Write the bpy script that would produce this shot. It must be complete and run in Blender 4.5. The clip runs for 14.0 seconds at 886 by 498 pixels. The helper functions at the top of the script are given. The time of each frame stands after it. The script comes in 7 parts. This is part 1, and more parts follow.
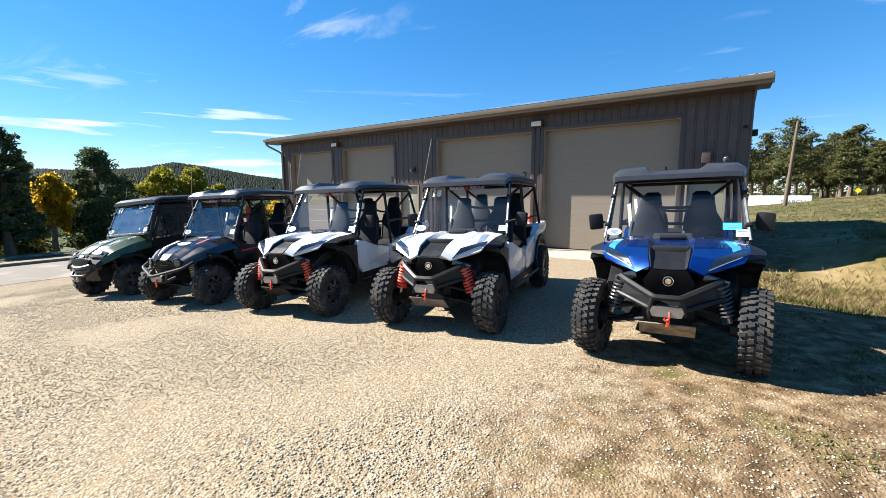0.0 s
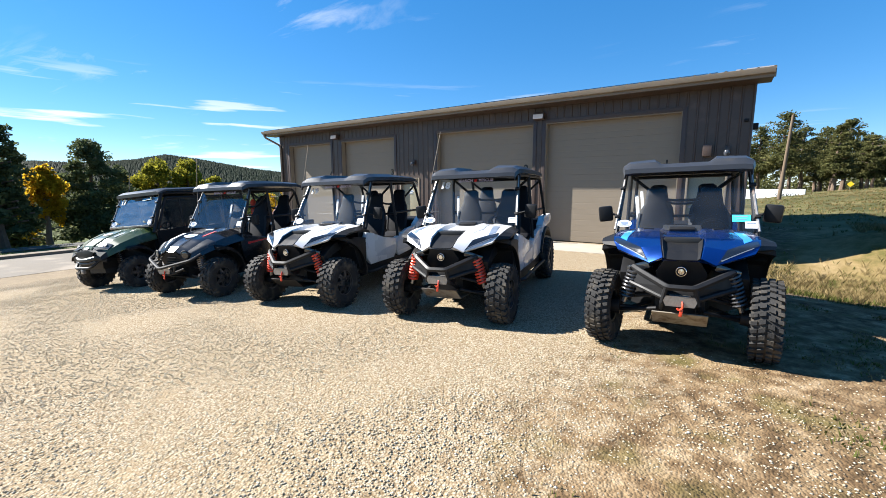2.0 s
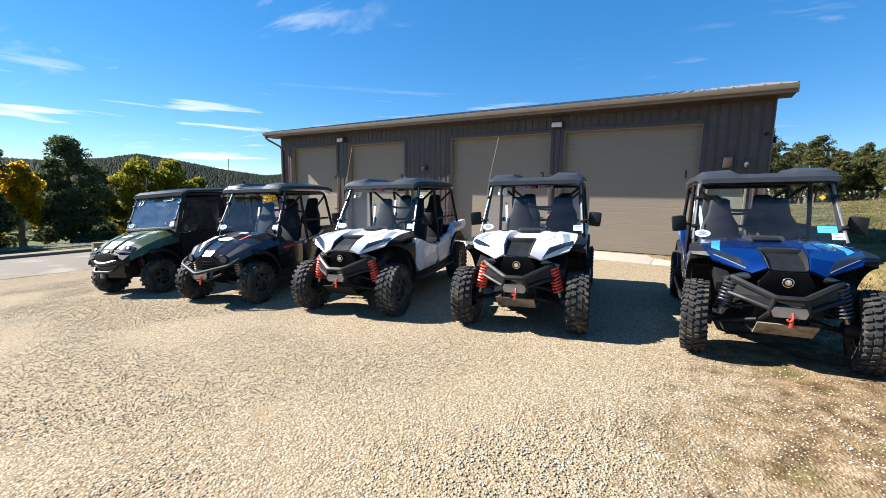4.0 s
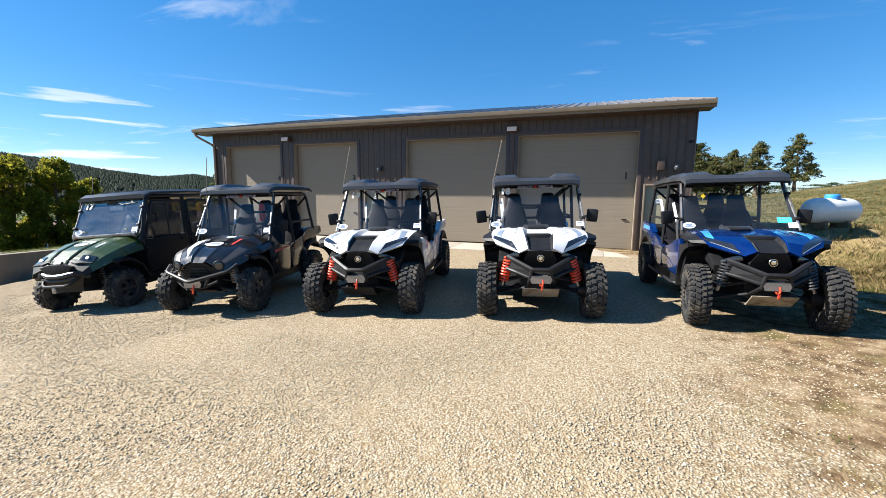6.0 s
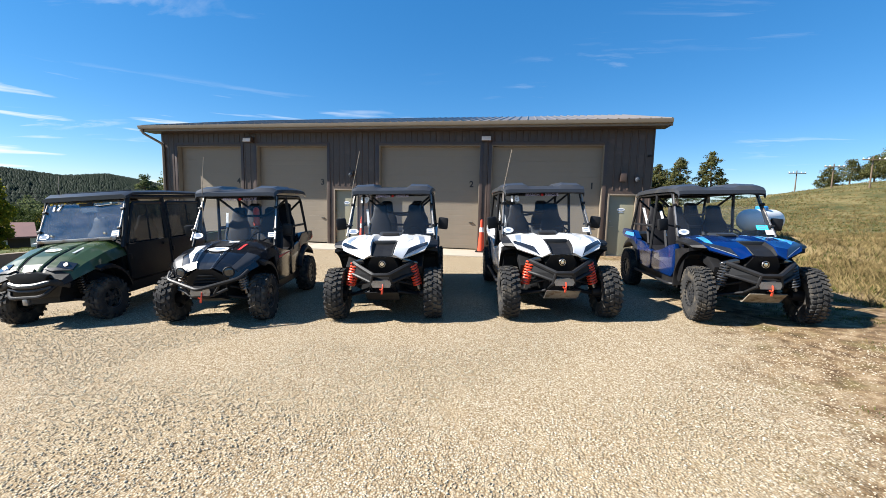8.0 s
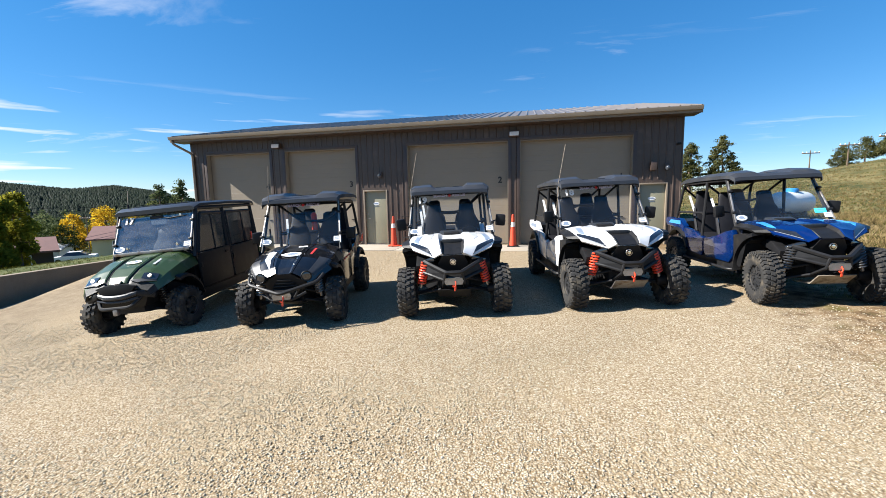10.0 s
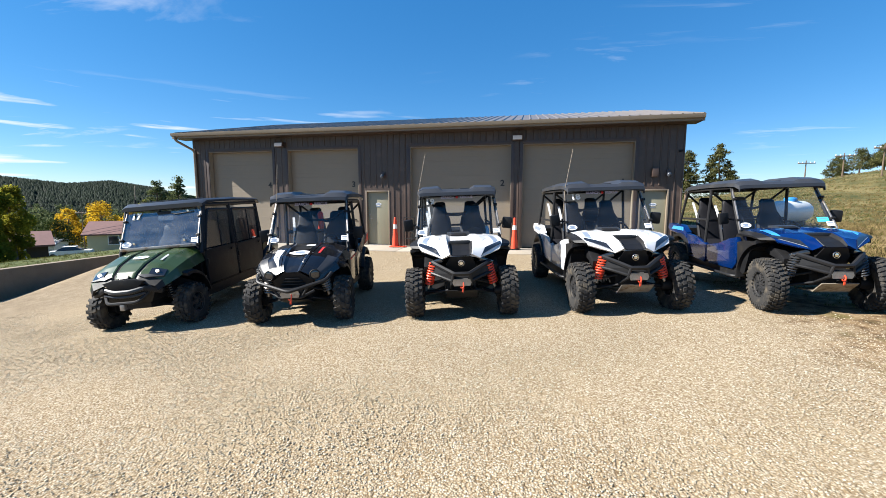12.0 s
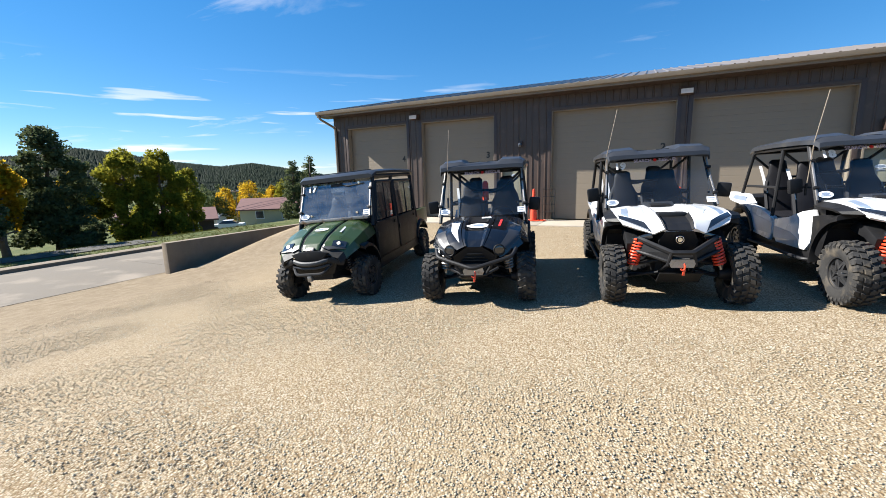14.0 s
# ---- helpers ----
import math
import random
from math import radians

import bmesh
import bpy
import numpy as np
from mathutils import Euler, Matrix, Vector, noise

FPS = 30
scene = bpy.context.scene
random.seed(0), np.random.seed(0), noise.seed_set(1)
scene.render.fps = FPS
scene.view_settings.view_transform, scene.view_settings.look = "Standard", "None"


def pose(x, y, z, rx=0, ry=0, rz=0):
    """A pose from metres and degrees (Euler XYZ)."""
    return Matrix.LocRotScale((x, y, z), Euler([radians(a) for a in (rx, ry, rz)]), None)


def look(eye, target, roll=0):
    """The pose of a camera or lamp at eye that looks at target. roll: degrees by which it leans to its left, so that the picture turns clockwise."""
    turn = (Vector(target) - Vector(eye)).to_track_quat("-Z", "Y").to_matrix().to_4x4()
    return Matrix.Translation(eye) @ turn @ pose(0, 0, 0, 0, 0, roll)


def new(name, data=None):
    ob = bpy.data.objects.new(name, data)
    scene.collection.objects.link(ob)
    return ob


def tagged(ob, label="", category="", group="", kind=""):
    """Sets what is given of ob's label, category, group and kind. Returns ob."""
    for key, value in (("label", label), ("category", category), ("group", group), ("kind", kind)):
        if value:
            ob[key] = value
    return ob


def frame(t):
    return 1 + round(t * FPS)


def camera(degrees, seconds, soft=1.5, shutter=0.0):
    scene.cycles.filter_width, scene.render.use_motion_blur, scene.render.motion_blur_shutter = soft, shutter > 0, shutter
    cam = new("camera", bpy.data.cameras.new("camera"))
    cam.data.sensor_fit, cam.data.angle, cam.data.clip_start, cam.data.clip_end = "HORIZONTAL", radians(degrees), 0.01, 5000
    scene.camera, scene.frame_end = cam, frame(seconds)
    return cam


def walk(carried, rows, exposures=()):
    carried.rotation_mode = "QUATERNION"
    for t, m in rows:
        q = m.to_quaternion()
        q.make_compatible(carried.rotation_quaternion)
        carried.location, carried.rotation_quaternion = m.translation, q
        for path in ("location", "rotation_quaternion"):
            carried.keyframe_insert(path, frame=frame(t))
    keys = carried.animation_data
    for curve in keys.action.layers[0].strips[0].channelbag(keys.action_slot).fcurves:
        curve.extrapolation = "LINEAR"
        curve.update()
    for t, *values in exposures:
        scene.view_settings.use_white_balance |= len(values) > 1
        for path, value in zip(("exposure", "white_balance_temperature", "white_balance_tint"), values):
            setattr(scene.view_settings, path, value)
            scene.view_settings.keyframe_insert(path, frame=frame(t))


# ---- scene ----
cam = camera(94.3, 14.0, soft=0.6)
EXPOSURE = 1.55
PATH = [
    (0, (0.035, 0.07, 1.595), (-1.081, 1.708, 1.329), -0.3),
    (0.5, (0.035, 0.072, 1.594), (-1.082, 1.71, 1.328), -0.3),
    (1, (0.026, 0.072, 1.596), (-1.101, 1.702, 1.327), -0.2),
    (1.5, (-0.008, 0.05, 1.585), (-1.228, 1.605, 1.281), -1.9),
    (2, (-0.112, -0.099, 1.585), (-1.205, 1.549, 1.286), -0.2),
    (2.5, (-0.289, -0.304, 1.597), (-1.4, 1.329, 1.282), -1.2),
    (3, (-0.554, -0.351, 1.583), (-1.587, 1.336, 1.291), 0.4),
    (3.2, (-0.683, -0.39, 1.587), (-1.718, 1.298, 1.302), 0.5),
    (5.3, (-1.983, -1.151, 1.541), (-2.677, 0.704, 1.263), 2.1),
    (5.5, (-2.097, -1.262, 1.545), (-2.71, 0.611, 1.203), 1.6),
    (6, (-2.379, -1.398, 1.53), (-3.037, 0.473, 1.271), 0.5),
    (6.5, (-2.684, -1.465, 1.528), (-3.263, 0.43, 1.258), 1.6),
    (7, (-2.962, -1.643, 1.525), (-3.422, 0.283, 1.243), 0.6),
    (7.5, (-3.234, -1.768, 1.534), (-3.624, 0.174, 1.258), 2.5),
    (8, (-3.503, -1.834, 1.501), (-3.883, 0.117, 1.278), 1.4),
    (8.2, (-3.593, -1.873, 1.529), (-4.025, 0.062, 1.269), 1.0),
    (10.3, (-4.442, -2.235, 1.532), (-4.833, -0.288, 1.294), -1.7),
    (10.5, (-4.476, -2.256, 1.524), (-4.856, -0.307, 1.281), -1.9),
    (11, (-4.51, -2.271, 1.521), (-4.884, -0.321, 1.28), -0.3),
    (11.5, (-4.515, -2.274, 1.526), (-4.903, -0.325, 1.295), 0.1),
    (12, (-4.535, -2.273, 1.523), (-4.926, -0.325, 1.293), -0.0),
    (12.5, (-4.657, -2.277, 1.482), (-5.062, -0.345, 1.165), -0.5),
    (13, (-4.957, -2.188, 1.448), (-5.584, -0.309, 1.174), 0.6),
    (13.5, (-5.423, -2.016, 1.421), (-6.298, -0.251, 1.076), -0.7),
    (14, (-5.902, -1.932, 1.426), (-6.759, -0.158, 1.08), -1.4),
]
walk(cam, [(t, look(eye, target, roll)) for t, eye, target, roll in PATH], [(0, EXPOSURE + 0.22), (2.5, EXPOSURE + 0.17), (5.5, EXPOSURE + 0.07), (8, EXPOSURE), (14, EXPOSURE)])

# ---- light ----
SUN_AZ, SUN_EL = 73.5, 38.0            # degrees from the building's front normal towards its far end, and above the horizon
TO_SUN = Vector((-math.sin(radians(SUN_AZ)) * math.cos(radians(SUN_EL)), -math.cos(radians(SUN_AZ)) * math.cos(radians(SUN_EL)), math.sin(radians(SUN_EL))))
sun = new("sun", bpy.data.lights.new("sun", "SUN"))
sun.data.energy, sun.data.angle, sun.data.color = 5.0, radians(0.53), (1.0, 0.965, 0.91)
sun.matrix_world = look((0, 0, 30), Vector((0, 0, 30)) - TO_SUN)

world = bpy.data.worlds.new("sky")
scene.world = world
world.use_nodes = True
wn, wl = world.node_tree.nodes, world.node_tree.links
wn.clear()
w_out, w_bg, w_sky = wn.new("ShaderNodeOutputWorld"), wn.new("ShaderNodeBackground"), wn.new("ShaderNodeTexSky")
w_sky.sky_type, w_sky.sun_disc = "NISHITA", False
w_sky.sun_elevation, w_sky.sun_rotation = radians(SUN_EL), radians(180 + SUN_AZ)
w_sky.altitude, w_sky.air_density, w_sky.dust_density, w_sky.ozone_density = 1500, 1.0, 0.0, 2.5
w_bg.inputs["Strength"].default_value = 0.056
# thin cirrus: stretched noise on a plane far overhead, thicker streaks towards the horizon
w_tc, w_sep = wn.new("ShaderNodeTexCoord"), wn.new("ShaderNodeSeparateXYZ")
wl.new(w_tc.outputs["Generated"], w_sep.inputs[0])


def wmath(op, a, b=None, c=None):
    n = wn.new("ShaderNodeMath")
    n.operation = op
    for i, v in enumerate((a, b, c)):
        if v is None:
            continue
        if isinstance(v, (int, float)):
            n.inputs[i].default_value = v
        else:
            wl.new(v, n.inputs[i])
    return n.outputs[0]


w_up = wmath("MAXIMUM", w_sep.outputs[2], 0.02)
w_px = wmath("DIVIDE", w_sep.outputs[0], wmath("ADD", w_up, 0.06))
w_py = wmath("DIVIDE", w_sep.outputs[1], wmath("ADD", w_up, 0.06))
w_comb = wn.new("ShaderNodeCombineXYZ")
wl.new(w_px, w_comb.inputs[0]), wl.new(w_py, w_comb.inputs[1])
w_map = wn.new("ShaderNodeMapping")
w_map.inputs["Rotation"].default_value = (0, 0, radians(28))
w_map.inputs["Scale"].default_value = (0.55, 1.9, 1)
w_map.inputs["Location"].default_value = (0.9, 0.35, 0)
wl.new(w_comb.outputs[0], w_map.inputs[0])
w_n1, w_n2 = wn.new("ShaderNodeTexNoise"), wn.new("ShaderNodeTexNoise")
w_n1.inputs["Scale"].default_value, w_n1.inputs["Detail"].default_value, w_n1.inputs["Roughness"].default_value = 1.3, 7, 0.6
w_n1.inputs["Distortion"].default_value = 0.6
w_n2.inputs["Scale"].default_value, w_n2.inputs["Detail"].default_value = 0.5, 3
wl.new(w_map.outputs[0], w_n1.inputs[0]), wl.new(w_comb.outputs[0], w_n2.inputs[0])
w_c = wmath("MULTIPLY", wmath("SUBTRACT", w_n1.outputs[0], 0.58), 4.0)
w_patch = wmath("MULTIPLY", wmath("SUBTRACT", w_n2.outputs[0], 0.49), 5.0)
w_fac = wn.new("ShaderNodeMath")
w_fac.operation, w_fac.use_clamp = "MULTIPLY", True
wl.new(wmath("MAXIMUM", w_c, 0.0), w_fac.inputs[0]), wl.new(wmath("MINIMUM", wmath("MAXIMUM", w_patch, 0.0), 0.9), w_fac.inputs[1])
# long low streaks near the horizon over the town
w_az = wmath("ARCTAN2", w_sep.outputs[0], w_sep.outputs[1])
w_low = wn.new("ShaderNodeCombineXYZ")
wl.new(wmath("MULTIPLY", w_az, 3.4), w_low.inputs[0]), wl.new(wmath("MULTIPLY", w_sep.outputs[2], 42.0), w_low.inputs[1])
w_n3 = wn.new("ShaderNodeTexNoise")
w_n3.inputs["Scale"].default_value, w_n3.inputs["Detail"].default_value = 1.2, 6
wl.new(w_low.outputs[0], w_n3.inputs[0])
w_win = wmath("MULTIPLY", wmath("MINIMUM", wmath("MULTIPLY", wmath("MAXIMUM", wmath("SUBTRACT", 0.235, w_sep.outputs[2]), 0.0), 9.0), 1.0), wmath("MINIMUM", wmath("MAXIMUM", wmath("MULTIPLY", w_sep.outputs[0], -2.2), 0.0), 1.0))
w_str = wmath("MULTIPLY", wmath("MINIMUM", wmath("MULTIPLY", wmath("MAXIMUM", wmath("SUBTRACT", w_n3.outputs[0], 0.57), 0.0), 9.0), 0.85), w_win)
w_all = wmath("MAXIMUM", w_fac.outputs[0], w_str)
w_mix = wn.new("ShaderNodeMix")
w_mix.data_type = "RGBA"
wl.new(w_all, w_mix.inputs[0])
w_hue = wn.new("ShaderNodeHueSaturation")
w_hue.inputs["Saturation"].default_value = 1.30
w_hue.inputs["Hue"].default_value = 0.494
wl.new(w_sky.outputs[0], w_hue.inputs["Color"])
# a deep clear blue evens out the pale band above the horizon
w_deep = wn.new("ShaderNodeMix")
w_deep.data_type = "RGBA"
w_deep.inputs[0].default_value = 0.35
w_deep.inputs[7].default_value = (0.25, 1.8, 5.2, 1)
wl.new(w_hue.outputs[0], w_deep.inputs[6])
wl.new(w_deep.outputs[2], w_mix.inputs[6])
w_mix.inputs[7].default_value = (6.9, 7.1, 7.4, 1)
wl.new(w_mix.outputs[2], w_bg.inputs["Color"])
wl.new(w_bg.outputs[0], w_out.inputs[0])


# ---- materials ----
def mat(name, color, rough=0.5, metal=0.0, var=0.12, scale=6.0, fine=60.0, bump=0.08, coat=0.0, spots=None, far=0.01):
    """A surface with coarse and fine variation of colour and gloss, and fine relief; spots: a second colour in patches."""
    m = bpy.data.materials.new(name)
    m.use_nodes = True
    n, l = m.node_tree.nodes, m.node_tree.links
    b = n["Principled BSDF"]
    tc = n.new("ShaderNodeTexCoord")
    a, f = n.new("ShaderNodeTexNoise"), n.new("ShaderNodeTexNoise")
    a.inputs["Scale"].default_value, a.inputs["Detail"].default_value = scale, 5
    f.inputs["Scale"].default_value, f.inputs["Detail"].default_value = fine, 3
    l.new(tc.outputs["Object"], a.inputs[0]), l.new(tc.outputs["Object"], f.inputs[0])
    ramp = n.new("ShaderNodeValToRGB")
    dark, light = [c * (1 - var) for c in color], [min(1, c * (1 + var)) for c in color]
    ramp.color_ramp.elements[0].color, ramp.color_ramp.elements[0].position = (*dark, 1), 0.3
    ramp.color_ramp.elements[1].color, ramp.color_ramp.elements[1].position = (*light, 1), 0.7
    mx = n.new("ShaderNodeMath")
    mx.operation = "MULTIPLY_ADD"
    mx.inputs[1].default_value, mx.inputs[2].default_value = 0.35, 0.0
    l.new(f.outputs[0], mx.inputs[0])
    sm = n.new("ShaderNodeMath")
    sm.operation = "MULTIPLY_ADD"
    sm.inputs[1].default_value = 0.65
    l.new(a.outputs[0], sm.inputs[0]), l.new(mx.outputs[0], sm.inputs[2])
    l.new(sm.outputs[0], ramp.inputs[0])
    top = ramp.outputs[0]
    if spots:
        col, amount, size = spots
        s = n.new("ShaderNodeTexNoise")
        s.inputs["Scale"].default_value, s.inputs["Detail"].default_value = size, 6
        l.new(tc.outputs["Object"], s.inputs[0])
        r = n.new("ShaderNodeValToRGB")
        r.color_ramp.elements[0].position, r.color_ramp.elements[1].position = 0.62 - amount * 0.3, 0.75 - amount * 0.2
        l.new(s.outputs[0], r.inputs[0])
        mixc = n.new("ShaderNodeMix")
        mixc.data_type = "RGBA"
        l.new(r.outputs[0], mixc.inputs[0]), l.new(top, mixc.inputs[6])
        mixc.inputs[7].default_value = (*col, 1)
        top = mixc.outputs[2]
    l.new(top, b.inputs["Base Color"])
    rr = n.new("ShaderNodeMapRange")
    rr.inputs["To Min"].default_value, rr.inputs["To Max"].default_value = max(0.02, rough - 0.09), min(1, rough + 0.09)
    l.new(a.outputs[0], rr.inputs[0]), l.new(rr.outputs[0], b.inputs["Roughness"])
    b.inputs["Metallic"].default_value, b.inputs["Coat Weight"].default_value = metal, coat
    b.inputs["Coat Roughness"].default_value = 0.04
    if bump:
        bp = n.new("ShaderNodeBump")
        bp.inputs["Strength"].default_value, bp.inputs["Distance"].default_value = bump, far
        l.new(f.outputs[0], bp.inputs["Height"]), l.new(bp.outputs[0], b.inputs["Normal"])
    return m


def glass_mat(name, tint, rough=0.02, dust=0.0, gloss=0.045):
    """Clear sheet: see-through with a Fresnel gloss and a little dust."""
    m = bpy.data.materials.new(name)
    m.use_nodes = True
    n, l = m.node_tree.nodes, m.node_tree.links
    n.remove(n["Principled BSDF"])
    out = n["Material Output"]
    t, g, d, fr = n.new("ShaderNodeBsdfTransparent"), n.new("ShaderNodeBsdfGlossy"), n.new("ShaderNodeBsdfDiffuse"), n.new("ShaderNodeLayerWeight")
    t.inputs[0].default_value = (*tint, 1)
    g.inputs["Roughness"].default_value = rough
    d.inputs[0].default_value = (0.5, 0.48, 0.44, 1)
    fr.inputs["Blend"].default_value = 0.5
    pw, gl = n.new("ShaderNodeMath"), n.new("ShaderNodeMath")
    pw.operation, gl.operation = "POWER", "MULTIPLY_ADD"
    pw.inputs[1].default_value, gl.inputs[1].default_value, gl.inputs[2].default_value = 3.2, 0.9 - gloss, gloss
    l.new(fr.outputs["Facing"], pw.inputs[0]), l.new(pw.outputs[0], gl.inputs[0])
    a, b = n.new("ShaderNodeMixShader"), n.new("ShaderNodeMixShader")
    ns, mr = n.new("ShaderNodeTexNoise"), n.new("ShaderNodeMapRange")
    ns.inputs["Scale"].default_value, ns.inputs["Detail"].default_value = 5, 6
    mr.inputs["From Min"].default_value, mr.inputs["From Max"].default_value = 0.35, 0.75
    mr.inputs["To Min"].default_value, mr.inputs["To Max"].default_value = dust * 0.4, dust * 1.6
    l.new(ns.outputs[0], mr.inputs[0]), l.new(mr.outputs[0], a.inputs[0])
    l.new(t.outputs[0], a.inputs[1]), l.new(d.outputs[0], a.inputs[2])
    l.new(gl.outputs[0], b.inputs[0]), l.new(a.outputs[0], b.inputs[1]), l.new(g.outputs[0], b.inputs[2])
    l.new(b.outputs[0], out.inputs[0])
    return m


M_SIDING = mat("brown_siding", (0.0551, 0.0367, 0.0284), 0.42, 0.0, 0.12, 1.2, 40, 0.05, spots=((0.08, 0.055, 0.043), 0.25, 3.0))
M_TRIM = mat("dark_trim", (0.055, 0.036, 0.028), 0.45, 0.0, 0.15, 3, 40, 0.05)
M_FASCIA = mat("tan_fascia", (0.193, 0.154, 0.111), 0.45, 0.0, 0.1, 2, 30, 0.05)
M_ROOF = mat("ribbed_roof", (0.20, 0.17, 0.14), 0.35, 0.3, 0.12, 1.0, 30, 0.05)
M_DOOR = mat("tan_door", (0.215, 0.177, 0.13), 0.5, 0.0, 0.05, 1.5, 90, 0.08, spots=((0.215, 0.175, 0.125), 0.12, 2.0))
M_PDOOR = mat("olive_steel_door", (0.243, 0.229, 0.157), 0.45, 0.0, 0.07, 2, 60, 0.05)
M_CONCRETE = mat("concrete", (0.328, 0.286, 0.229), 0.85, 0.0, 0.12, 2.2, 70, 0.25, spots=((0.34, 0.29, 0.22), 0.35, 1.3))
M_WALLCON = mat("weathered_concrete", (0.182, 0.142, 0.0969), 0.9, 0.0, 0.2, 1.8, 40, 0.35, spots=((0.2, 0.16, 0.12), 0.3, 2.2))
M_BLACK = mat("black_plastic", (0.009, 0.009, 0.00975), 0.5, 0.0, 0.25, 7, 120, 0.12, spots=((0.02, 0.018, 0.015), 0.15, 6.0))
M_ROOFPL = mat("satin_roof_plastic", (0.03, 0.031, 0.034), 0.34, 0.0, 0.2, 3, 150, 0.08, spots=((0.045, 0.042, 0.038), 0.2, 3.0))
M_TUBE = mat("black_powder_coat", (0.014, 0.014, 0.015), 0.5, 0.0, 0.2, 10, 200, 0.06)
M_TYRE = mat("tyre_rubber", (0.028, 0.027, 0.026), 0.8, 0.0, 0.3, 9, 90, 0.3, spots=((0.085, 0.072, 0.055), 0.42, 7.0))
M_RIM = mat("dark_alloy", (0.085, 0.085, 0.088), 0.32, 0.7, 0.2, 12, 80, 0.05)
M_RIMEDGE = mat("machined_alloy", (0.5, 0.5, 0.5), 0.3, 0.9, 0.1, 12, 80, 0.05)
M_SEAT = mat("seat_vinyl", (0.0072, 0.0072, 0.0096), 0.6, 0.0, 0.2, 8, 150, 0.2)
M_SEATG = mat("grey_seat_vinyl", (0.0176, 0.0176, 0.02), 0.6, 0.0, 0.12, 8, 150, 0.2)
M_WHITE = mat("white_bodywork", (0.627, 0.627, 0.627), 0.28, 0.0, 0.04, 3, 90, 0.02, coat=0.5, spots=((0.62, 0.58, 0.5), 0.1, 4.0))
M_GREYBLUE = mat("grey_blue_graphic", (0.20, 0.25, 0.33), 0.35, 0.0, 0.15, 5, 90, 0.02, coat=0.3)
M_GREY = mat("grey_graphic", (0.42, 0.44, 0.47), 0.35, 0.0, 0.12, 5, 90, 0.02, coat=0.3)
M_BLUE = mat("metallic_blue", (0.002, 0.038, 0.21), 0.24, 0.7, 0.14, 4, 300, 0.02, coat=0.8)
M_DBLUE = mat("deep_blue_graphic", (0.002, 0.022, 0.13), 0.25, 0.5, 0.1, 4, 90, 0.02, coat=0.5)
# light blue patches that paint in the cyan highlight of the metallic blue
M_LBLUE = mat("light_blue_highlight", (0.05, 0.32, 0.72), 0.3, 0.2, 0.1, 4, 90, 0.02, coat=0.6)
M_GREEN = mat("dark_green_bodywork", (0.0289, 0.0527, 0.0136), 0.3, 0.0, 0.15, 4, 90, 0.03, coat=0.3, spots=((0.09, 0.1, 0.06), 0.12, 5.0))
M_DARK = mat("black_gloss_bodywork", (0.0066, 0.00715, 0.00935), 0.2, 0.0, 0.2, 4, 120, 0.02, coat=0.5, spots=((0.02, 0.02, 0.02), 0.15, 5.0))
M_RED = mat("red_spring", (0.70, 0.06, 0.02), 0.4, 0.0, 0.12, 9, 90, 0.05, coat=0.3)
M_STEEL = mat("grey_steel", (0.32, 0.30, 0.28), 0.42, 0.85, 0.2, 9, 70, 0.12, spots=((0.18, 0.1, 0.05), 0.2, 8.0))
M_SKID = mat("bare_skid_plate", (0.33, 0.288, 0.228), 0.5, 0.5, 0.2, 7, 60, 0.2, spots=((0.15, 0.1, 0.06), 0.35, 9.0))
M_CHROME = mat("chrome", (0.75, 0.75, 0.74), 0.12, 1.0, 0.05, 9, 70, 0.0)
M_STICKER = mat("white_sticker", (0.722, 0.722, 0.722), 0.4, 0.0, 0.04, 9, 70, 0.0)
M_CYAN = mat("cyan_sticker", (0.05, 0.50, 0.75), 0.4, 0.0, 0.06, 9, 70, 0.0)
M_INK = mat("black_ink", (0.01, 0.01, 0.01), 0.5, 0.0, 0.1, 9, 70, 0.0)
M_REDINK = mat("red_ink", (0.6, 0.03, 0.03), 0.5, 0.0, 0.1, 9, 70, 0.0)
M_PURPLE = mat("lilac_lettering", (0.46, 0.42, 0.6), 0.5, 0.0, 0.06, 9, 70, 0.0)
M_LENS = mat("headlight_lens", (0.014, 0.015, 0.018), 0.14, 0.0, 0.3, 20, 90, 0.0, coat=1.0)
M_LAMPW = mat("headlight_reflector", (0.294, 0.308, 0.329), 0.15, 0.4, 0.1, 30, 90, 0.05, coat=1.0)
M_ORANGE = mat("orange_cone", (0.60, 0.055, 0.018), 0.5, 0.0, 0.1, 6, 60, 0.05)
M_REFLECT = mat("reflective_collar", (0.80, 0.72, 0.66), 0.35, 0.0, 0.06, 9, 90, 0.02)
M_TANK = mat("white_tank_paint", (0.697, 0.689, 0.663), 0.35, 0.0, 0.04, 1.5, 60, 0.03, spots=((0.6, 0.55, 0.48), 0.1, 2.5))
M_TANKBLUE = mat("blue_dome", (0.03, 0.20, 0.48), 0.4, 0.0, 0.1, 4, 60, 0.03)
M_BARK = mat("bark", (0.13, 0.09, 0.062), 0.9, 0.0, 0.3, 5, 25, 0.6, far=0.03)
M_POLE = mat("weathered_pole", (0.12, 0.085, 0.055), 0.9, 0.0, 0.2, 3, 40, 0.4)
M_ROAD = mat("worn_road", (0.118, 0.0986, 0.0746), 0.9, 0.0, 0.12, 1.2, 60, 0.3, spots=((0.2, 0.165, 0.125), 0.3, 0.8))
# asphalt colour taken darker to carry the tree shade over the strip
M_ASPHALT = mat("shade_darkened_asphalt", (0.0375, 0.033, 0.026), 0.9, 0.0, 0.2, 1.2, 60, 0.3)
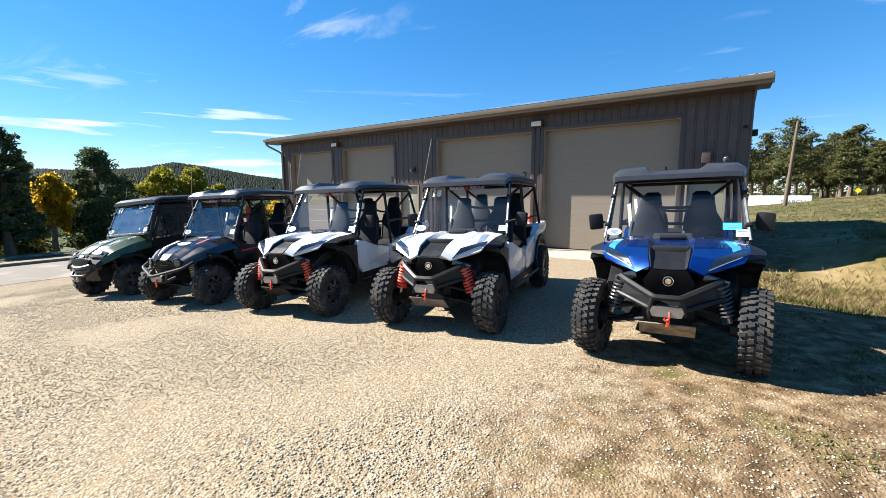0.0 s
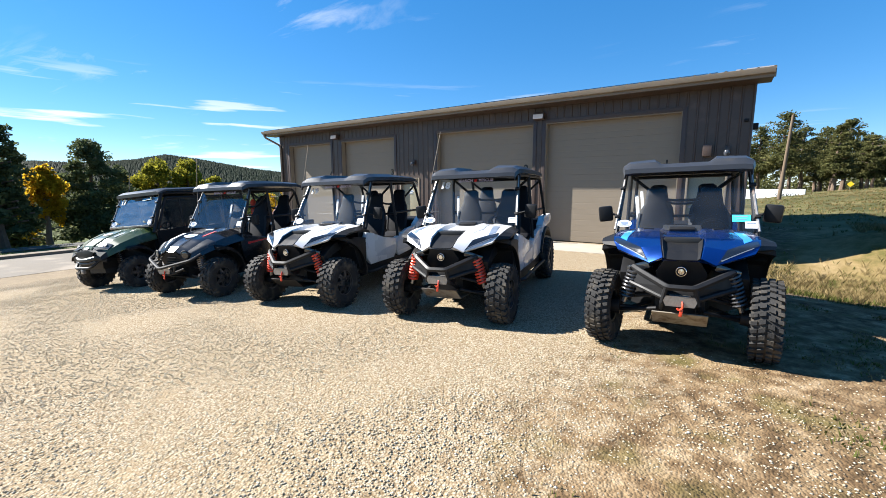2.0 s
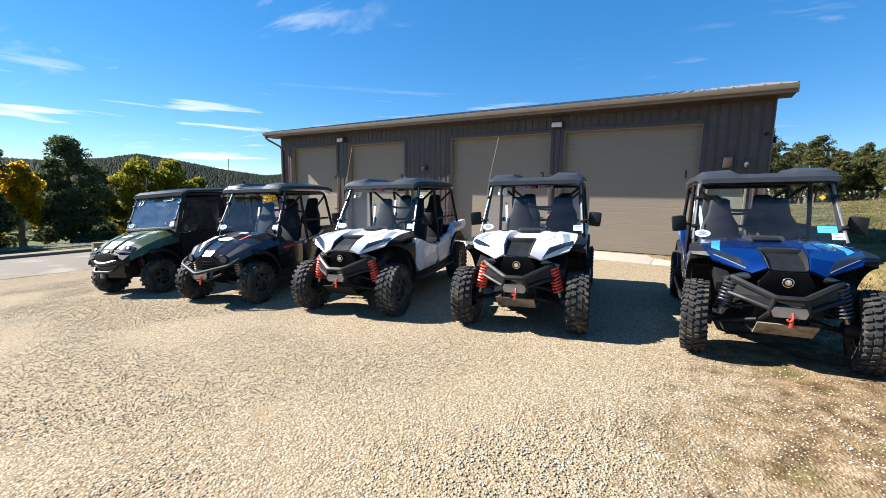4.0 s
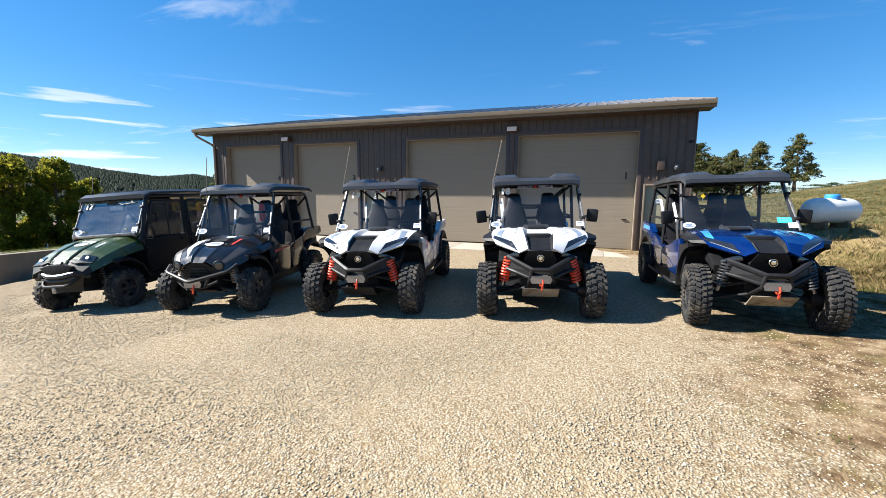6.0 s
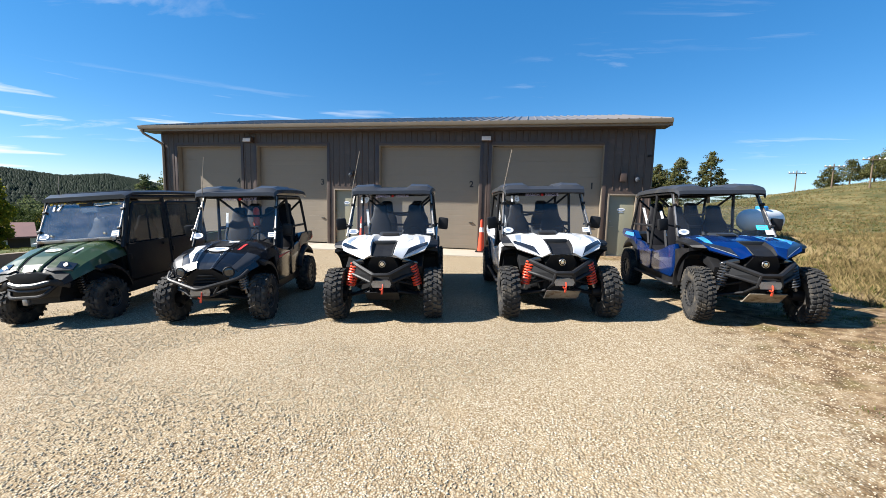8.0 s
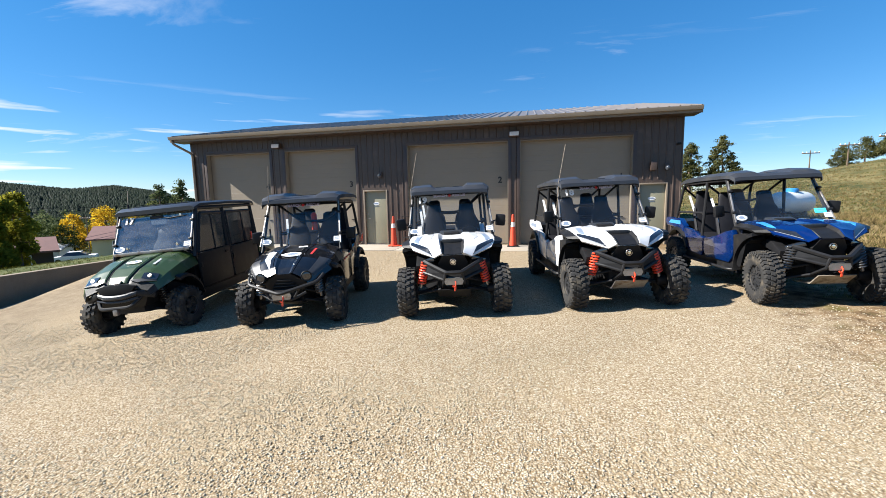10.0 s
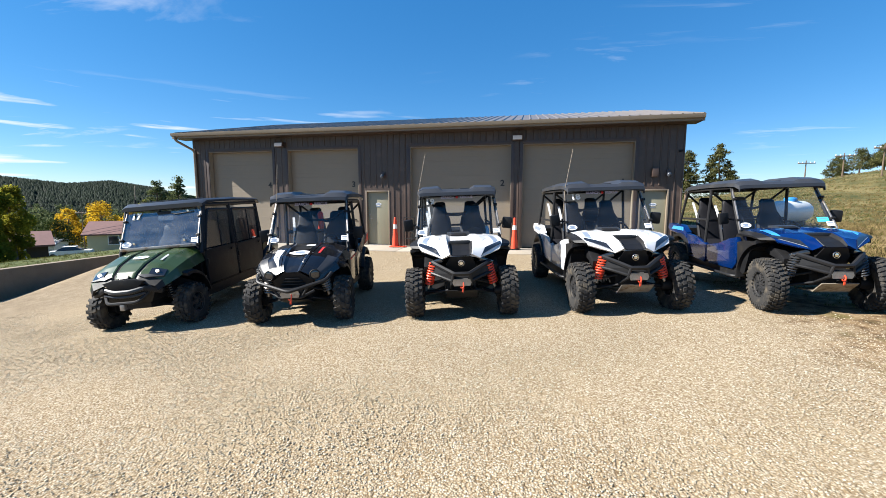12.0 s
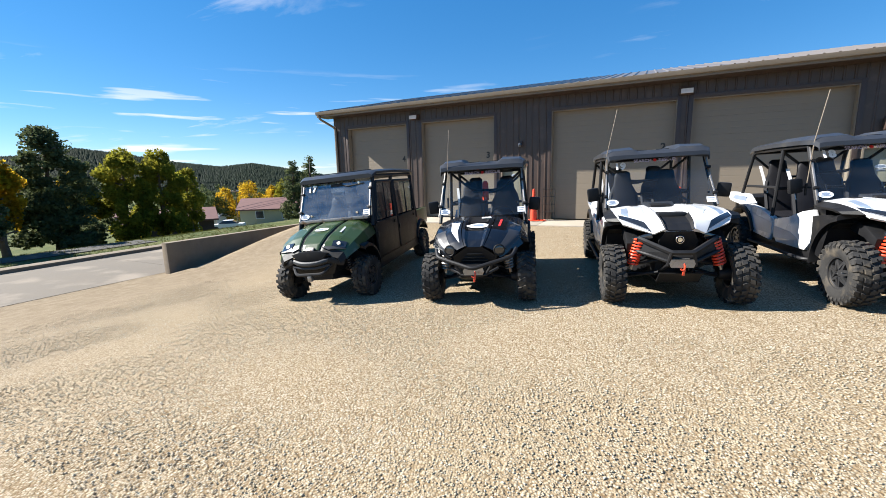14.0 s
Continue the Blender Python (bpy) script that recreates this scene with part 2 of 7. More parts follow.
M_HOUSE = mat("cream_siding", (0.468, 0.425, 0.281), 0.7, 0.0, 0.06, 1, 20, 0.1)
M_REDROOF = mat("brown_red_shingles", (0.145, 0.0723, 0.0638), 0.85, 0.0, 0.2, 2, 12, 0.3)
M_DARKHOUSE = mat("dark_brown_siding", (0.06, 0.038, 0.028), 0.8, 0.0, 0.2, 1, 20, 0.1)
M_WINDOW = mat("dark_window", (0.04, 0.045, 0.055), 0.08, 0.0, 0.3, 2, 20, 0.0)
M_SIGNY = mat("yellow_sign", (0.85, 0.55, 0.02), 0.4, 0.0, 0.05, 4, 40, 0.0)
G_CLEAR = glass_mat("windscreen", (0.95, 0.97, 0.98), 0.02, 0.008, 0.03)
G_DUSTY = glass_mat("dusty_windscreen", (0.82, 0.87, 0.90), 0.03, 0.07, 0.16)
G_TINT = glass_mat("tinted_window", (0.35, 0.37, 0.39), 0.03, 0.05)


for m in (M_BLACK, M_TUBE, M_TYRE, M_SEAT, M_SEATG):
    m.node_tree.nodes["Principled BSDF"].inputs["Specular IOR Level"].default_value = 0.25


def leaf_mat(name, color, other, trans=0.35):
    """Leaves: colour differs from clump to clump, and light passes through."""
    m = bpy.data.materials.new(name)
    m.use_nodes = True
    n, l = m.node_tree.nodes, m.node_tree.links
    b, out = n["Principled BSDF"], n["Material Output"]
    geo, ramp, tc, ns, ad = n.new("ShaderNodeNewGeometry"), n.new("ShaderNodeValToRGB"), n.new("ShaderNodeTexCoord"), n.new("ShaderNodeTexNoise"), n.new("ShaderNodeMath")
    ns.inputs["Scale"].default_value = 0.9
    l.new(tc.outputs["Object"], ns.inputs[0])
    ad.operation = "MULTIPLY_ADD"
    ad.inputs[1].default_value = 0.45
    l.new(geo.outputs["Random Per Island"], ad.inputs[0])
    sc = n.new("ShaderNodeMath")
    sc.operation = "MULTIPLY_ADD"
    sc.inputs[1].default_value, sc.inputs[2].default_value = 1.6, -0.55
    l.new(ns.outputs[0], sc.inputs[0]), l.new(sc.outputs[0], ad.inputs[2])
    e = ramp.color_ramp.elements
    e[0].color, e[1].color = (*[c * 0.6 for c in color], 1), (*other, 1)
    mid = e.new(0.45)
    mid.color = (*color, 1)
    l.new(ad.outputs[0], ramp.inputs[0]), l.new(ramp.outputs[0], b.inputs["Base Color"])
    b.inputs["Roughness"].default_value, b.inputs["Specular IOR Level"].default_value = 0.65, 0.04
    tr, mx = n.new("ShaderNodeBsdfTranslucent"), n.new("ShaderNodeMixShader")
    l.new(ramp.outputs[0], tr.inputs[0])
    mx.inputs[0].default_value = trans
    l.new(b.outputs[0], mx.inputs[1]), l.new(tr.outputs[0], mx.inputs[2]), l.new(mx.outputs[0], out.inputs[0])
    return m


L_PINE = leaf_mat("pine_needles", (0.0851, 0.0907, 0.034), (0.188, 0.17, 0.068), 0.4)
L_DARKPINE = leaf_mat("dark_pine_needles", (0.0848, 0.106, 0.048), (0.184, 0.199, 0.0779), 0.35)
L_YGREEN = leaf_mat("yellow_green_leaves", (0.215, 0.208, 0.026), (0.403, 0.345, 0.039), 0.55)
L_YELLOW = leaf_mat("yellow_leaves", (0.486, 0.309, 0.0209), (0.711, 0.486, 0.0419), 0.68)
L_BUSH = leaf_mat("green_leaves", (0.035, 0.0525, 0.014), (0.07, 0.084, 0.021), 0.3)
L_DRY = leaf_mat("dry_grass", (0.187, 0.138, 0.0605), (0.308, 0.237, 0.116), 0.3)
L_GRASS = leaf_mat("green_grass_blades", (0.077, 0.088, 0.022), (0.165, 0.143, 0.0495), 0.3)


# ---- shape helpers ----
def obj(name, bm, material, sharp=35):
    me = bpy.data.meshes.new(name)
    bmesh.ops.recalc_face_normals(bm, faces=bm.faces)
    bm.to_mesh(me)
    bm.free()
    for p in me.polygons:
        p.use_smooth = True
    me.set_sharp_from_angle(angle=radians(sharp))
    me.materials.append(material)
    return new(name, me)


def part(name, bm, material, parent, label="", sharp=35):
    ob = obj(name, bm, material, sharp)
    ob.parent = parent
    return tagged(ob, label)


def share(name, me, parent, m):
    ob = new(name, me)
    ob.parent, ob.matrix_basis = parent, m
    return ob


def box(bm, c, s, rot=(0, 0, 0), bevel=0.0, taper=None):
    """A box of size s about c, turned by degrees; bevel rounds its edges; taper scales its top in x and y."""
    r = bmesh.ops.create_cube(bm, size=1.0)
    vs = r["verts"]
    for v in vs:
        v.co = Vector((v.co.x * s[0], v.co.y * s[1], v.co.z * s[2]))
        if taper and v.co.z > 0:
            v.co.x *= taper[0]
            v.co.y *= taper[1]
    m = pose(*c, *rot)
    for v in vs:
        v.co = m @ v.co
    if bevel:
        es = list({e for v in vs for e in v.link_edges})
        bmesh.ops.bevel(bm, geom=es, offset=bevel, segments=2, affect="EDGES", profile=0.6)
    return bm


def loft(bm, loops, caps=True, closed=True):
    """Skin through loops of equal count."""
    rows = [[bm.verts.new(p) for p in loop] for loop in loops]
    n = len(rows[0])
    for a, b in zip(rows, rows[1:]):
        for i in range(n if closed else n - 1):
            j = (i + 1) % n
            bm.faces.new((a[i], a[j], b[j], b[i]))
    if caps and closed:
        bm.faces.new(rows[0][::-1])
        bm.faces.new(rows[-1])
    return bm


def prism(bm, pts, axis, a, b, bevel=0.0):
    """A flat outline pushed from a to b along an axis; pts are the two other coordinates, in xyz order."""
    def put(p, v):
        return {"x": (v, p[0], p[1]), "y": (p[0], v, p[1]), "z": (p[0], p[1], v)}[axis]
    lo, hi = [bm.verts.new(put(p, a)) for p in pts], [bm.verts.new(put(p, b)) for p in pts]
    n = len(pts)
    fs = [bm.faces.new(lo[::-1]), bm.faces.new(hi)]
    for i in range(n):
        fs.append(bm.faces.new((lo[i], lo[(i + 1) % n], hi[(i + 1) % n], hi[i])))
    if bevel:
        es = list({e for f in fs[:2] for e in f.edges})
        bmesh.ops.bevel(bm, geom=es, offset=bevel, segments=2, affect="EDGES", profile=0.6)
    return bm


def tube(bm, pts, r, n=8, rounds=0.0):
    """A round bar along points; rounds softens its corners."""
    pts = [Vector(p) for p in pts]
    if rounds:
        out = [pts[0]]
        for a, b, c in zip(pts, pts[1:], pts[2:]):
            d1, d2 = min(rounds, (a - b).length * 0.45), min(rounds, (c - b).length * 0.45)
            p, q = b + (a - b).normalized() * d1, b + (c - b).normalized() * d2
            for k in range(5):
                t = k / 4
                out.append(p * (1 - t) ** 2 + b * 2 * t * (1 - t) + q * t * t)
        pts = out + [pts[-1]]
    loops, up = [], None
    for i, p in enumerate(pts):
        d = (pts[min(i + 1, len(pts) - 1)] - pts[max(i - 1, 0)]).normalized()
        if up is None:
            up = d.orthogonal().normalized()
        up = (up - d * up.dot(d)).normalized()
        side = d.cross(up)
        loops.append([p + (up * math.cos(2 * math.pi * k / n) + side * math.sin(2 * math.pi * k / n)) * r for k in range(n)])
    return loft(bm, loops)


def lathe(bm, prof, n=32, m=Matrix(), caps=True):
    """A profile of (radius, along) turned about the x axis."""
    rows = []
    for r, x in prof:
        rows.append([bm.verts.new(m @ Vector((x, r * math.cos(2 * math.pi * k / n), r * math.sin(2 * math.pi * k / n)))) for k in range(n)])
    for a, b in zip(rows, rows[1:]):
        for i in range(n):
            bm.faces.new((a[i], a[(i + 1) % n], b[(i + 1) % n], b[i]))
    if not caps:
        return bm
    if prof[0][0] > 1e-4:
        bm.faces.new(rows[0])
    if prof[-1][0] > 1e-4:
        bm.faces.new(rows[-1])
    return bm


def coil(bm, a, b, radius, wire, turns, n=6):
    a, b = Vector(a), Vector(b)
    d = (b - a)
    u = d.normalized().orthogonal().normalized()
    v = d.normalized().cross(u)
    steps = int(turns * 14)
    pts = [a + d * (k / steps) + (u * math.cos(k / 14 * 2 * math.pi) + v * math.sin(k / 14 * 2 * math.pi)) * radius for k in range(steps + 1)]
    return tube(bm, pts, wire, n)


def lettering(body, size, depth=0.002, bold=0.0):
    """Words as a mesh in the x-y plane, centred."""
    cu = bpy.data.curves.new("words", "FONT")
    cu.body, cu.size, cu.extrude, cu.align_x, cu.align_y, cu.offset = body, size, depth, "CENTER", "CENTER", bold
    ob = bpy.data.objects.new("words", cu)
    scene.collection.objects.link(ob)
    me = bpy.data.meshes.new_from_object(ob.evaluated_get(bpy.context.evaluated_depsgraph_get()))
    bpy.data.objects.remove(ob)
    return me


def words(name, body, size, material, parent, m, label="", bold=0.0):
    me = lettering(body, size, 0.002, bold)
    me.materials.clear()
    me.materials.append(material)
    ob = share(name, me, parent, m)
    return tagged(ob, label)


def mesh_from(name, verts, faces, material, smooth=False):
    me = bpy.data.meshes.new(name)
    me.from_pydata(verts, [], faces)
    me.materials.append(material)
    if smooth:
        me.polygons.foreach_set("use_smooth", [True] * len(me.polygons))
    return me


# ---- ground ----
def bell(x, y, cx, cy, s):
    return math.exp(-0.5 * ((x - cx) ** 2 + (y - cy) ** 2) / s ** 2)


def smooth01(a, b, v):
    t = min(1, max(0, (v - a) / (b - a)))
    return t * t * (3 - 2 * t)


def ground_z(x, y):
    """Height of the ground: a flat strip along the building, falling to the road, with a grassy hill beyond."""
    front = -0.085 + 0.036 * (x + 0.9) - 0.02 * min(3.0, max(0.0, 3.2 - y))
    if x < -10:
        front += 0.055 * (x + 10)
    front = max(front, -1.22) if x < -9 else min(front, -0.02)
    strip = -0.17 if x > -18.0 else -1.22
    k = smooth01(4.2, 11.0, y)
    z = front * (1 - k) + strip * k
    if x < -18.3:
        z = min(z, -1.22 + 0.0 * x)
    z -= 0.13 * min(42, max(0, -x - 27.5))
    z += 6.2 * bell(x, y, 48, 52, 20) + 0.80 * bell(x, y, 4.4, 13.9, 1.7)
    z += 0.9 * smooth01(1.5, 9, x) * smooth01(2.0, 14.0, y) * 0.25
    if x > 0.6:
        z += smooth01(0.6, 2.5, x) * (0.10 * noise.noise(Vector((x * 0.55, y * 0.55, 7))) + 0.05 * noise.noise(Vector((x * 1.7, y * 1.7, 9))))
        z -= 0.74 * bell(x, y, 2.9, 11.4, 1.7)
    if y < -4:
        z += 0.01 * (y + 4)
    return z


def axis(lo, hi, fine_lo, fine_hi, step, grow=1.25):
    xs, v, s = [], fine_lo, step
    while v < fine_hi:
        xs.append(v)
        v += step
    v, s = fine_hi, step
    while v < hi:
        xs.append(v)
        s *= grow
        v += s
    v, s = fine_lo - step, step
    while v > lo:
        xs.append(v)
        s *= grow
        v -= s
    return sorted(xs + [lo, hi])


def ground_material():
    m = bpy.data.materials.new("gravel_and_grass")
    m.use_nodes = True
    n, l = m.node_tree.nodes, m.node_tree.links
    b = n["Principled BSDF"]
    b.inputs["Roughness"].default_value, b.inputs["Specular IOR Level"].default_value = 0.95, 0.15
    geo, sep = n.new("ShaderNodeNewGeometry"), n.new("ShaderNodeSeparateXYZ")
    l.new(geo.outputs["Position"], sep.inputs[0])
    pos = geo.outputs["Position"]

    def noise_at(scale, detail=5, rough=0.55):
        t = n.new("ShaderNodeTexNoise")
        t.inputs["Scale"].default_value, t.inputs["Detail"].default_value, t.inputs["Roughness"].default_value = scale, detail, rough
        l.new(pos, t.inputs[0])
        return t.outputs[0]

    def op(kind, a, b_=None, c=None, clamp=False):
        t = n.new("ShaderNodeMath")
        t.operation, t.use_clamp = kind, clamp
        for i, v in enumerate((a, b_, c)):
            if v is None:
                continue
            if isinstance(v, (int, float)):
                t.inputs[i].default_value = v
            else:
                l.new(v, t.inputs[i])
        return t.outputs[0]

    def ramp(fac, *stops):
        t = n.new("ShaderNodeValToRGB")
        e = t.color_ramp.elements
        e[0].position, e[0].color = stops[0][0], (*stops[0][1], 1)
        e[1].position, e[1].color = stops[-1][0], (*stops[-1][1], 1)
        for p, c in stops[1:-1]:
            e.new(p).color = (*c, 1)
        l.new(fac, t.inputs[0])
        return t.outputs[0]

    def mix(fac, a, b_):
        t = n.new("ShaderNodeMix")
        t.data_type = "RGBA"
        for i, v in ((0, fac), (6, a), (7, b_)):
            if isinstance(v, tuple):
                t.inputs[i].default_value = (*v, 1)
            else:
                l.new(v, t.inputs[i])
        return t.outputs[2]

    vor = n.new("ShaderNodeTexVoronoi")
    vor.inputs["Scale"].default_value = 58
    l.new(pos, vor.inputs["Vector"])
    stone = n.new("ShaderNodeSeparateColor")
    l.new(vor.outputs["Color"], stone.inputs[0])
    gravel = ramp(stone.outputs[0], (0.0, (0.24, 0.182, 0.113)), (0.4, (0.326, 0.267, 0.182)), (0.8, (0.374, 0.321, 0.232)), (1.0, (0.426, 0.387, 0.304)))
    gap = ramp(vor.outputs["Distance"], (0.30, (1, 1, 1)), (0.70, (0.58, 0.50, 0.41)))
    t = n.new("ShaderNodeMix")
    t.data_type, t.blend_type = "RGBA", "MULTIPLY"
    t.inputs[0].default_value = 1.0
    l.new(gravel, t.inputs[6]), l.new(gap, t.inputs[7])
    gravel = t.outputs[2]
    big = noise_at(0.35)
    gravel = mix(op("MULTIPLY", op("SUBTRACT", big, 0.52, clamp=True), 2.2), gravel, (0.286, 0.224, 0.139))
    mid = noise_at(2.3, 6)
    gravel = mix(op("MULTIPLY", op("SUBTRACT", mid, 0.60, clamp=True), 3.0, clamp=True), gravel, (0.265, 0.202, 0.124))
    street = op("MULTIPLY", op("ADD", op("SUBTRACT", -10.5, sep.outputs[0]), op("MULTIPLY", op("SUBTRACT", noise_at(0.6, 6), 0.5), 5.0)), 0.16, clamp=True)
    packed = ramp(noise_at(4.0, 9, 0.7), (0.3, (0.129, 0.0941, 0.0583)), (0.5, (0.181, 0.14, 0.0916)), (0.7, (0.24, 0.194, 0.135)))
    gravel = mix(op("MULTIPLY", street, 0.85), gravel, packed)
    # bare earth with thin grass
    dirt = ramp(noise_at(5.0, 8, 0.65), (0.30, (0.0397, 0.0253, 0.012)), (0.44, (0.116, 0.0723, 0.0359)), (0.56, (0.202, 0.138, 0.0748)), (0.68, (0.318, 0.239, 0.15)))
    dirt = mix(op("MULTIPLY", op("SUBTRACT", noise_at(1.6, 6), 0.53, clamp=True), 5.0, clamp=True), dirt, (0.109, 0.0944, 0.0299))
    grass = ramp(noise_at(1.1, 9, 0.7), (0.25, (0.0428, 0.0434, 0.0127)), (0.36, (0.092, 0.081, 0.0243)), (0.46, (0.172, 0.125, 0.0521)), (0.62, (0.256, 0.186, 0.0929)))
    far_grass = ramp(noise_at(0.25, 8, 0.7), (0.35, (0.0448, 0.0505, 0.0168)), (0.50, (0.0899, 0.0812, 0.0308)), (0.62, (0.158, 0.129, 0.0561)), (0.8, (0.2, 0.168, 0.0845)))
    x, y = sep.outputs[0], sep.outputs[1]
    wob = op("MULTIPLY", op("SUBTRACT", noise_at(0.9, 7, 0.7), 0.5), 3.2)
    # edge of the gravel towards the grass
    edge = op("ADD", op("SUBTRACT", x, op("MULTIPLY_ADD", op("SUBTRACT", y, 3.0), 0.16, -0.15)), op("ADD", wob, op("MULTIPLY", op("SUBTRACT", y, 10.8, clamp=True), 2.6)))
    to_dirt = op("MULTIPLY", op("ADD", op("ADD", edge, 1.25), op("MULTIPLY", op("SUBTRACT", noise_at(4.5, 8, 0.75), 0.5), 4.0)), 1.1, clamp=True)
    to_grass = op("MULTIPLY", op("SUBTRACT", op("ADD", edge, op("MULTIPLY", op("SUBTRACT", noise_at(2.7, 8, 0.75), 0.5), 3.2)), 2.0), 1.3, clamp=True)
    col = mix(to_dirt, gravel, dirt)
    col = mix(to_grass, col, grass)
    behind = op("MULTIPLY", op("ADD", op("SUBTRACT", y, 20.0), wob), 0.4, clamp=True)
    col = mix(behind, col, far_grass)
    left = op("MULTIPLY", op("SUBTRACT", -23.6, x), 2.0, clamp=True)
    lawn = ramp(noise_at(0.8, 8, 0.7), (0.3, (0.0385, 0.0525, 0.0154)), (0.5, (0.07, 0.084, 0.0252)), (0.72, (0.14, 0.126, 0.0525)))
    col = mix(left, col, lawn)
    l.new(col, b.inputs["Base Color"])
    bp, bp2 = n.new("ShaderNodeBump"), n.new("ShaderNodeBump")
    bp.inputs["Strength"].default_value, bp.inputs["Distance"].default_value = 0.9, 0.010
    bp.invert = True
    l.new(vor.outputs["Distance"], bp.inputs["Height"])
    bp2.inputs["Strength"].default_value, bp2.inputs["Distance"].default_value = 0.5, 0.05
    l.new(noise_at(7, 6), bp2.inputs["Height"]), l.new(bp.outputs[0], bp2.inputs["Normal"]), l.new(bp2.outputs[0], b.inputs["Normal"])
    return m


gx, gy = axis(-900, 900, -30, 14, 0.4), axis(-300, 900, -5, 30, 0.4)
gv = [(x, y, ground_z(x, y) + 0.012 * noise.noise(Vector((x * 0.7, y * 0.7, 0)))) for y in gy for x in gx]
gw = len(gx)
gf = [(j * gw + i, j * gw + i + 1, (j + 1) * gw + i + 1, (j + 1) * gw + i) for j in range(len(gy) - 1) for i in range(gw - 1)]
ground = new("ground", mesh_from("ground", gv, gf, ground_material(), True))
tagged(ground, "pale tan gravel yard turning to dry grass and low hills", "ground", kind="structure")


def stones(name, count, x0, x1, y0, y1, lo, hi, seed, material, label):
    rng = np.random.default_rng(seed)
    px, py = rng.uniform(x0, x1, count), rng.uniform(y0, y1, count)
    edge = np.minimum.reduce([px - x0, x1 - px, (y1 - py) * 0.8, py - y0 + 9])
    keep = rng.uniform(0, 1, count) < np.clip(edge / 1.6, 0, 1)
    px, py = px[keep], py[keep]
    count = len(px)
    base = np.array([(1, 0, 0), (0, 1, 0), (-1, 0, 0), (0, -1, 0), (0, 0, 1), (0, 0, -1)], float)
    tri = np.array([(0, 1, 4), (1, 2, 4), (2, 3, 4), (3, 0, 4), (1, 0, 5), (2, 1, 5), (3, 2, 5), (0, 3, 5)])
    size = rng.uniform(lo, hi, (count, 1, 1)) * rng.uniform(0.6, 1.25, (count, 1, 3))
    v = base[None] * size + rng.normal(0, 0.15, (count, 6, 3)) * size
    a = rng.uniform(0, 6.28, count)
    c, s = np.cos(a)[:, None], np.sin(a)[:, None]
    v = np.stack([v[..., 0] * c - v[..., 1] * s, v[..., 0] * s + v[..., 1] * c, v[..., 2] * 0.5], -1)
    pz = np.array([ground_z(float(p), float(q)) for p, q in zip(px, py)])
    v += np.stack([px, py, pz + size[:, 0, 2] * 0.22], -1)[:, None]
    f = (tri[None] + (np.arange(count) * 6)[:, None, None]).reshape(-1, 3)
    me = bpy.data.meshes.new(name)
    me.vertices.add(count * 6), me.loops.add(len(f) * 3), me.polygons.add(len(f))
    me.vertices.foreach_set("co", v.reshape(-1)), me.loops.foreach_set("vertex_index", f.reshape(-1))
    me.polygons.foreach_set("loop_start", np.arange(len(f)) * 3)
    me.update(calc_edges=True)
    me.materials.append(material)
    return tagged(new(name, me), label, "gravel", kind="stuff")


def stone_material():
    m = bpy.data.materials.new("loose_gravel")
    m.use_nodes = True
    n, l = m.node_tree.nodes, m.node_tree.links
    b, geo, r = n["Principled BSDF"], n.new("ShaderNodeNewGeometry"), n.new("ShaderNodeValToRGB")
    e = r.color_ramp.elements
    e[0].color, e[1].color = (0.261, 0.201, 0.129, 1), (0.439, 0.409, 0.334, 1)
    e.new(0.25).color = (0.326, 0.267, 0.186, 1)
    e.new(0.7).color = (0.374, 0.321, 0.235, 1)
    l.new(geo.outputs["Random Per Island"], r.inputs[0]), l.new(r.outputs[0], b.inputs["Base Color"])
    b.inputs["Roughness"].default_value, b.inputs["Specular IOR Level"].default_value = 0.95, 0.1
    return m


M_STONE = stone_material()
stones("gravel", 118000, -15.5, 3.2, -0.9, 4.6, 0.004, 0.0125, 3, M_STONE, "loose pale tan crushed stone covering the yard")
stones("gravel", 9000, -13.0, -0.5, 1.0, 11.0, 0.006, 0.014, 4, M_STONE, "loose pale tan crushed stone between the vehicles")

# road, kerb and far lot
bm = bmesh.new()
for y0 in range(-60, 90, 6):
    loft(bm, [[(-23.6, y, ground_z(-22, y) - 0.3), (-23.6, y, -1.212), (-21.5, y, -1.185), (-18.75, y, -1.212), (-18.75, y, -1.5)] for y in (y0, y0 + 5.985)])
tagged(obj("road", bm, M_ROAD), "pale worn asphalt street", "road", kind="structure")
bm = bmesh.new()
for y0 in range(-30, 60, 3):
    loft(bm, [[(-23.95, y, -1.5), (-23.95, y, -1.07), (-23.78, y, -1.06), (-23.6, y, -1.10), (-23.58, y, -1.5)] for y in (y0, y0 + 2.985)])
tagged(obj("kerb", bm, M_WALLCON), "low concrete kerb with tan edge along the street", "kerb", kind="structure")
bm = bmesh.new()
loft(bm, [[(x, y, ground_z(x, y) + dz) for x, dz in ((-30.5, -0.4), (-30.5, 0.03), (-27.5, 0.03), (-26.0, 0.03), (-26.0, -0.4))] for y in (-8, 0, 9.3)])
tagged(obj("pavement", bm, M_ASPHALT), "asphalt parking strip across the street, tree shade darkened into its colour", "pavement", kind="structure")
bm = bmesh.new()
prism(bm, [(5.2, -1.6), (10.4, -0.6), (10.4, -0.31), (5.2, -0.28)], "x", -18.5, -18.26, 0.02)
prism(bm, [(10.4, -1.0), (15.0, -1.0), (15.0, -0.33), (10.4, -0.31)], "x", -18.5, -18.26, 0.02)
tagged(obj("retaining_wall", bm, M_WALLCON), "weathered concrete retaining wall at the yard's edge", "wall", kind="structure")

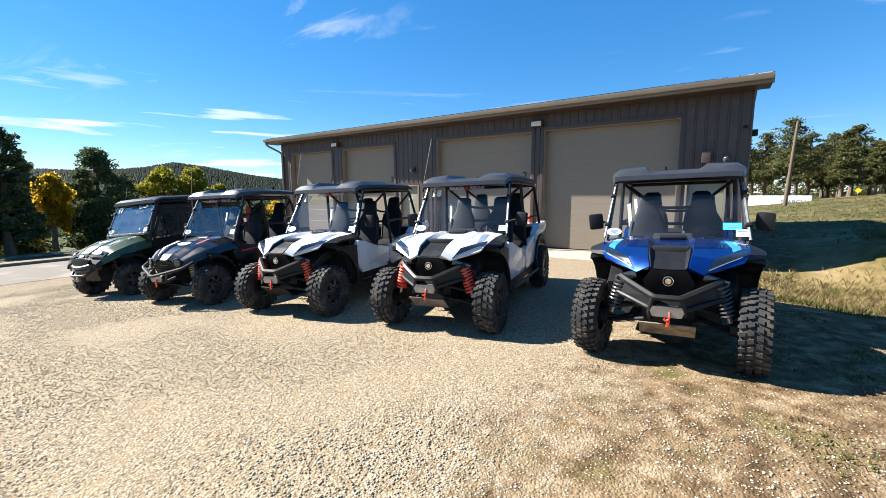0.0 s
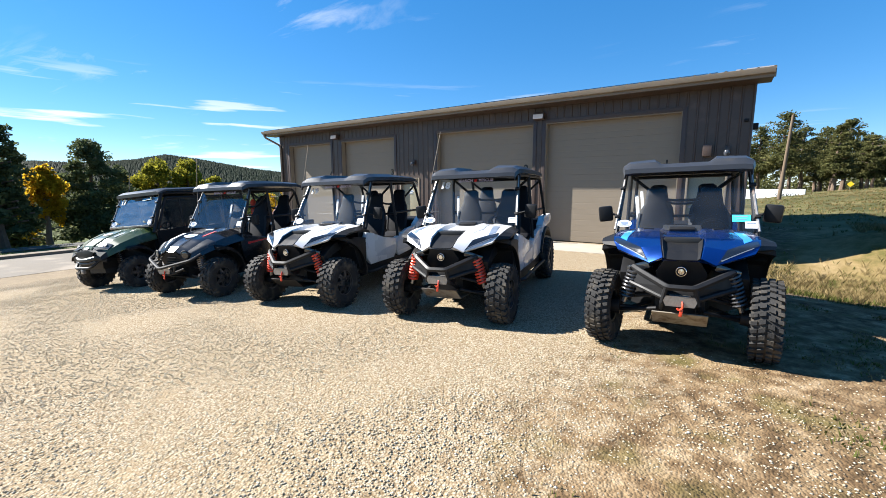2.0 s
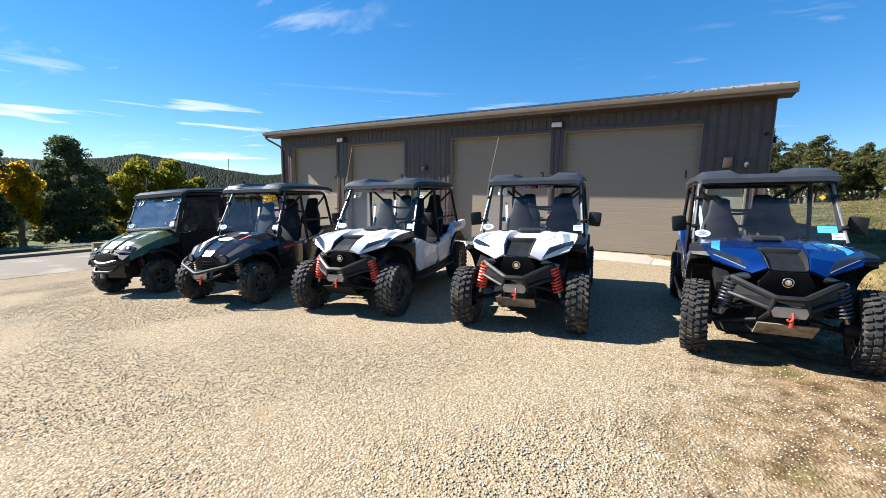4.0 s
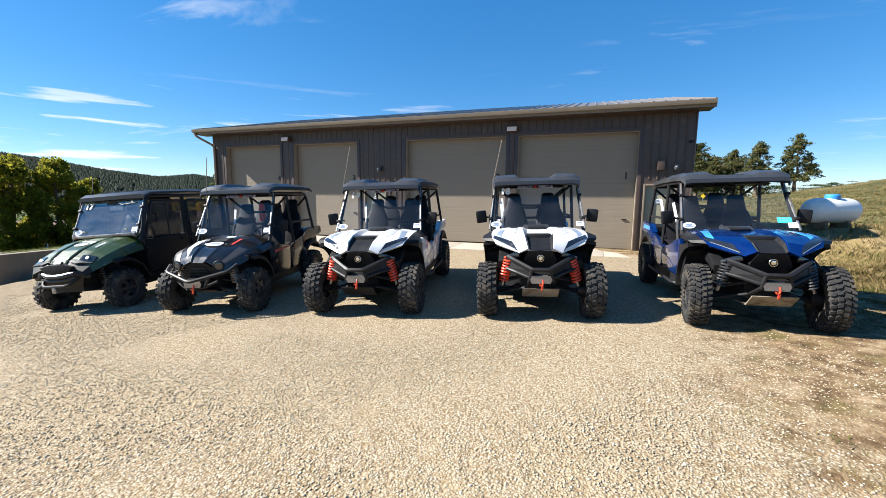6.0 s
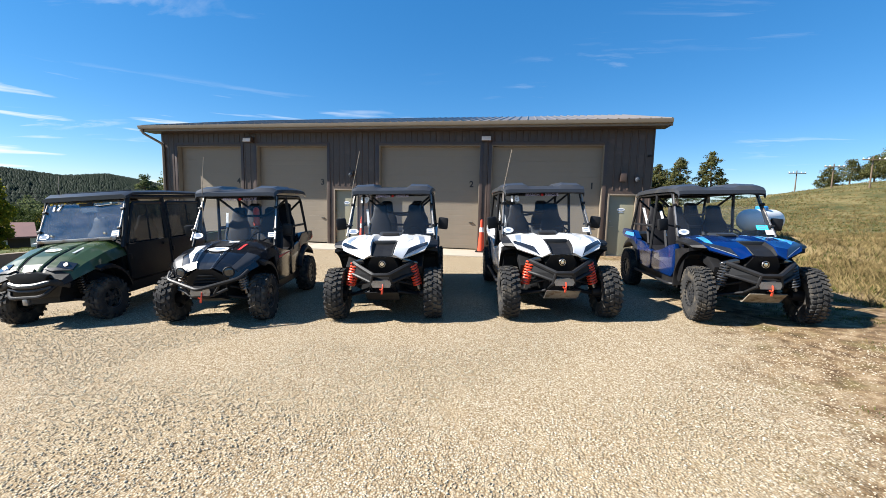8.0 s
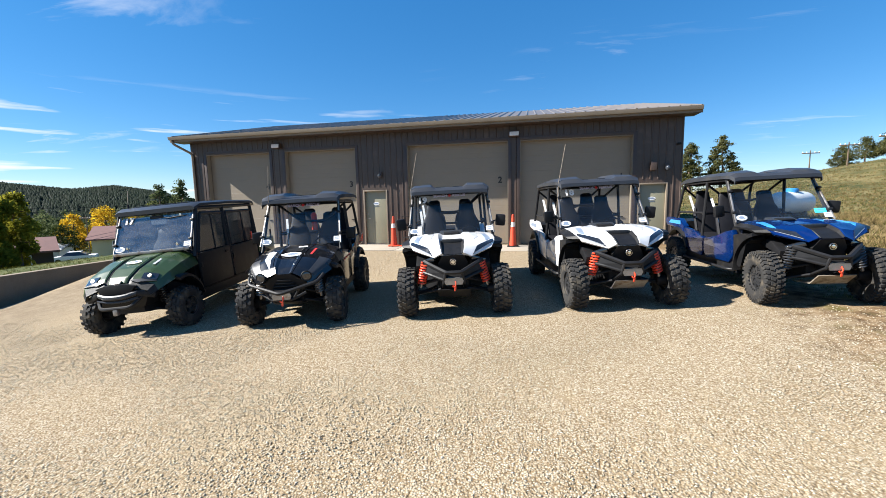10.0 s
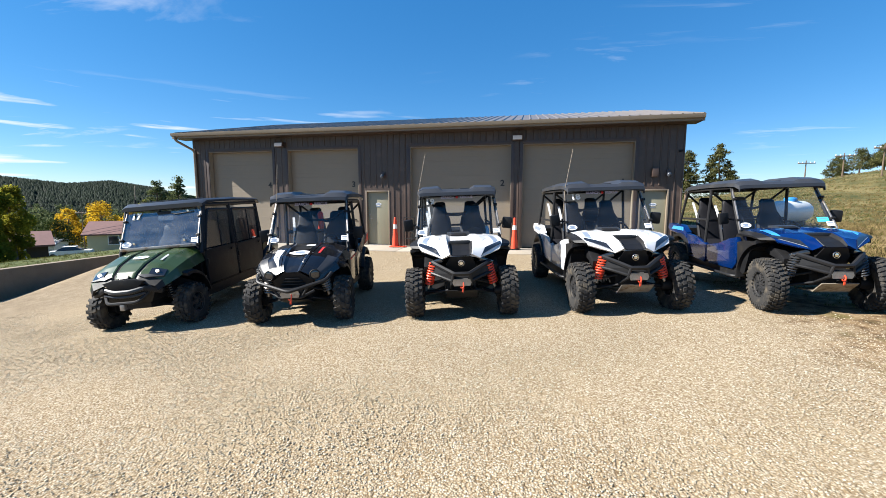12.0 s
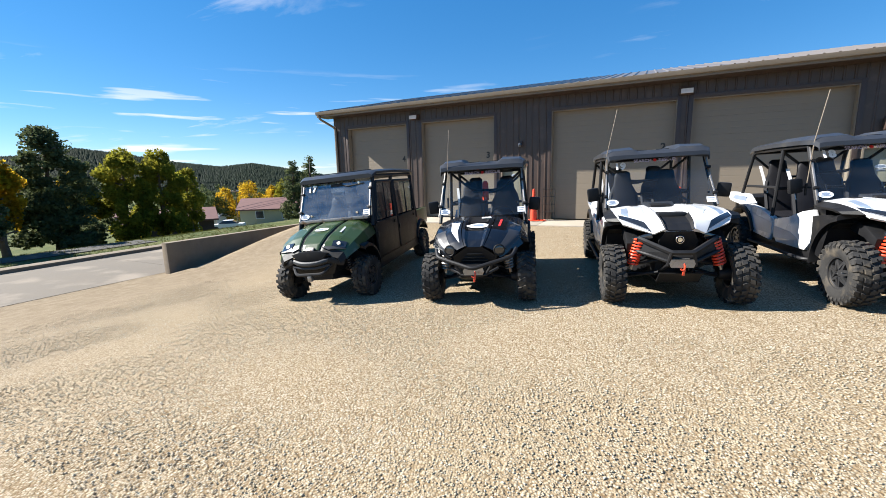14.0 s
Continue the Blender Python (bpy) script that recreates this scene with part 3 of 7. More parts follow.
# ---- building ----
BX0, BX1, FY, BY, BASE, TOPZ = -17.95, 0.45, 12.55, 25.3, -0.13, 4.02
DOORS = [("4", -17.22, -14.35), ("3", -13.69, -10.76), ("2", -8.74, -5.08), ("1", -4.68, -1.03)]
SMALL = [(-10.50, -9.55), (-0.84, 0.06)]
DTOP, PTOP, RECESS = 3.50, 1.93, 0.22

# front wall: solid strips between the openings, each with raised ribs
def wall_strip(bm, x0, x1, z0, z1):
    box(bm, ((x0 + x1) / 2, FY + 0.13, (z0 + z1) / 2), (x1 - x0, 0.26, z1 - z0))


bm = bmesh.new()
holes = sorted([(a, b, DTOP) for _, a, b in DOORS] + [(a, b, PTOP) for a, b in SMALL])
edge = BX0
for a, b, top in holes:
    wall_strip(bm, edge, a, BASE - 0.3, TOPZ)
    wall_strip(bm, a, b, top, TOPZ)
    edge = b
wall_strip(bm, edge, BX1, BASE - 0.3, TOPZ)
wall_front = tagged(obj("wall_front", bm, M_SIDING), "dark brown ribbed metal siding wall with openings", "wall", kind="structure")


def rib_mesh(h):
    b = bmesh.new()
    loft(b, [[(-0.032, 0.002, z), (-0.014, -0.02, z), (0.014, -0.02, z), (0.032, 0.002, z)] for z in (0, h)])
    me = bpy.data.meshes.new("rib")
    b.to_mesh(me)
    b.free()
    me.materials.append(M_SIDING)
    return me


rib_cache = {}


def rib(x, z0, z1):
    h = round(z1 - z0, 3)
    if h not in rib_cache:
        rib_cache[h] = rib_mesh(h)
    share("rib", rib_cache[h], wall_front, pose(x, FY, z0))


x = BX0 + 0.1
while x < BX1:
    inside = [t for a, b, t in holes if a - 0.12 < x < b + 0.12]
    if inside:
        rib(x, inside[0] + 0.13, TOPZ)
    else:
        rib(x, BASE + 0.02, TOPZ)
    x += 0.2286
for name, pts, a, b, ax, label in (
    ("wall_left", [(FY + 0.26, BASE - 1.2), (BY, BASE - 1.2), (BY, TOPZ), ((FY + BY) / 2, TOPZ + 1.60), (FY + 0.26, TOPZ)], BX0, BX0 + 0.2, "x", "dark brown ribbed metal end wall"),
    ("wall_right", [(FY + 0.26, BASE - 0.5), (BY, BASE - 0.5), (BY, TOPZ), ((FY + BY) / 2, TOPZ + 1.60), (FY + 0.26, TOPZ)], BX1 - 0.2, BX1, "x", "dark brown ribbed metal gable wall")):
    tagged(obj(name, prism(bmesh.new(), pts, ax, a, b), M_SIDING), label, "wall", kind="structure")
tagged(obj("wall_back", box(bmesh.new(), ((BX0 + BX1) / 2, BY + 0.13, 1.9), (BX1 - BX0, 0.26, 4.3)), M_SIDING), "dark brown metal back wall", "wall", kind="structure")

# roof: two ribbed slopes over the eaves, with fascia, soffit and gutter
RX0, RX1, EY, RY, RZ = -18.28, 0.74, 11.93, (FY + BY) / 2, 5.73
roof = new("roof")
tagged(roof, "low brown ribbed metal gable roof with tan fascia", "roof", kind="structure")
EZ = 4.19
bm = bmesh.new()
loft(bm, [[(x, EY, EZ), (x, RY, RZ), (x, 2 * RY - EY, EZ), (x, 2 * RY - EY, EZ - 0.05), (x, RY, RZ - 0.06), (x, EY, EZ - 0.05)] for x in (RX0, RX1)])
part("roof_sheet", bm, M_ROOF, roof, sharp=10)
slope = math.atan2(RZ - EZ, RY - EY)
bm = bmesh.new()
L = math.hypot(RZ - EZ, RY - EY)
loft(bm, [[(-0.035, y, 0), (-0.015, y, 0.028), (0.015, y, 0.028), (0.035, y, 0)] for y in (0, L)])
rr = bpy.data.meshes.new("roof_rib")
bm.to_mesh(rr)
bm.free()
rr.materials.append(M_ROOF)
x = RX0 + 0.1
while x < RX1:
    share("roof_rib", rr, roof, pose(x, EY, EZ + 0.001, math.degrees(slope), 0, 0))
    x += 0.305
part("fascia", box(bmesh.new(), ((RX0 + RX1) / 2, EY + 0.02, EZ - 0.12), (RX1 - RX0, 0.03, 0.17)), M_FASCIA, roof)
bm = bmesh.new()
loft(bm, [[(x, EY, EZ - 0.03), (x, EY - 0.10, EZ - 0.03), (x, EY - 0.115, EZ - 0.015), (x, EY - 0.115, EZ - 0.03), (x, EY - 0.09, EZ - 0.13), (x, EY, EZ - 0.14)] for x in (RX0, RX1)])
part("gutter", bm, M_FASCIA, roof, "tan metal gutter")
part("soffit", prism(bmesh.new(), [(RX0 + 0.01, EY + 0.035), (RX1 - 0.01, EY + 0.035), (RX1 - 0.01, FY + 0.02), (RX0 + 0.01, FY + 0.02)], "z", TOPZ - 0.04, TOPZ - 0.005), M_TRIM, roof)
for x in (RX0, RX1):
    bm = bmesh.new()
    loft(bm, [[(x - 0.02, y, z - 0.22), (x + 0.02, y, z - 0.22), (x + 0.02, y, z + 0.012), (x - 0.02, y, z + 0.012)] for y, z in ((EY, EZ), (RY, RZ), (2 * RY - EY, EZ))])
    part("rake_board", bm, M_FASCIA, roof)
bm = bmesh.new()
tube(bm, [(RX0 + 0.12, EY - 0.05, EZ - 0.13), (RX0 + 0.14, EY - 0.02, EZ - 0.28), (BX0 + 0.12, FY - 0.06, EZ - 0.62), (BX0 + 0.12, FY - 0.06, 0.0), (BX0 + 0.12, FY - 0.2, -0.1)], 0.045, 8, 0.12)
part("downspout", bm, M_FASCIA, roof, "tan metal downspout")


def sectional_door(num, x0, x1):
    thing = new("garage_door")
    thing.location = ((x0 + x1) / 2, FY + RECESS, BASE)
    w, h, n = x1 - x0, DTOP - BASE, 7
    bm = bmesh.new()
    ph = h / n
    prof = [(0.0025, 0.0), (0.0, 0.004), (0.0, ph * 0.30), (0.0012, ph * 0.32), (0.0012, ph * 0.345), (0.0, ph * 0.365), (0.0, ph * 0.63), (0.0012, ph * 0.65), (0.0012, ph * 0.675), (0.0, ph * 0.695), (0.0, ph - 0.004), (0.0025, ph - 0.001)]
    loft(bm, [[(x, y, z) for y, z in prof] + [(x, 0.045, ph - 0.001), (x, 0.045, 0)] for x in (-w / 2, w / 2)])
    me = bpy.data.meshes.new("panel")
    bmesh.ops.recalc_face_normals(bm, faces=bm.faces)
    bm.to_mesh(me)
    bm.free()
    me.materials.append(M_DOOR)
    for k in range(n):
        share("panel", me, thing, pose(0, 0, k * ph))
    part("bottom_seal", box(bmesh.new(), (0, 0.02, 0.012), (w, 0.04, 0.03), bevel=0.005), M_BLACK, thing)
    words("number", num, 0.30, M_INK, thing, pose(w / 2 - 0.30, -0.006, 2.17 - BASE, 90, 0, 0), "black painted number " + num, 0.008)
    bm = bmesh.new()
    box(bm, (w / 2 - 0.28, -0.02, 0.95), (0.14, 0.03, 0.03), bevel=0.006)
    part("handle", bm, M_BLACK, thing)
    tagged(thing, "closed tan sectional garage door with black number " + num, "garage door", "garage doors")
    for sx in (-1, 1):
        cx = (x0 if sx < 0 else x1)
        b2 = bmesh.new()
        box(b2, (cx + sx * 0.055, FY - 0.012, (DTOP + BASE) / 2 + 0.05), (0.11, 0.03, DTOP - BASE + 0.1), bevel=0.004)
        tagged(obj("trim", b2, M_TRIM), "dark brown jamb trim", "trim", kind="structure")
        b2 = bmesh.new()
        box(b2, (cx - sx * 0.012, FY + 0.09, (DTOP + BASE) / 2), (0.022, 0.19, DTOP - BASE))
        tagged(obj("trim", b2, M_DOOR), "tan weather stop beside a garage door", "trim", kind="structure")
    b2 = bmesh.new()
    box(b2, ((x0 + x1) / 2, FY - 0.012, DTOP + 0.06), (w, 0.03, 0.11), bevel=0.004)
    tagged(obj("trim", b2, M_TRIM), "dark brown header trim", "trim", kind="structure")
    b2 = bmesh.new()
    box(b2, ((x0 + x1) / 2, FY + 0.09, DTOP - 0.012), (w - 0.05, 0.19, 0.022))
    tagged(obj("trim", b2, M_FASCIA), "tan weather stop above a garage door", "trim", kind="structure")


for d in DOORS:
    sectional_door(*d)


def entry_door(x0, x1):
    thing = new("entry_door")
    thing.location = ((x0 + x1) / 2, FY + 0.09, BASE)
    w, h = x1 - x0, PTOP - BASE
    part("leaf", box(bmesh.new(), (0, 0.02, h / 2), (w - 0.11, 0.045, h - 0.06), bevel=0.004), M_PDOOR, thing)
    for sx in (-1, 1):
        part("jamb", box(bmesh.new(), (sx * (w / 2 - 0.026), -0.04, h / 2), (0.05, 0.14, h), bevel=0.004), M_FASCIA, thing)
    part("head", box(bmesh.new(), (0, -0.04, h - 0.026), (w - 0.106, 0.14, 0.05), bevel=0.004), M_FASCIA, thing)
    part("threshold", box(bmesh.new(), (0, -0.02, 0.012), (w - 0.106, 0.16, 0.024), bevel=0.004), M_STEEL, thing)
    bm = bmesh.new()
    tube(bm, [(-w / 2 + 0.13, 0.0, 1.0), (-w / 2 + 0.13, -0.06, 1.0), (-w / 2 + 0.24, -0.06, 1.0)], 0.011, 8, 0.02)
    part("door_handle", bm, M_STEEL, thing)
    bm = bmesh.new()
    lathe(bm, [(0.028, 0), (0.028, 0.02), (0.0, 0.02)], 16, pose(-w / 2 + 0.13, -0.003, 1.16, 0, 0, -90))
    part("deadbolt", bm, M_STEEL, thing)
    # oval badge and a short plate under it
    bm = bmesh.new()
    prism(bm, [(0.12 * math.cos(a * math.pi / 12), 1.55 + 0.055 * math.sin(a * math.pi / 12)) for a in range(24)], "y", -0.008, -0.003)
    part("badge", bm, M_STICKER, thing, "small oval white badge")
    bm = bmesh.new()
    prism(bm, [(0.085 * math.cos(a * math.pi / 12), 1.555 + 0.028 * math.sin(a * math.pi / 12)) for a in range(24)], "y", -0.012, -0.0085)
    box(bm, (0, -0.010, 1.46), (0.17, 0.006, 0.02))
    part("badge_print", bm, M_GREYBLUE, thing)
    tagged(thing, "closed olive-tan steel entry door with a white badge", "door", "entry doors")


for d in SMALL:
    entry_door(*d)


def flood_light(x):
    thing = new("flood_light")
    thing.location = (x, FY - 0.02, 3.72)
    part("housing", box(bmesh.new(), (0, -0.10, 0), (0.36, 0.18, 0.2), (-12, 0, 0), 0.025), M_TRIM, thing, "dark bronze housing")
    part("lens", box(bmesh.new(), (0, -0.198, -0.022), (0.31, 0.02, 0.14), (-12, 0, 0), 0.008), M_REFLECT, thing, "pale frosted lens")
    part("bracket", box(bmesh.new(), (0, 0.005, 0.0), (0.14, 0.05, 0.16), bevel=0.008), M_TRIM, thing)
    tagged(thing, "unlit bronze wall flood light with pale lens", "wall light", "flood lights")


flood_light(-13.95), flood_light(-4.87)


def wall_lamp(x, z):
    thing = new("wall_lamp")
    thing.location = (x, FY - 0.02, z)
    part("base", box(bmesh.new(), (0, -0.03, 0.06), (0.13, 0.06, 0.18), bevel=0.02), M_TRIM, thing)
    bm = bmesh.new()
    lathe(bm, [(0.0, -0.09), (0.05, -0.075), (0.075, -0.03), (0.07, 0.02), (0.04, 0.06), (0.0, 0.07)], 20, pose(0, -0.12, -0.02, 0, 90, 0))
    part("globe", bm, M_WINDOW, thing, "dark glass globe")
    tagged(thing, "small dark wall lamp with a dark glass globe", "wall lamp", "wall lamps")


wall_lamp(-9.78, 2.45), wall_lamp(0.0, 2.40)
bm = bmesh.new()
box(bm, (-0.42, FY - 0.09, 2.47), (0.2, 0.16, 0.3), bevel=0.02)
tagged(obj("meter_box", bm, M_TRIM), "dark metal utility box on the siding", "utility box")
bm = bmesh.new()
box(bm, (0.33, FY - 0.04, 3.15), (0.1, 0.08, 0.07), bevel=0.015)
tagged(obj("junction_box", bm, M_BLACK), "small black junction box on the siding", "utility box")
bm = bmesh.new()
box(bm, (BX1 + 0.08, FY + 0.5, 3.05), (0.14, 0.12, 0.16), bevel=0.02)
tagged(obj("junction_box", bm, M_BLACK), "small black junction box on the end wall", "utility box")

# concrete apron in slabs
apron = tagged(new("apron"), "pale concrete apron in front of the garage doors", "pavement", kind="structure")
x = -18.0
while x < 0.0:
    part("slab", box(bmesh.new(), (x + 1.15, 11.72, -0.24), (2.285, 1.66, 0.22), bevel=0.012), M_CONCRETE, apron)
    x += 2.3


def traffic_cone(x, y, z, h, tall):
    thing = new("traffic_cone")
    thing.location = (x, y, z)
    bm = bmesh.new()
    prism(bm, [(-0.19, -0.15), (-0.15, -0.19), (0.15, -0.19), (0.19, -0.15), (0.19, 0.15), (0.15, 0.19), (-0.15, 0.19), (-0.19, 0.15)], "z", 0, 0.035, 0.006)
    part("base", bm, M_ORANGE if tall else M_BLACK, thing)
    def ring(b, z0, z1, off):
        r = lambda z: 0.125 - 0.085 * z / h + off
        lathe(b, [(r(z0), z0), (r(z1), z1)] if off else [(r(0.03), 0.03), (r(h * 0.5), h * 0.5), (r(h - 0.02), h - 0.02), (r(h) * 0.6, h)], 24, pose(0, 0, 0, 0, -90, 0))
        return b
    part("cone", ring(bmesh.new(), 0, h, 0), M_ORANGE, thing)
    part("collar", ring(bmesh.new(), h * 0.62, h * 0.76, 0.003), M_REFLECT, thing, "pale reflective collar")
    tagged(thing, "tall orange traffic cone with a reflective collar", "traffic cone", "traffic cones")


traffic_cone(-9.20, 12.1, -0.13, 1.08, True), traffic_cone(-4.90, 12.1, -0.13, 1.10, False)
bm = bmesh.new()
pts = []
rng = random.Random(5)
for k in range(60):
    a, r = k * 0.7, 0.12 + 0.10 * rng.random()
    pts.append((-9.05 + 1.5 * r * math.cos(a), 11.95 + r * math.sin(a), -0.105 + 0.012 * rng.random()))
tube(bm, pts, 0.009, 6)
tagged(obj("extension_cord", bm, M_ORANGE), "coiled orange extension cord lying on the concrete", "cord")
bm = bmesh.new()
for dx in (-0.2, 0.2):
    tube(bm, [(-8.75 + dx, 12.4, -0.13), (-8.75 + dx, 12.36, 0.95)], 0.014)
for z in (0.15, 0.42, 0.68, 0.93):
    tube(bm, [(-8.95, 12.37, z), (-8.55, 12.37, z)], 0.012)
tagged(obj("hose_rack", bm, M_TUBE), "thin dark metal rack against the siding", "rack")

# ---- far things ----
def leaves(count, centre_fn, size, seed, flat=0.0):
    """Many small bent leaf cards; centre_fn gives the places."""
    rng = np.random.default_rng(seed)
    c = centre_fn(rng, count)
    a = rng.normal(size=(count, 3))
    a[:, 2] *= 1 - flat
    a /= np.linalg.norm(a, axis=1)[:, None]
    b = np.cross(a, rng.normal(size=(count, 3)))
    b /= np.linalg.norm(b, axis=1)[:, None]
    s = size * rng.uniform(0.6, 1.4, (count, 1))
    nrm = np.cross(a, b) * s * 0.25
    v = np.stack([c - a * s, c + b * s * 0.55 + nrm, c + a * s, c - b * s * 0.55 + nrm], 1).reshape(-1, 3)
    i = np.arange(count)[:, None] * 4
    return v, np.concatenate([i, i + 1, i + 2, i + 3], 1)


def leaf_mesh(name, v, f, material):
    me = bpy.data.meshes.new(name)
    me.vertices.add(len(v)), me.loops.add(f.size), me.polygons.add(len(f))
    me.vertices.foreach_set("co", v.reshape(-1)), me.loops.foreach_set("vertex_index", f.reshape(-1).astype(np.int32))
    me.polygons.foreach_set("loop_start", (np.arange(len(f)) * f.shape[1]).astype(np.int32))
    me.update(calc_edges=True)
    me.materials.append(material)
    return me


def trunk(bm, h, r, lean=0.0, limbs=8, spread=1.0, start=0.35, seed=1):
    rng = random.Random(seed)
    pts = [(lean * k * k / 25 + rng.uniform(-.02, .02) * h, rng.uniform(-.02, .02) * h, h * k / 5) for k in range(6)]
    pts[0] = (0, 0, -0.2)
    loops = []
    for k, p in enumerate(pts):
        rad = r * (1 - 0.16 * k) * (1.25 if k == 0 else 1)
        loops.append([(p[0] + rad * math.cos(a * math.pi / 4), p[1] + rad * math.sin(a * math.pi / 4), p[2]) for a in range(8)])
    loft(bm, loops)
    for k in range(limbs):
        z = h * (start + (0.95 - start) * k / limbs)
        a = rng.uniform(0, 6.28)
        s = spread * rng.uniform(0.6, 1.0) * (1 - 0.4 * (z / h))
        tube(bm, [(lean * (z / h) ** 2, 0, z), (0.5 * s * math.cos(a), 0.5 * s * math.sin(a), z + 0.18 * s), (s * math.cos(a), s * math.sin(a), z + 0.25 * s)], r * 0.22, 5)


def conifer(x, y, z, h, w, seed, material, label, count=5200, bare=0.12, ragged=0.35, group=""):
    thing = new("conifer_tree")
    thing.location = (x, y, z)
    bm = bmesh.new()
    trunk(bm, h * 0.97, 0.03 * h, 0, 14, w * 0.45, bare, seed)
    part("trunk", bm, M_BARK, thing)
    rr = random.Random(seed)
    clumps = []
    layers = 17
    for k in range(layers):
        t = k / (layers - 1)
        zz = h * (bare + (0.98 - bare) * t)
        reach = w * 0.5 * (1 - t) ** 0.55 * rr.uniform(1 - ragged, 1.0 + ragged * 0.4) + 0.02 * h
        for j in range(max(3, int(8 * (1 - t) + 2))):
            a = rr.uniform(0, 6.28)
            d = reach * rr.uniform(0.35, 1.0)
            clumps.append((d * math.cos(a), d * math.sin(a), zz + rr.uniform(-.03, .03) * h, w * 0.125 * rr.uniform(0.7, 1.5), w * 0.075 * rr.uniform(0.7, 1.4)))
    cl = np.array(clumps)

    def centres(rng, n):
        i = rng.integers(0, len(cl), n)
        d = rng.normal(size=(n, 3))
        d /= np.linalg.norm(d, axis=1)[:, None]
        d *= rng.uniform(0.4, 1, (n, 1))
        return cl[i, :3] + d * cl[i][:, [3, 3, 4]]
    v, f = leaves(int(count * 1.9), centres, 0.012 * h + 0.035, seed, 0.3)
    share("crown", leaf_mesh("crown", v, f, material), thing, Matrix())
    return tagged(thing, label, "tree", group)


def broadleaf(x, y, z, h, w, seed, material, label, count=6000, group="", low=0.12):
    thing = new("broadleaf_tree")
    thing.location = (x, y, z)
    bm = bmesh.new()
    trunk(bm, h * 0.8, 0.035 * h, 0.05 * h, 10, w * 0.4, 0.15, seed)
    part("trunk", bm, M_BARK, thing)
    rr = random.Random(seed)
    cl = []
    for k in range(46):
        a, u = rr.uniform(0, 6.28), rr.random()
        zz = h * (low + (0.93 - low) * u)
        reach = w * 0.42 * math.sqrt(max(0.05, 1 - (2 * u - 0.85) ** 2 * 0.8))
        d = reach * math.sqrt(rr.random())
        cl.append((d * math.cos(a), d * math.sin(a), zz, w * rr.uniform(0.08, 0.17), h * rr.uniform(0.06, 0.12)))
    cl = np.array(cl)

    def centres(rng, n):
        i = rng.integers(0, len(cl), n)
        d = rng.normal(size=(n, 3))
        d /= np.linalg.norm(d, axis=1)[:, None]
        d *= rng.uniform(0.55, 1.05, (n, 1))
        return cl[i, :3] + d * cl[i][:, [3, 3, 4]]
    v, f = leaves(int(count * 1.5), centres, 0.012 * h + 0.04, seed)
    share("crown", leaf_mesh("crown", v, f, material), thing, Matrix())
    return tagged(thing, label, "tree", group)


def at(ex, ey, az, d):
    return ex + d * math.sin(radians(az)), ey + d * math.cos(radians(az))


def plant(kind, ex, ey, az, d, top, w, seed, material, label, base=None, **kw):
    """Plants a tree d metres from a place in a bearing; top: the height of its tip."""
    x, y = at(ex, ey, az, d)
    z = ground_z(x, y) if base is None else base
    return kind(x, y, z - 0.05, top - z, w, seed, material, label, **kw)


# across the street
plant(conifer, 0, 0, -73.9, 46, 5.3, 6.2, 11, L_DARKPINE, "dark green bushy pine on the lawn across the street", bare=0.1, count=9000)
plant(conifer, 0, 0, -80.8, 36, 5.5, 4.0, 12, L_DARKPINE, "tall dark pine with open branches on the lawn", bare=0.22, count=6000, ragged=0.6)
# two pines, mostly out of view, added to shade the parking strip and lawn
plant(conifer, 0, 0, -83.6, 41, 8.5, 6.0, 13, L_DARKPINE, "dark pine beside the street lawn", bare=0.15, count=6000)
plant(conifer, 0, 0, -87.5, 36, 8.0, 6.0, 48, L_DARKPINE, "tall dark pine beside the parking strip", bare=0.1, count=7000)
plant(conifer, 0, 0, -71.6, 51, 3.6, 3.6, 14, L_DARKPINE, "dark green young pine among autumn trees", bare=0.05, count=5000)
plant(broadleaf, 0, 0, -68.3, 50, 4.4, 5.4, 15, L_YGREEN, "large rounded tree turning from green to yellow", count=9000, low=0.05)
plant(broadleaf, 0, 0, -65.2, 50, 4.5, 5.2, 16, L_YGREEN, "large rounded tree turning from green to gold", count=9000, low=0.05)
plant(broadleaf, 0, 0, -62.6, 52, 3.2, 3.2, 17, L_YGREEN, "small rounded tree turning yellow", count=5000, low=0.05)
plant(broadleaf, 0, 0, -77.6, 43, 3.4, 2.9, 18, L_YELLOW, "bright golden autumn tree", count=5000, low=0.38)
plant(broadleaf, 0, 0, -79.2, 64, 2.8, 4.0, 19, L_YELLOW, "golden autumn tree behind the pines", count=4000)
plant(broadleaf, 0, 0, -71.0, 62, 2.9, 4.0, 20, L_YELLOW, "golden autumn tree behind the pines", count=4000)
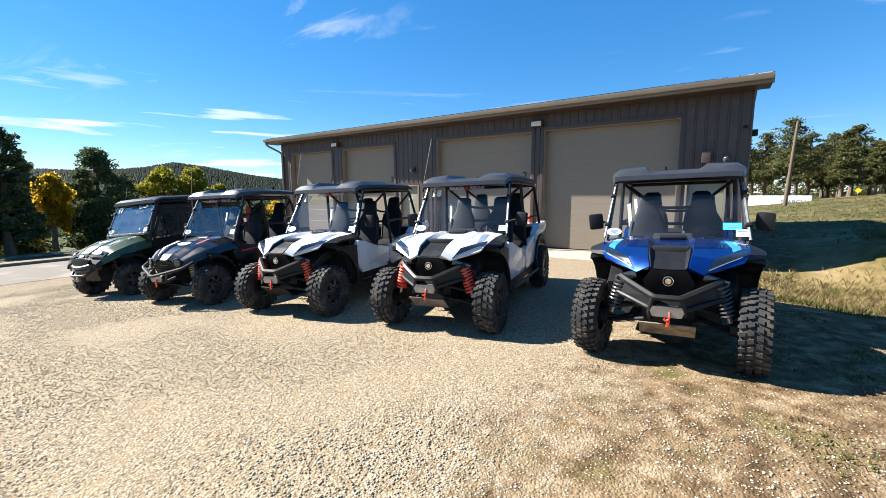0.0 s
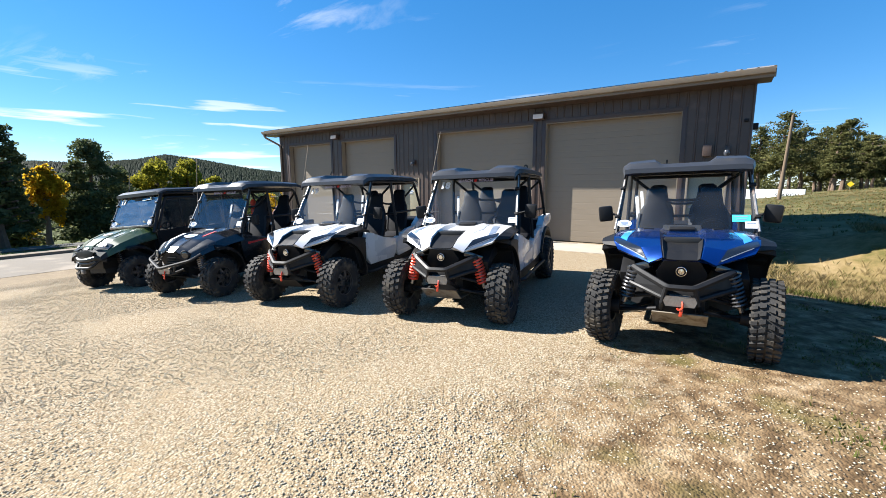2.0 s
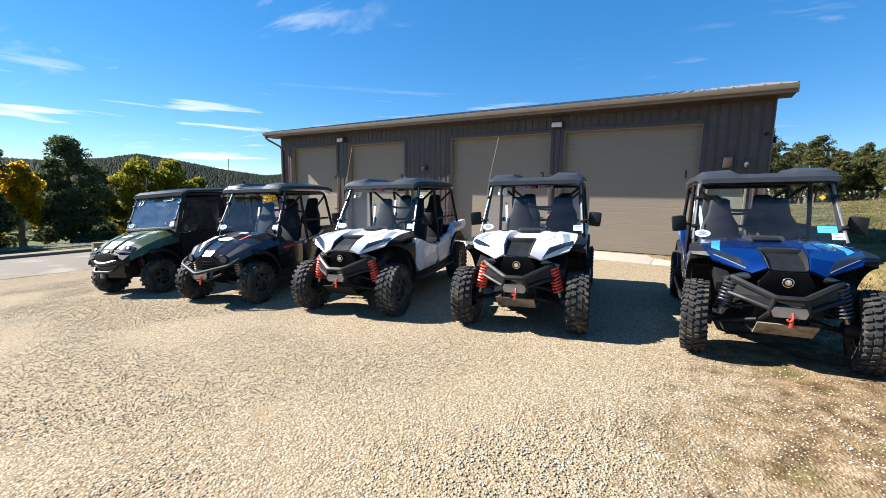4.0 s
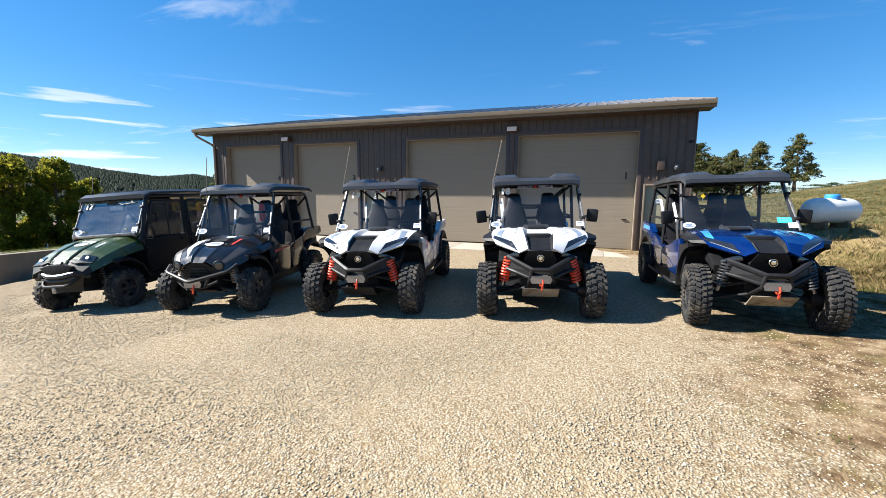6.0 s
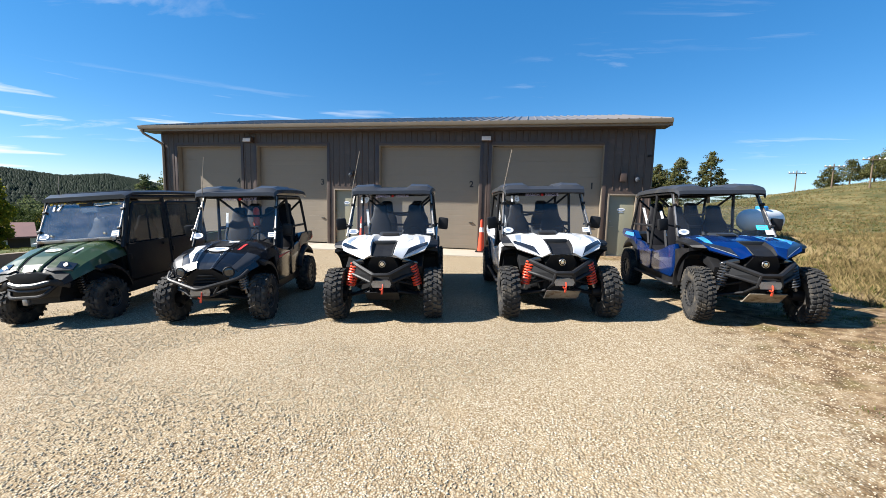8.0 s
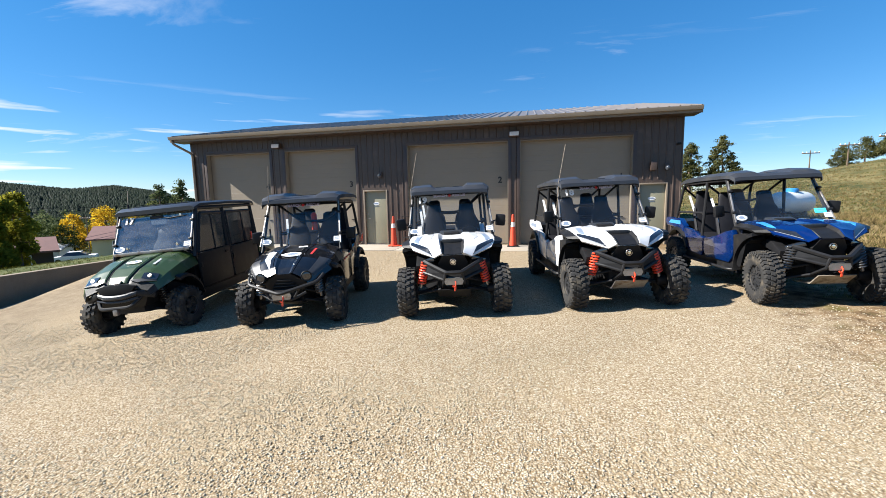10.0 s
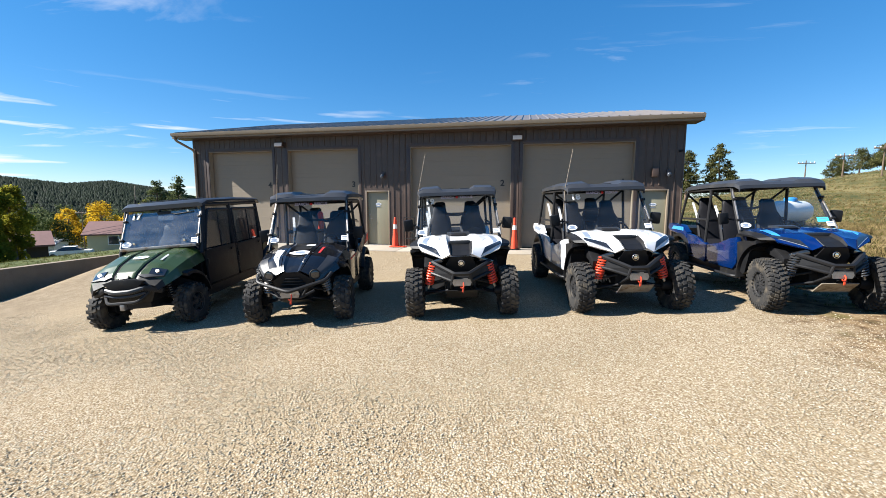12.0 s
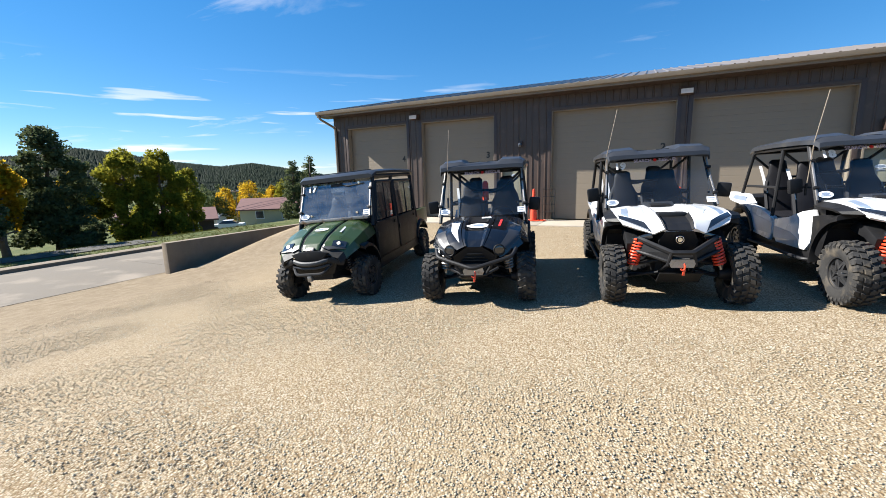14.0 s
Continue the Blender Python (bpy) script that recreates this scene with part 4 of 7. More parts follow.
for k, (az, d, top, w, mt, lb) in enumerate([(-53.5, 95, 0.5, 5, L_YELLOW, "yellow autumn tree behind the houses"), (-50.8, 92, 1.9, 6.5, L_YELLOW, "tall golden autumn tree behind the houses"), (-48.2, 96, 0.6, 5, L_YELLOW, "yellow autumn tree behind the houses"),
                                   (-46.6, 90, 1.8, 4.5, L_YGREEN, "yellow-green autumn tree behind the houses"), (-56.5, 88, -0.2, 8, L_BUSH, "dark green leafy tree behind the houses"), (-54.5, 84, -1.0, 7, L_BUSH, "dark green leafy tree behind the houses"), (-58.5, 80, 0.3, 8, L_BUSH, "dark green leafy tree near the street"), (-51.8, 100, -0.6, 8, L_BUSH, "dark green leafy tree behind the houses"), (-48.8, 100, -0.8, 8, L_BUSH, "dark green leafy tree behind the houses")]):
    plant(broadleaf, -5.9, -1.9, az, d, top, w, 30 + k, mt, lb, count=3500, group="trees behind the houses")
plant(conifer, -5.9, -1.9, -45.3, 62, 4.0, 4.2, 45, L_DARKPINE, "dark spruce beyond the yard", count=4000, bare=0.05)
plant(conifer, -5.9, -1.9, -43.2, 64, 4.5, 4.4, 46, L_DARKPINE, "dark spruce beyond the yard", count=4000, bare=0.05)
plant(conifer, -5.9, -1.9, -76, 42, 3.6, 5.0, 47, L_DARKPINE, "dark pine across the street", count=5000, bare=0.05)

# pines past the building
RIGHT = [(1.2, 68, 8.6, 6.5), (3.4, 74, 9.6, 6), (5.4, 66, 10.2, 6.8), (7.0, 74, 9.2, 6), (8.6, 80, 9.6, 6), (10.2, 72, 9.6, 6), (11.6, 80, 8.2, 6), (13.2, 78, 8.0, 6.5), (-1.0, 76, 8.6, 6), (6.2, 90, 9.6, 8), (9.4, 95, 9.2, 8), (12.4, 95, 8.5, 8), (14.8, 80, 8.0, 6), (2.4, 90, 9.0, 8)]
for k, (az, d, top, w) in enumerate(RIGHT):
    plant(conifer, 0, 0, az, d, top, w * 0.85, 60 + k, L_PINE, "tall ponderosa pine with a bare lower trunk", count=2700, bare=0.36, ragged=0.55, group="pines past the building")
RIGHT2 = [(11.2, 66, 8.1, 4.4), (13.4, 70, 7.2, 4.4), (15.2, 72, 8.0, 4.6), (17.4, 68, 8.7, 4.8), (20.6, 70, 9.4, 5.4), (9.6, 80, 8.0, 5)]
for k, (az, d, top, w) in enumerate(RIGHT2):
    plant(conifer, -2.1, -1.26, az, d, top, w * 0.8, 80 + k, L_PINE, "ponderosa pine at the foot of the hill", count=3600, bare=0.25, ragged=0.4, group="pines past the building")
for k, (az, d, top, w) in enumerate([(36.4, 75, 9.6, 5), (35.2, 80, 9.0, 4), (33.6, 78, 8.4, 4), (37.6, 72, 10, 6), (38.6, 76, 10.5, 6), (32.0, 84, 8.0, 3.4), (40, 76, 10.5, 6)]):
    plant(conifer, -4.5, -2.27, az, d, top, w, 95 + k, L_PINE, "ponderosa pine on the hilltop", count=3000, bare=0.3, ragged=0.5, group="pines on the hill")
for k, (az, d, top, w) in enumerate([(22.4, 78, 3.6, 5), (23.6, 84, 4.0, 4), (19.0, 74, 3.4, 5), (24.6, 88, 3.8, 5)]):
    plant(broadleaf, -2.1, -1.26, az, d, top, w, 110 + k, L_BUSH, "low green bush at the foot of the hill", count=2000, group="bushes by the hill")


def forest_hill(name, points, dist, depth, label, seed):
    """A long wooded ridge: bearings and crest heights, with thousands of small cone-shaped trees over it."""
    rng = np.random.default_rng(seed)
    azs, crest = [p[0] for p in points], [p[1] for p in points]
    rows = []
    for az in np.linspace(azs[0], azs[-1], 90):
        c = float(np.interp(az, azs, crest))
        row = []
        for k in range(9):
            t = k / 8
            d = dist - depth * (1 - t)
            x, y = at(0, 0, az, d)
            row.append((x, y, -12 + (c + 12) * math.sin(t * math.pi / 2) ** 1.3))
        x, y = at(0, 0, az, dist + 120)
        row.append((x, y, -12))
        rows.append(row)
    v = [p for r in rows for p in r]
    n = len(rows[0])
    f = [(i * n + j, (i + 1) * n + j, (i + 1) * n + j + 1, i * n + j + 1) for i in range(len(rows) - 1) for j in range(n - 1)]
    hill = new(name, mesh_from(name, v, f, mat("wooded_slope", (0.022, 0.033, 0.022), 0.95, 0, 0.3, 0.02, 0.2, 0)))
    tagged(hill, label, "hill", kind="structure")
    count = 30000
    az = rng.uniform(azs[0], azs[-1], count)
    t = rng.uniform(0.02, 1.0, count) ** 0.7
    tv, tf = [], []
    for a, k in zip(az, t):
        d = dist - depth * (1 - k)
        x, y = at(0, 0, a, d)
        c = float(np.interp(a, azs, crest))
        z = -12 + (c + 12) * math.sin(k * math.pi / 2) ** 1.3
        h, w = rng.uniform(2.4, 5.0), rng.uniform(1.4, 2.4)
        b = len(tv)
        tv += [(x + w * math.cos(q * 1.2566), y + w * math.sin(q * 1.2566), z + h * 0.1) for q in range(5)] + [(x, y, z + h)]
        tf += [(b + q, b + (q + 1) % 5, b + 5) for q in range(5)]
    woods = new("far_woods", mesh_from("far_woods", tv, tf, L_FAR, True))
    tagged(woods, "dark evergreen forest covering the distant ridge", "forest", kind="stuff")


L_FAR = leaf_mat("far_evergreens", (0.012, 0.0186, 0.0126), (0.0216, 0.0294, 0.018), 0.1)
forest_hill("hill", [(-110, 30), (-90, 24), (-80, 26), (-74, 25), (-70, 30), (-67, 37), (-64, 33), (-58, 22), (-54, 17), (-50.5, 21), (-47, 15), (-43, 4), (-36, 2)], 620, 330, "dark forested ridge beyond the town", 7)

# belt of dark trees between the houses and the ridge
def belt(name, az0, az1, d0, d1, trees, top, seed, material, label):
    rng = np.random.default_rng(seed)
    c = []
    for _ in range(trees):
        x, y = at(0, 0, rng.uniform(az0, az1), rng.uniform(d0, d1))
        z, h, w = ground_z(x, y), rng.uniform(0.6, 1.0) * top, rng.uniform(1.8, 3.6)
        for k in range(9):
            u = (k + rng.random()) / 9
            r = w * (1 - u) ** 0.6
            a = rng.uniform(0, 6.28)
            c.append((x + 0.6 * r * math.cos(a), y + 0.6 * r * math.sin(a), z + h * u, 0.5 * r + 0.4, h * 0.09))
    c = np.array(c)

    def centres(g, n):
        i = g.integers(0, len(c), n)
        d = g.normal(size=(n, 3))
        d /= np.linalg.norm(d, axis=1)[:, None]
        return c[i, :3] + d * c[i][:, [3, 3, 4]]
    v, f = leaves(trees * 190, centres, 0.30, seed)
    tagged(new(name, leaf_mesh(name, v, f, material)), label, "forest", kind="stuff")


belt("far_trees", -92, -40, 105, 160, 150, 7.5, 71, L_DARKPINE, "dark mixed trees between the houses and the ridge")
belt("far_trees", -4, 18, 95, 130, 42, 5.0, 72, L_PINE, "pine wood past the building")

# houses, car and poles across the street
def house(x, y, z, rz, w, d, h, rise, wallm, roofm, label, wins):
    thing = new("house")
    thing.matrix_basis = pose(x, y, z, 0, 0, rz)
    part("wall", box(bmesh.new(), (0, 0, h / 2 - 0.2), (w, d, h + 0.4)), wallm, thing)
    bm = bmesh.new()
    loft(bm, [[(xx, -d / 2 - 0.5, h - 0.1), (xx, 0, h + rise), (xx, d / 2 + 0.5, h - 0.1), (xx, d / 2 + 0.5, h - 0.28), (xx, 0, h + rise - 0.2), (xx, -d / 2 - 0.5, h - 0.28)] for xx in (-w / 2 - 0.5, w / 2 + 0.5)])
    part("roof", bm, roofm, thing)
    for wx, wz, ww, wh in wins:
        pane = part("window", box(bmesh.new(), (wx, -d / 2 - 0.03, wz), (ww, 0.06, wh), bevel=0.01), M_WINDOW, thing)
        for sx in (-1, 1):
            part("frame", box(bmesh.new(), (wx + sx * (ww / 2 + 0.05), -d / 2 - 0.04, wz), (0.1, 0.1, wh + 0.2)), M_STICKER, pane)
        for sz in (-1, 1):
            part("frame", box(bmesh.new(), (wx, -d / 2 - 0.04, wz + sz * (wh / 2 + 0.05)), (ww, 0.1, 0.1)), M_STICKER, pane)
    return tagged(thing, label, "house")


hx, hy = at(-5.9, -1.9, -46.4, 74)
house(hx, hy, ground_z(hx, hy) + 0.1, 38, 13, 7, 2.5, 1.5, M_HOUSE, M_REDROOF, "cream bungalow with a dark red shingle roof", [(-3.6, 1.5, 1.1, 1.1), (0.5, 1.4, 1.5, 1.2), (4, 1.5, 1.1, 1.1)])
hx, hy = at(-5.9, -1.9, -55.6, 84)
house(hx, hy, ground_z(hx, hy) + 0.1, 30, 5, 4, 2.0, 0.7, M_STICKER, mat("grey_shed_roof", (0.35, 0.36, 0.37), 0.6, 0.3, 0.1), "small white shed with a grey metal roof", [(0, 1.2, 0.8, 0.7)])
hx, hy = at(-5.9, -1.9, -59.5, 58)
house(hx, hy, ground_z(hx, hy), 58, 9, 6, 2.3, 1.1, M_DARKHOUSE, M_REDROOF, "dark brown house half hidden under autumn trees", [(2.4, 1.3, 0.9, 0.9), (-2.4, 1.3, 1.2, 0.9)])


def sedan(x, y, z, rz):
    thing = new("car")
    thing.matrix_basis = pose(x, y, z, 0, 0, rz)
    bm = bmesh.new()
    prof = [(-2.3, 0.35), (-2.3, 0.72), (-1.9, 0.88), (-1.1, 0.95), (1.4, 0.98), (2.2, 0.93), (2.3, 0.7), (2.3, 0.35)]
    loft(bm, [[(px * (1 - abs(s) * 0.02), s * 0.88, pz) for px, pz in prof] for s in (-1, -0.9, 0.9, 1)])
    body = part("body", bm, M_STICKER, thing)
    bm = bmesh.new()
    cab = [(-1.2, 0.94), (-0.5, 1.38), (0.7, 1.42), (1.5, 0.97)]
    loft(bm, [[(px, s * (0.82 if pz < 1 else 0.66), pz) for px, pz in cab] for s in (-1, 1)])
    part("glasshouse", bm, M_WINDOW, thing)
    part("roof", box(bmesh.new(), (0.1, 0, 1.42), (1.3, 1.3, 0.05), bevel=0.02), M_STICKER, thing)
    for px in (-1.4, 1.4):
        for s in (-1, 1):
            part("wheel", lathe(bmesh.new(), [(0.0, 0), (0.32, 0.0), (0.33, 0.2), (0.0, 0.2)], 20, pose(px, s * 0.9 + (0.0 if s < 0 else -0.2), 0.33, 0, 0, 90)), M_TYRE, thing)
    return tagged(thing, "white sedan parked on the drive", "car")


cx, cy = at(-5.9, -1.9, -53.4, 68)
sedan(cx, cy, ground_z(cx, cy), 40)


def utility_pole(x, y, z, h, arms, lean=0.0, label="weathered wooden utility pole with a crossarm", thick=0.08):
    thing = new("utility_pole")
    thing.matrix_basis = pose(x, y, z, 0, lean, 0)
    bm = bmesh.new()
    lathe(bm, [(thick, -0.5), (thick, 0), (thick * 0.65, h), (0.0, h + 0.02)], 12, pose(0, 0, 0, 0, -90, 0))
    part("pole", bm, M_POLE, thing)
    for k in range(arms):
        part("crossarm", box(bmesh.new(), (0, -0.12, h - 0.35 - 0.7 * k), (2.0, 0.1, 0.12), bevel=0.01), M_POLE, thing)
        for dx in (-0.9, -0.45, 0.45, 0.9):
            part("insulator", lathe(bmesh.new(), [(0.04, 0), (0.06, 0.05), (0.03, 0.12), (0, 0.14)], 8, pose(dx, -0.12, h - 0.29 - 0.7 * k, 0, -90, 0)), M_STICKER, thing)
    return tagged(thing, label, "utility pole", "utility poles")


for ex, ey, az, d, top, arms in ((-4.5, -2.27, 29.6, 72, 6.8, 1), (-4.5, -2.27, 32.4, 66, 7.0, 1), (-4.5, -2.27, 35.1, 60, 7.1, 1), (-3.2, -1.77, 25.3, 140, 6.0, 1)):
    x, y = at(ex, ey, az, d)
    z = ground_z(x, y)
    utility_pole(x, y, z, top - z, arms)
x, y = at(0, 0, 5.4, 44)
utility_pole(x, y, ground_z(x, y), 7.2 - ground_z(x, y), 0, 2.5, "leaning weathered wooden utility pole", 0.15)
x, y = at(-5.9, -1.9, -52.2, 80)
utility_pole(x, y, -5, 5.2, 1)
bm = bmesh.new()
for off in (0, 0.5, 1.3):
    pts = [at(0, 0, az, 78) for az in np.linspace(-78, -40, 24)]
    tube(bm, [(px, py, 1.4 - off + 0.5 * ((k / 11.5 - 1) ** 2)) for k, (px, py) in enumerate(pts)], 0.03, 4)
tagged(obj("power_line", bm, M_BLACK), "thin sagging power lines above the houses", "cable")

# white trailer with lettering, road sign
tx, ty = at(0.03, 0.07, 4.9, 52)
tz = ground_z(tx, ty)
trailer = new("trailer")
trailer.matrix_basis = pose(tx, ty, -0.5, 0, 0, -8)
part("box", box(bmesh.new(), (0, 0, 0.9), (4.7, 2.0, 1.7), bevel=0.05), M_STICKER, trailer)
part("chassis", box(bmesh.new(), (0, 0, 0.0), (4.4, 1.7, 0.14)), M_BLACK, trailer)
for s in (-0.45, 0.45):
    part("wheel", lathe(bmesh.new(), [(0, 0), (0.33, 0), (0.33, 0.22), (0, 0.22)], 20, pose(s, -0.86, -0.1, 0, 0, 90)), M_TYRE, trailer)
words("lettering", "SEARCH", 0.5, M_INK, trailer, pose(1.05, -1.004, 1.15, 90, 0, 0), "black lettering")
words("lettering", "RESCUE", 0.5, M_INK, trailer, pose(1.05, -1.004, 0.6, 90, 0, 0), "black lettering")
tagged(trailer, "white enclosed trailer with black lettering parked on grass", "trailer")
sx, sy = at(0, 0, 10.8, 62)
sign = new("road_sign")
sign.location = (sx, sy, ground_z(sx, sy))
part("post", lathe(bmesh.new(), [(0.03, 0), (0.03, 0.95), (0, 0.95)], 8, pose(0, 0, -0.2, 0, -90, 0)), M_STEEL, sign)
part("plate", box(bmesh.new(), (0, -0.05, 0.62), (0.42, 0.02, 0.42), (0, 45, 0)), M_SIGNY, sign)
tagged(sign, "yellow diamond warning sign on a post", "road sign")

# propane tank
tank = new("propane_tank")
tank.matrix_basis = pose(4.63, 14.49, 0.445, 0, 0, 32)
bm = bmesh.new()
R0, HL = 0.38, 0.62
prof = [(0.0, -HL - 0.30)] + [(R0 * math.sin(a), -HL - 0.32 * math.cos(a)) for a in (0.3, 0.6, 0.9, 1.2, 1.57)] + [(R0 * math.sin(a), HL + 0.32 * math.cos(a)) for a in (1.57, 1.2, 0.9, 0.6, 0.3)] + [(0.0, HL + 0.30)]
lathe(bm, prof, 36, pose(0, 0, 0.72))
part("shell", bm, M_TANK, tank)
bm = bmesh.new()
lathe(bm, [(0.19, 0), (0.19, 0.10), (0.16, 0.14), (0.0, 0.15)], 24, pose(0, 0, 1.075, 0, -90, 0))
part("dome", bm, M_TANKBLUE, tank, "blue valve dome")
for s in (-0.45, 0.45):
    part("saddle", prism(bmesh.new(), [(-0.28, -0.75), (0.28, -0.75), (0.24, 0.49), (0.14, 0.42), (-0.14, 0.42), (-0.24, 0.49)], "x", s - 0.06, s + 0.06), M_WALLCON, tank)
tagged(tank, "white propane tank with a blue dome on concrete saddles", "propane tank")


# grass and weeds at the yard's edge
def blades(name, count, where, lo, hi, seed, material, label, wide=1.0):
    rng = np.random.default_rng(seed)
    v, f = [], []
    made = 0
    while made < count:
        x, y = where(rng)
        z = ground_z(x, y) - 0.01
        for _ in range(5):
            a, h, w = rng.uniform(0, 6.28), rng.uniform(lo, hi), rng.uniform(0.003, 0.008) * wide
            dx, dy = math.cos(a), math.sin(a)
            bx, by = x + rng.normal(0, 0.04), y + rng.normal(0, 0.04)
            b = len(v)
            v += [(bx - dy * w, by + dx * w, z), (bx + dy * w, by - dx * w, z), (bx + dx * h * 0.25 + dy * w, by + dy * h * 0.25 - dx * w, z + h * 0.6), (bx + dx * h * 0.6, by + dy * h * 0.6, z + h)]
            f += [(b, b + 1, b + 2), (b, b + 2, b + 3)]
            made += 1
    ob = new(name, mesh_from(name, v, f, material))
    return tagged(ob, label, "grass", kind="stuff")


def right_bank(rng):
    x, y = rng.uniform(1.6, 13), rng.uniform(3, 22)
    return (x + 0.12 * y, y)


def thin_edge(rng):
    while True:
        x, y = rng.uniform(-0.9, 5), rng.uniform(0.8, 10)
        if noise.noise(Vector((x * 1.3, y * 1.3, 3))) > 0.12 and rng.random() < 0.15 + 0.3 * max(0, x):
            return x, y


blades("dry_grass", 50000, lambda r: (r.triangular(1, 16, 46), r.triangular(13, 30, 62)), 0.05, 0.15, 27, L_DRY, "dry bunchgrass over the hillside", 2.6)
blades("grass", 40000, lambda r: (r.triangular(1, 14, 46), r.triangular(12, 26, 62)), 0.04, 0.10, 28, L_GRASS, "short green grass over the hillside", 2.6)
blades("dry_grass", 15000, lambda r: (r.uniform(0.8, 8), r.normal(10.8, 0.8)), 0.05, 0.20, 29, L_DRY, "dry straw grass on the sunny strip")
blades("grass", 17000, lambda r: (r.uniform(0.7, 7), r.normal(10.4, 0.9)), 0.04, 0.12, 30, L_GRASS, "green grass on the sunny strip")
blades("dry_grass", 30000, right_bank, 0.05, 0.22, 21, L_DRY, "tall dry straw-coloured grass on the bank")
blades("grass", 14000, right_bank, 0.04, 0.13, 22, L_GRASS, "short green grass on the bank")
blades("grass", 14000, thin_edge, 0.01, 0.05, 23, L_GRASS, "sparse green grass at the gravel's edge")
blades("dry_grass", 16000, thin_edge, 0.01, 0.045, 25, L_DRY, "sparse dry grass at the gravel's edge")
blades("grass", 16000, lambda r: (r.uniform(-36, -24.1), r.uniform(0, 16)), 0.05, 0.12, 24, L_GRASS, "mown lawn across the street")

# ---- vehicles ----
def tyre_mesh(R, w, rim, knobs, name="tyre"):
    bm = bmesh.new()
    Rb = R - 0.028
    prof = [(rim * 0.98, -w * 0.42), (rim + 0.02, -w * 0.47), ((rim + Rb) / 2, -w * 0.52), (Rb - 0.03, -w * 0.49), (Rb, -w * 0.40), (Rb + 0.008, 0), (Rb, w * 0.40), (Rb - 0.03, w * 0.49), ((rim + Rb) / 2, w * 0.52), (rim + 0.02, w * 0.47), (rim * 0.98, w * 0.42)]
    lathe(bm, prof + [(rim * 0.9, w * 0.3), (rim * 0.9, -w * 0.3), prof[0]], 44, Matrix(), False)
    carcass, bm = bm, bmesh.new()
    for k in range(knobs):
        for row, (xc, xl, sh, deep) in enumerate(((-0.14, 0.20, 0.0, 0.028), (0.14, 0.20, 0.5, 0.028), (-0.40, 0.20, 0.3, 0.03), (0.40, 0.20, 0.8, 0.03))):
            a = (k + sh) * 2 * math.pi / knobs
            da = math.pi / knobs * (0.62 if row < 2 else 0.55)
            sk = 0.3 * da * (1 if row % 2 else -1)
            x0, x1 = (xc - xl / 2) * w, (xc + xl / 2) * w
            r0, r1 = Rb - 0.02, R - (0.0 if row < 2 else 0.012)
            vs = []
            for r, g in ((r0, 1.0), (r1, 0.86)):
                for xx, aa in ((x0, a - da * g - sk), (x1, a - da * g + sk), (x1, a + da * g + sk), (x0, a + da * g - sk)):
                    vs.append(bm.verts.new((xx, r * math.cos(aa), r * math.sin(aa))))
            for q in ((4, 5, 6, 7), (0, 1, 5, 4), (1, 2, 6, 5), (2, 3, 7, 6), (3, 0, 4, 7)):
                bm.faces.new([vs[i] for i in q])
            if row >= 2:   # shoulder lug running down the sidewall
                s = 1 if xc > 0 else -1
                vs = []
                for xx, r in ((s * w * 0.47, Rb - 0.012), (s * w * 0.555, Rb - 0.05)):
                    for aa, ex in ((a - da * 0.8, 0), (a + da * 0.8, 0)):
                        vs.append(bm.verts.new((xx, (r + 0.015) * math.cos(aa), (r + 0.015) * math.sin(aa))))
                        vs.append(bm.verts.new((xx - s * 0.012, (r - 0.02) * math.cos(aa), (r - 0.02) * math.sin(aa))))
                for q in ((0, 2, 6, 4), (1, 3, 7, 5), (0, 1, 5, 4), (2, 3, 7, 6), (4, 5, 7, 6)):
                    bm.faces.new([vs[i] for i in q])
    out = []
    for title, b in ((name, carcass), ("tread", bm)):
        me = bpy.data.meshes.new(title)
        bmesh.ops.recalc_face_normals(b, faces=b.faces)
        b.to_mesh(me)
        b.free()
        for p in me.polygons:
            p.use_smooth = True
        me.set_sharp_from_angle(angle=radians(30))
        me.materials.append(M_TYRE)
        out.append(me)
    return out


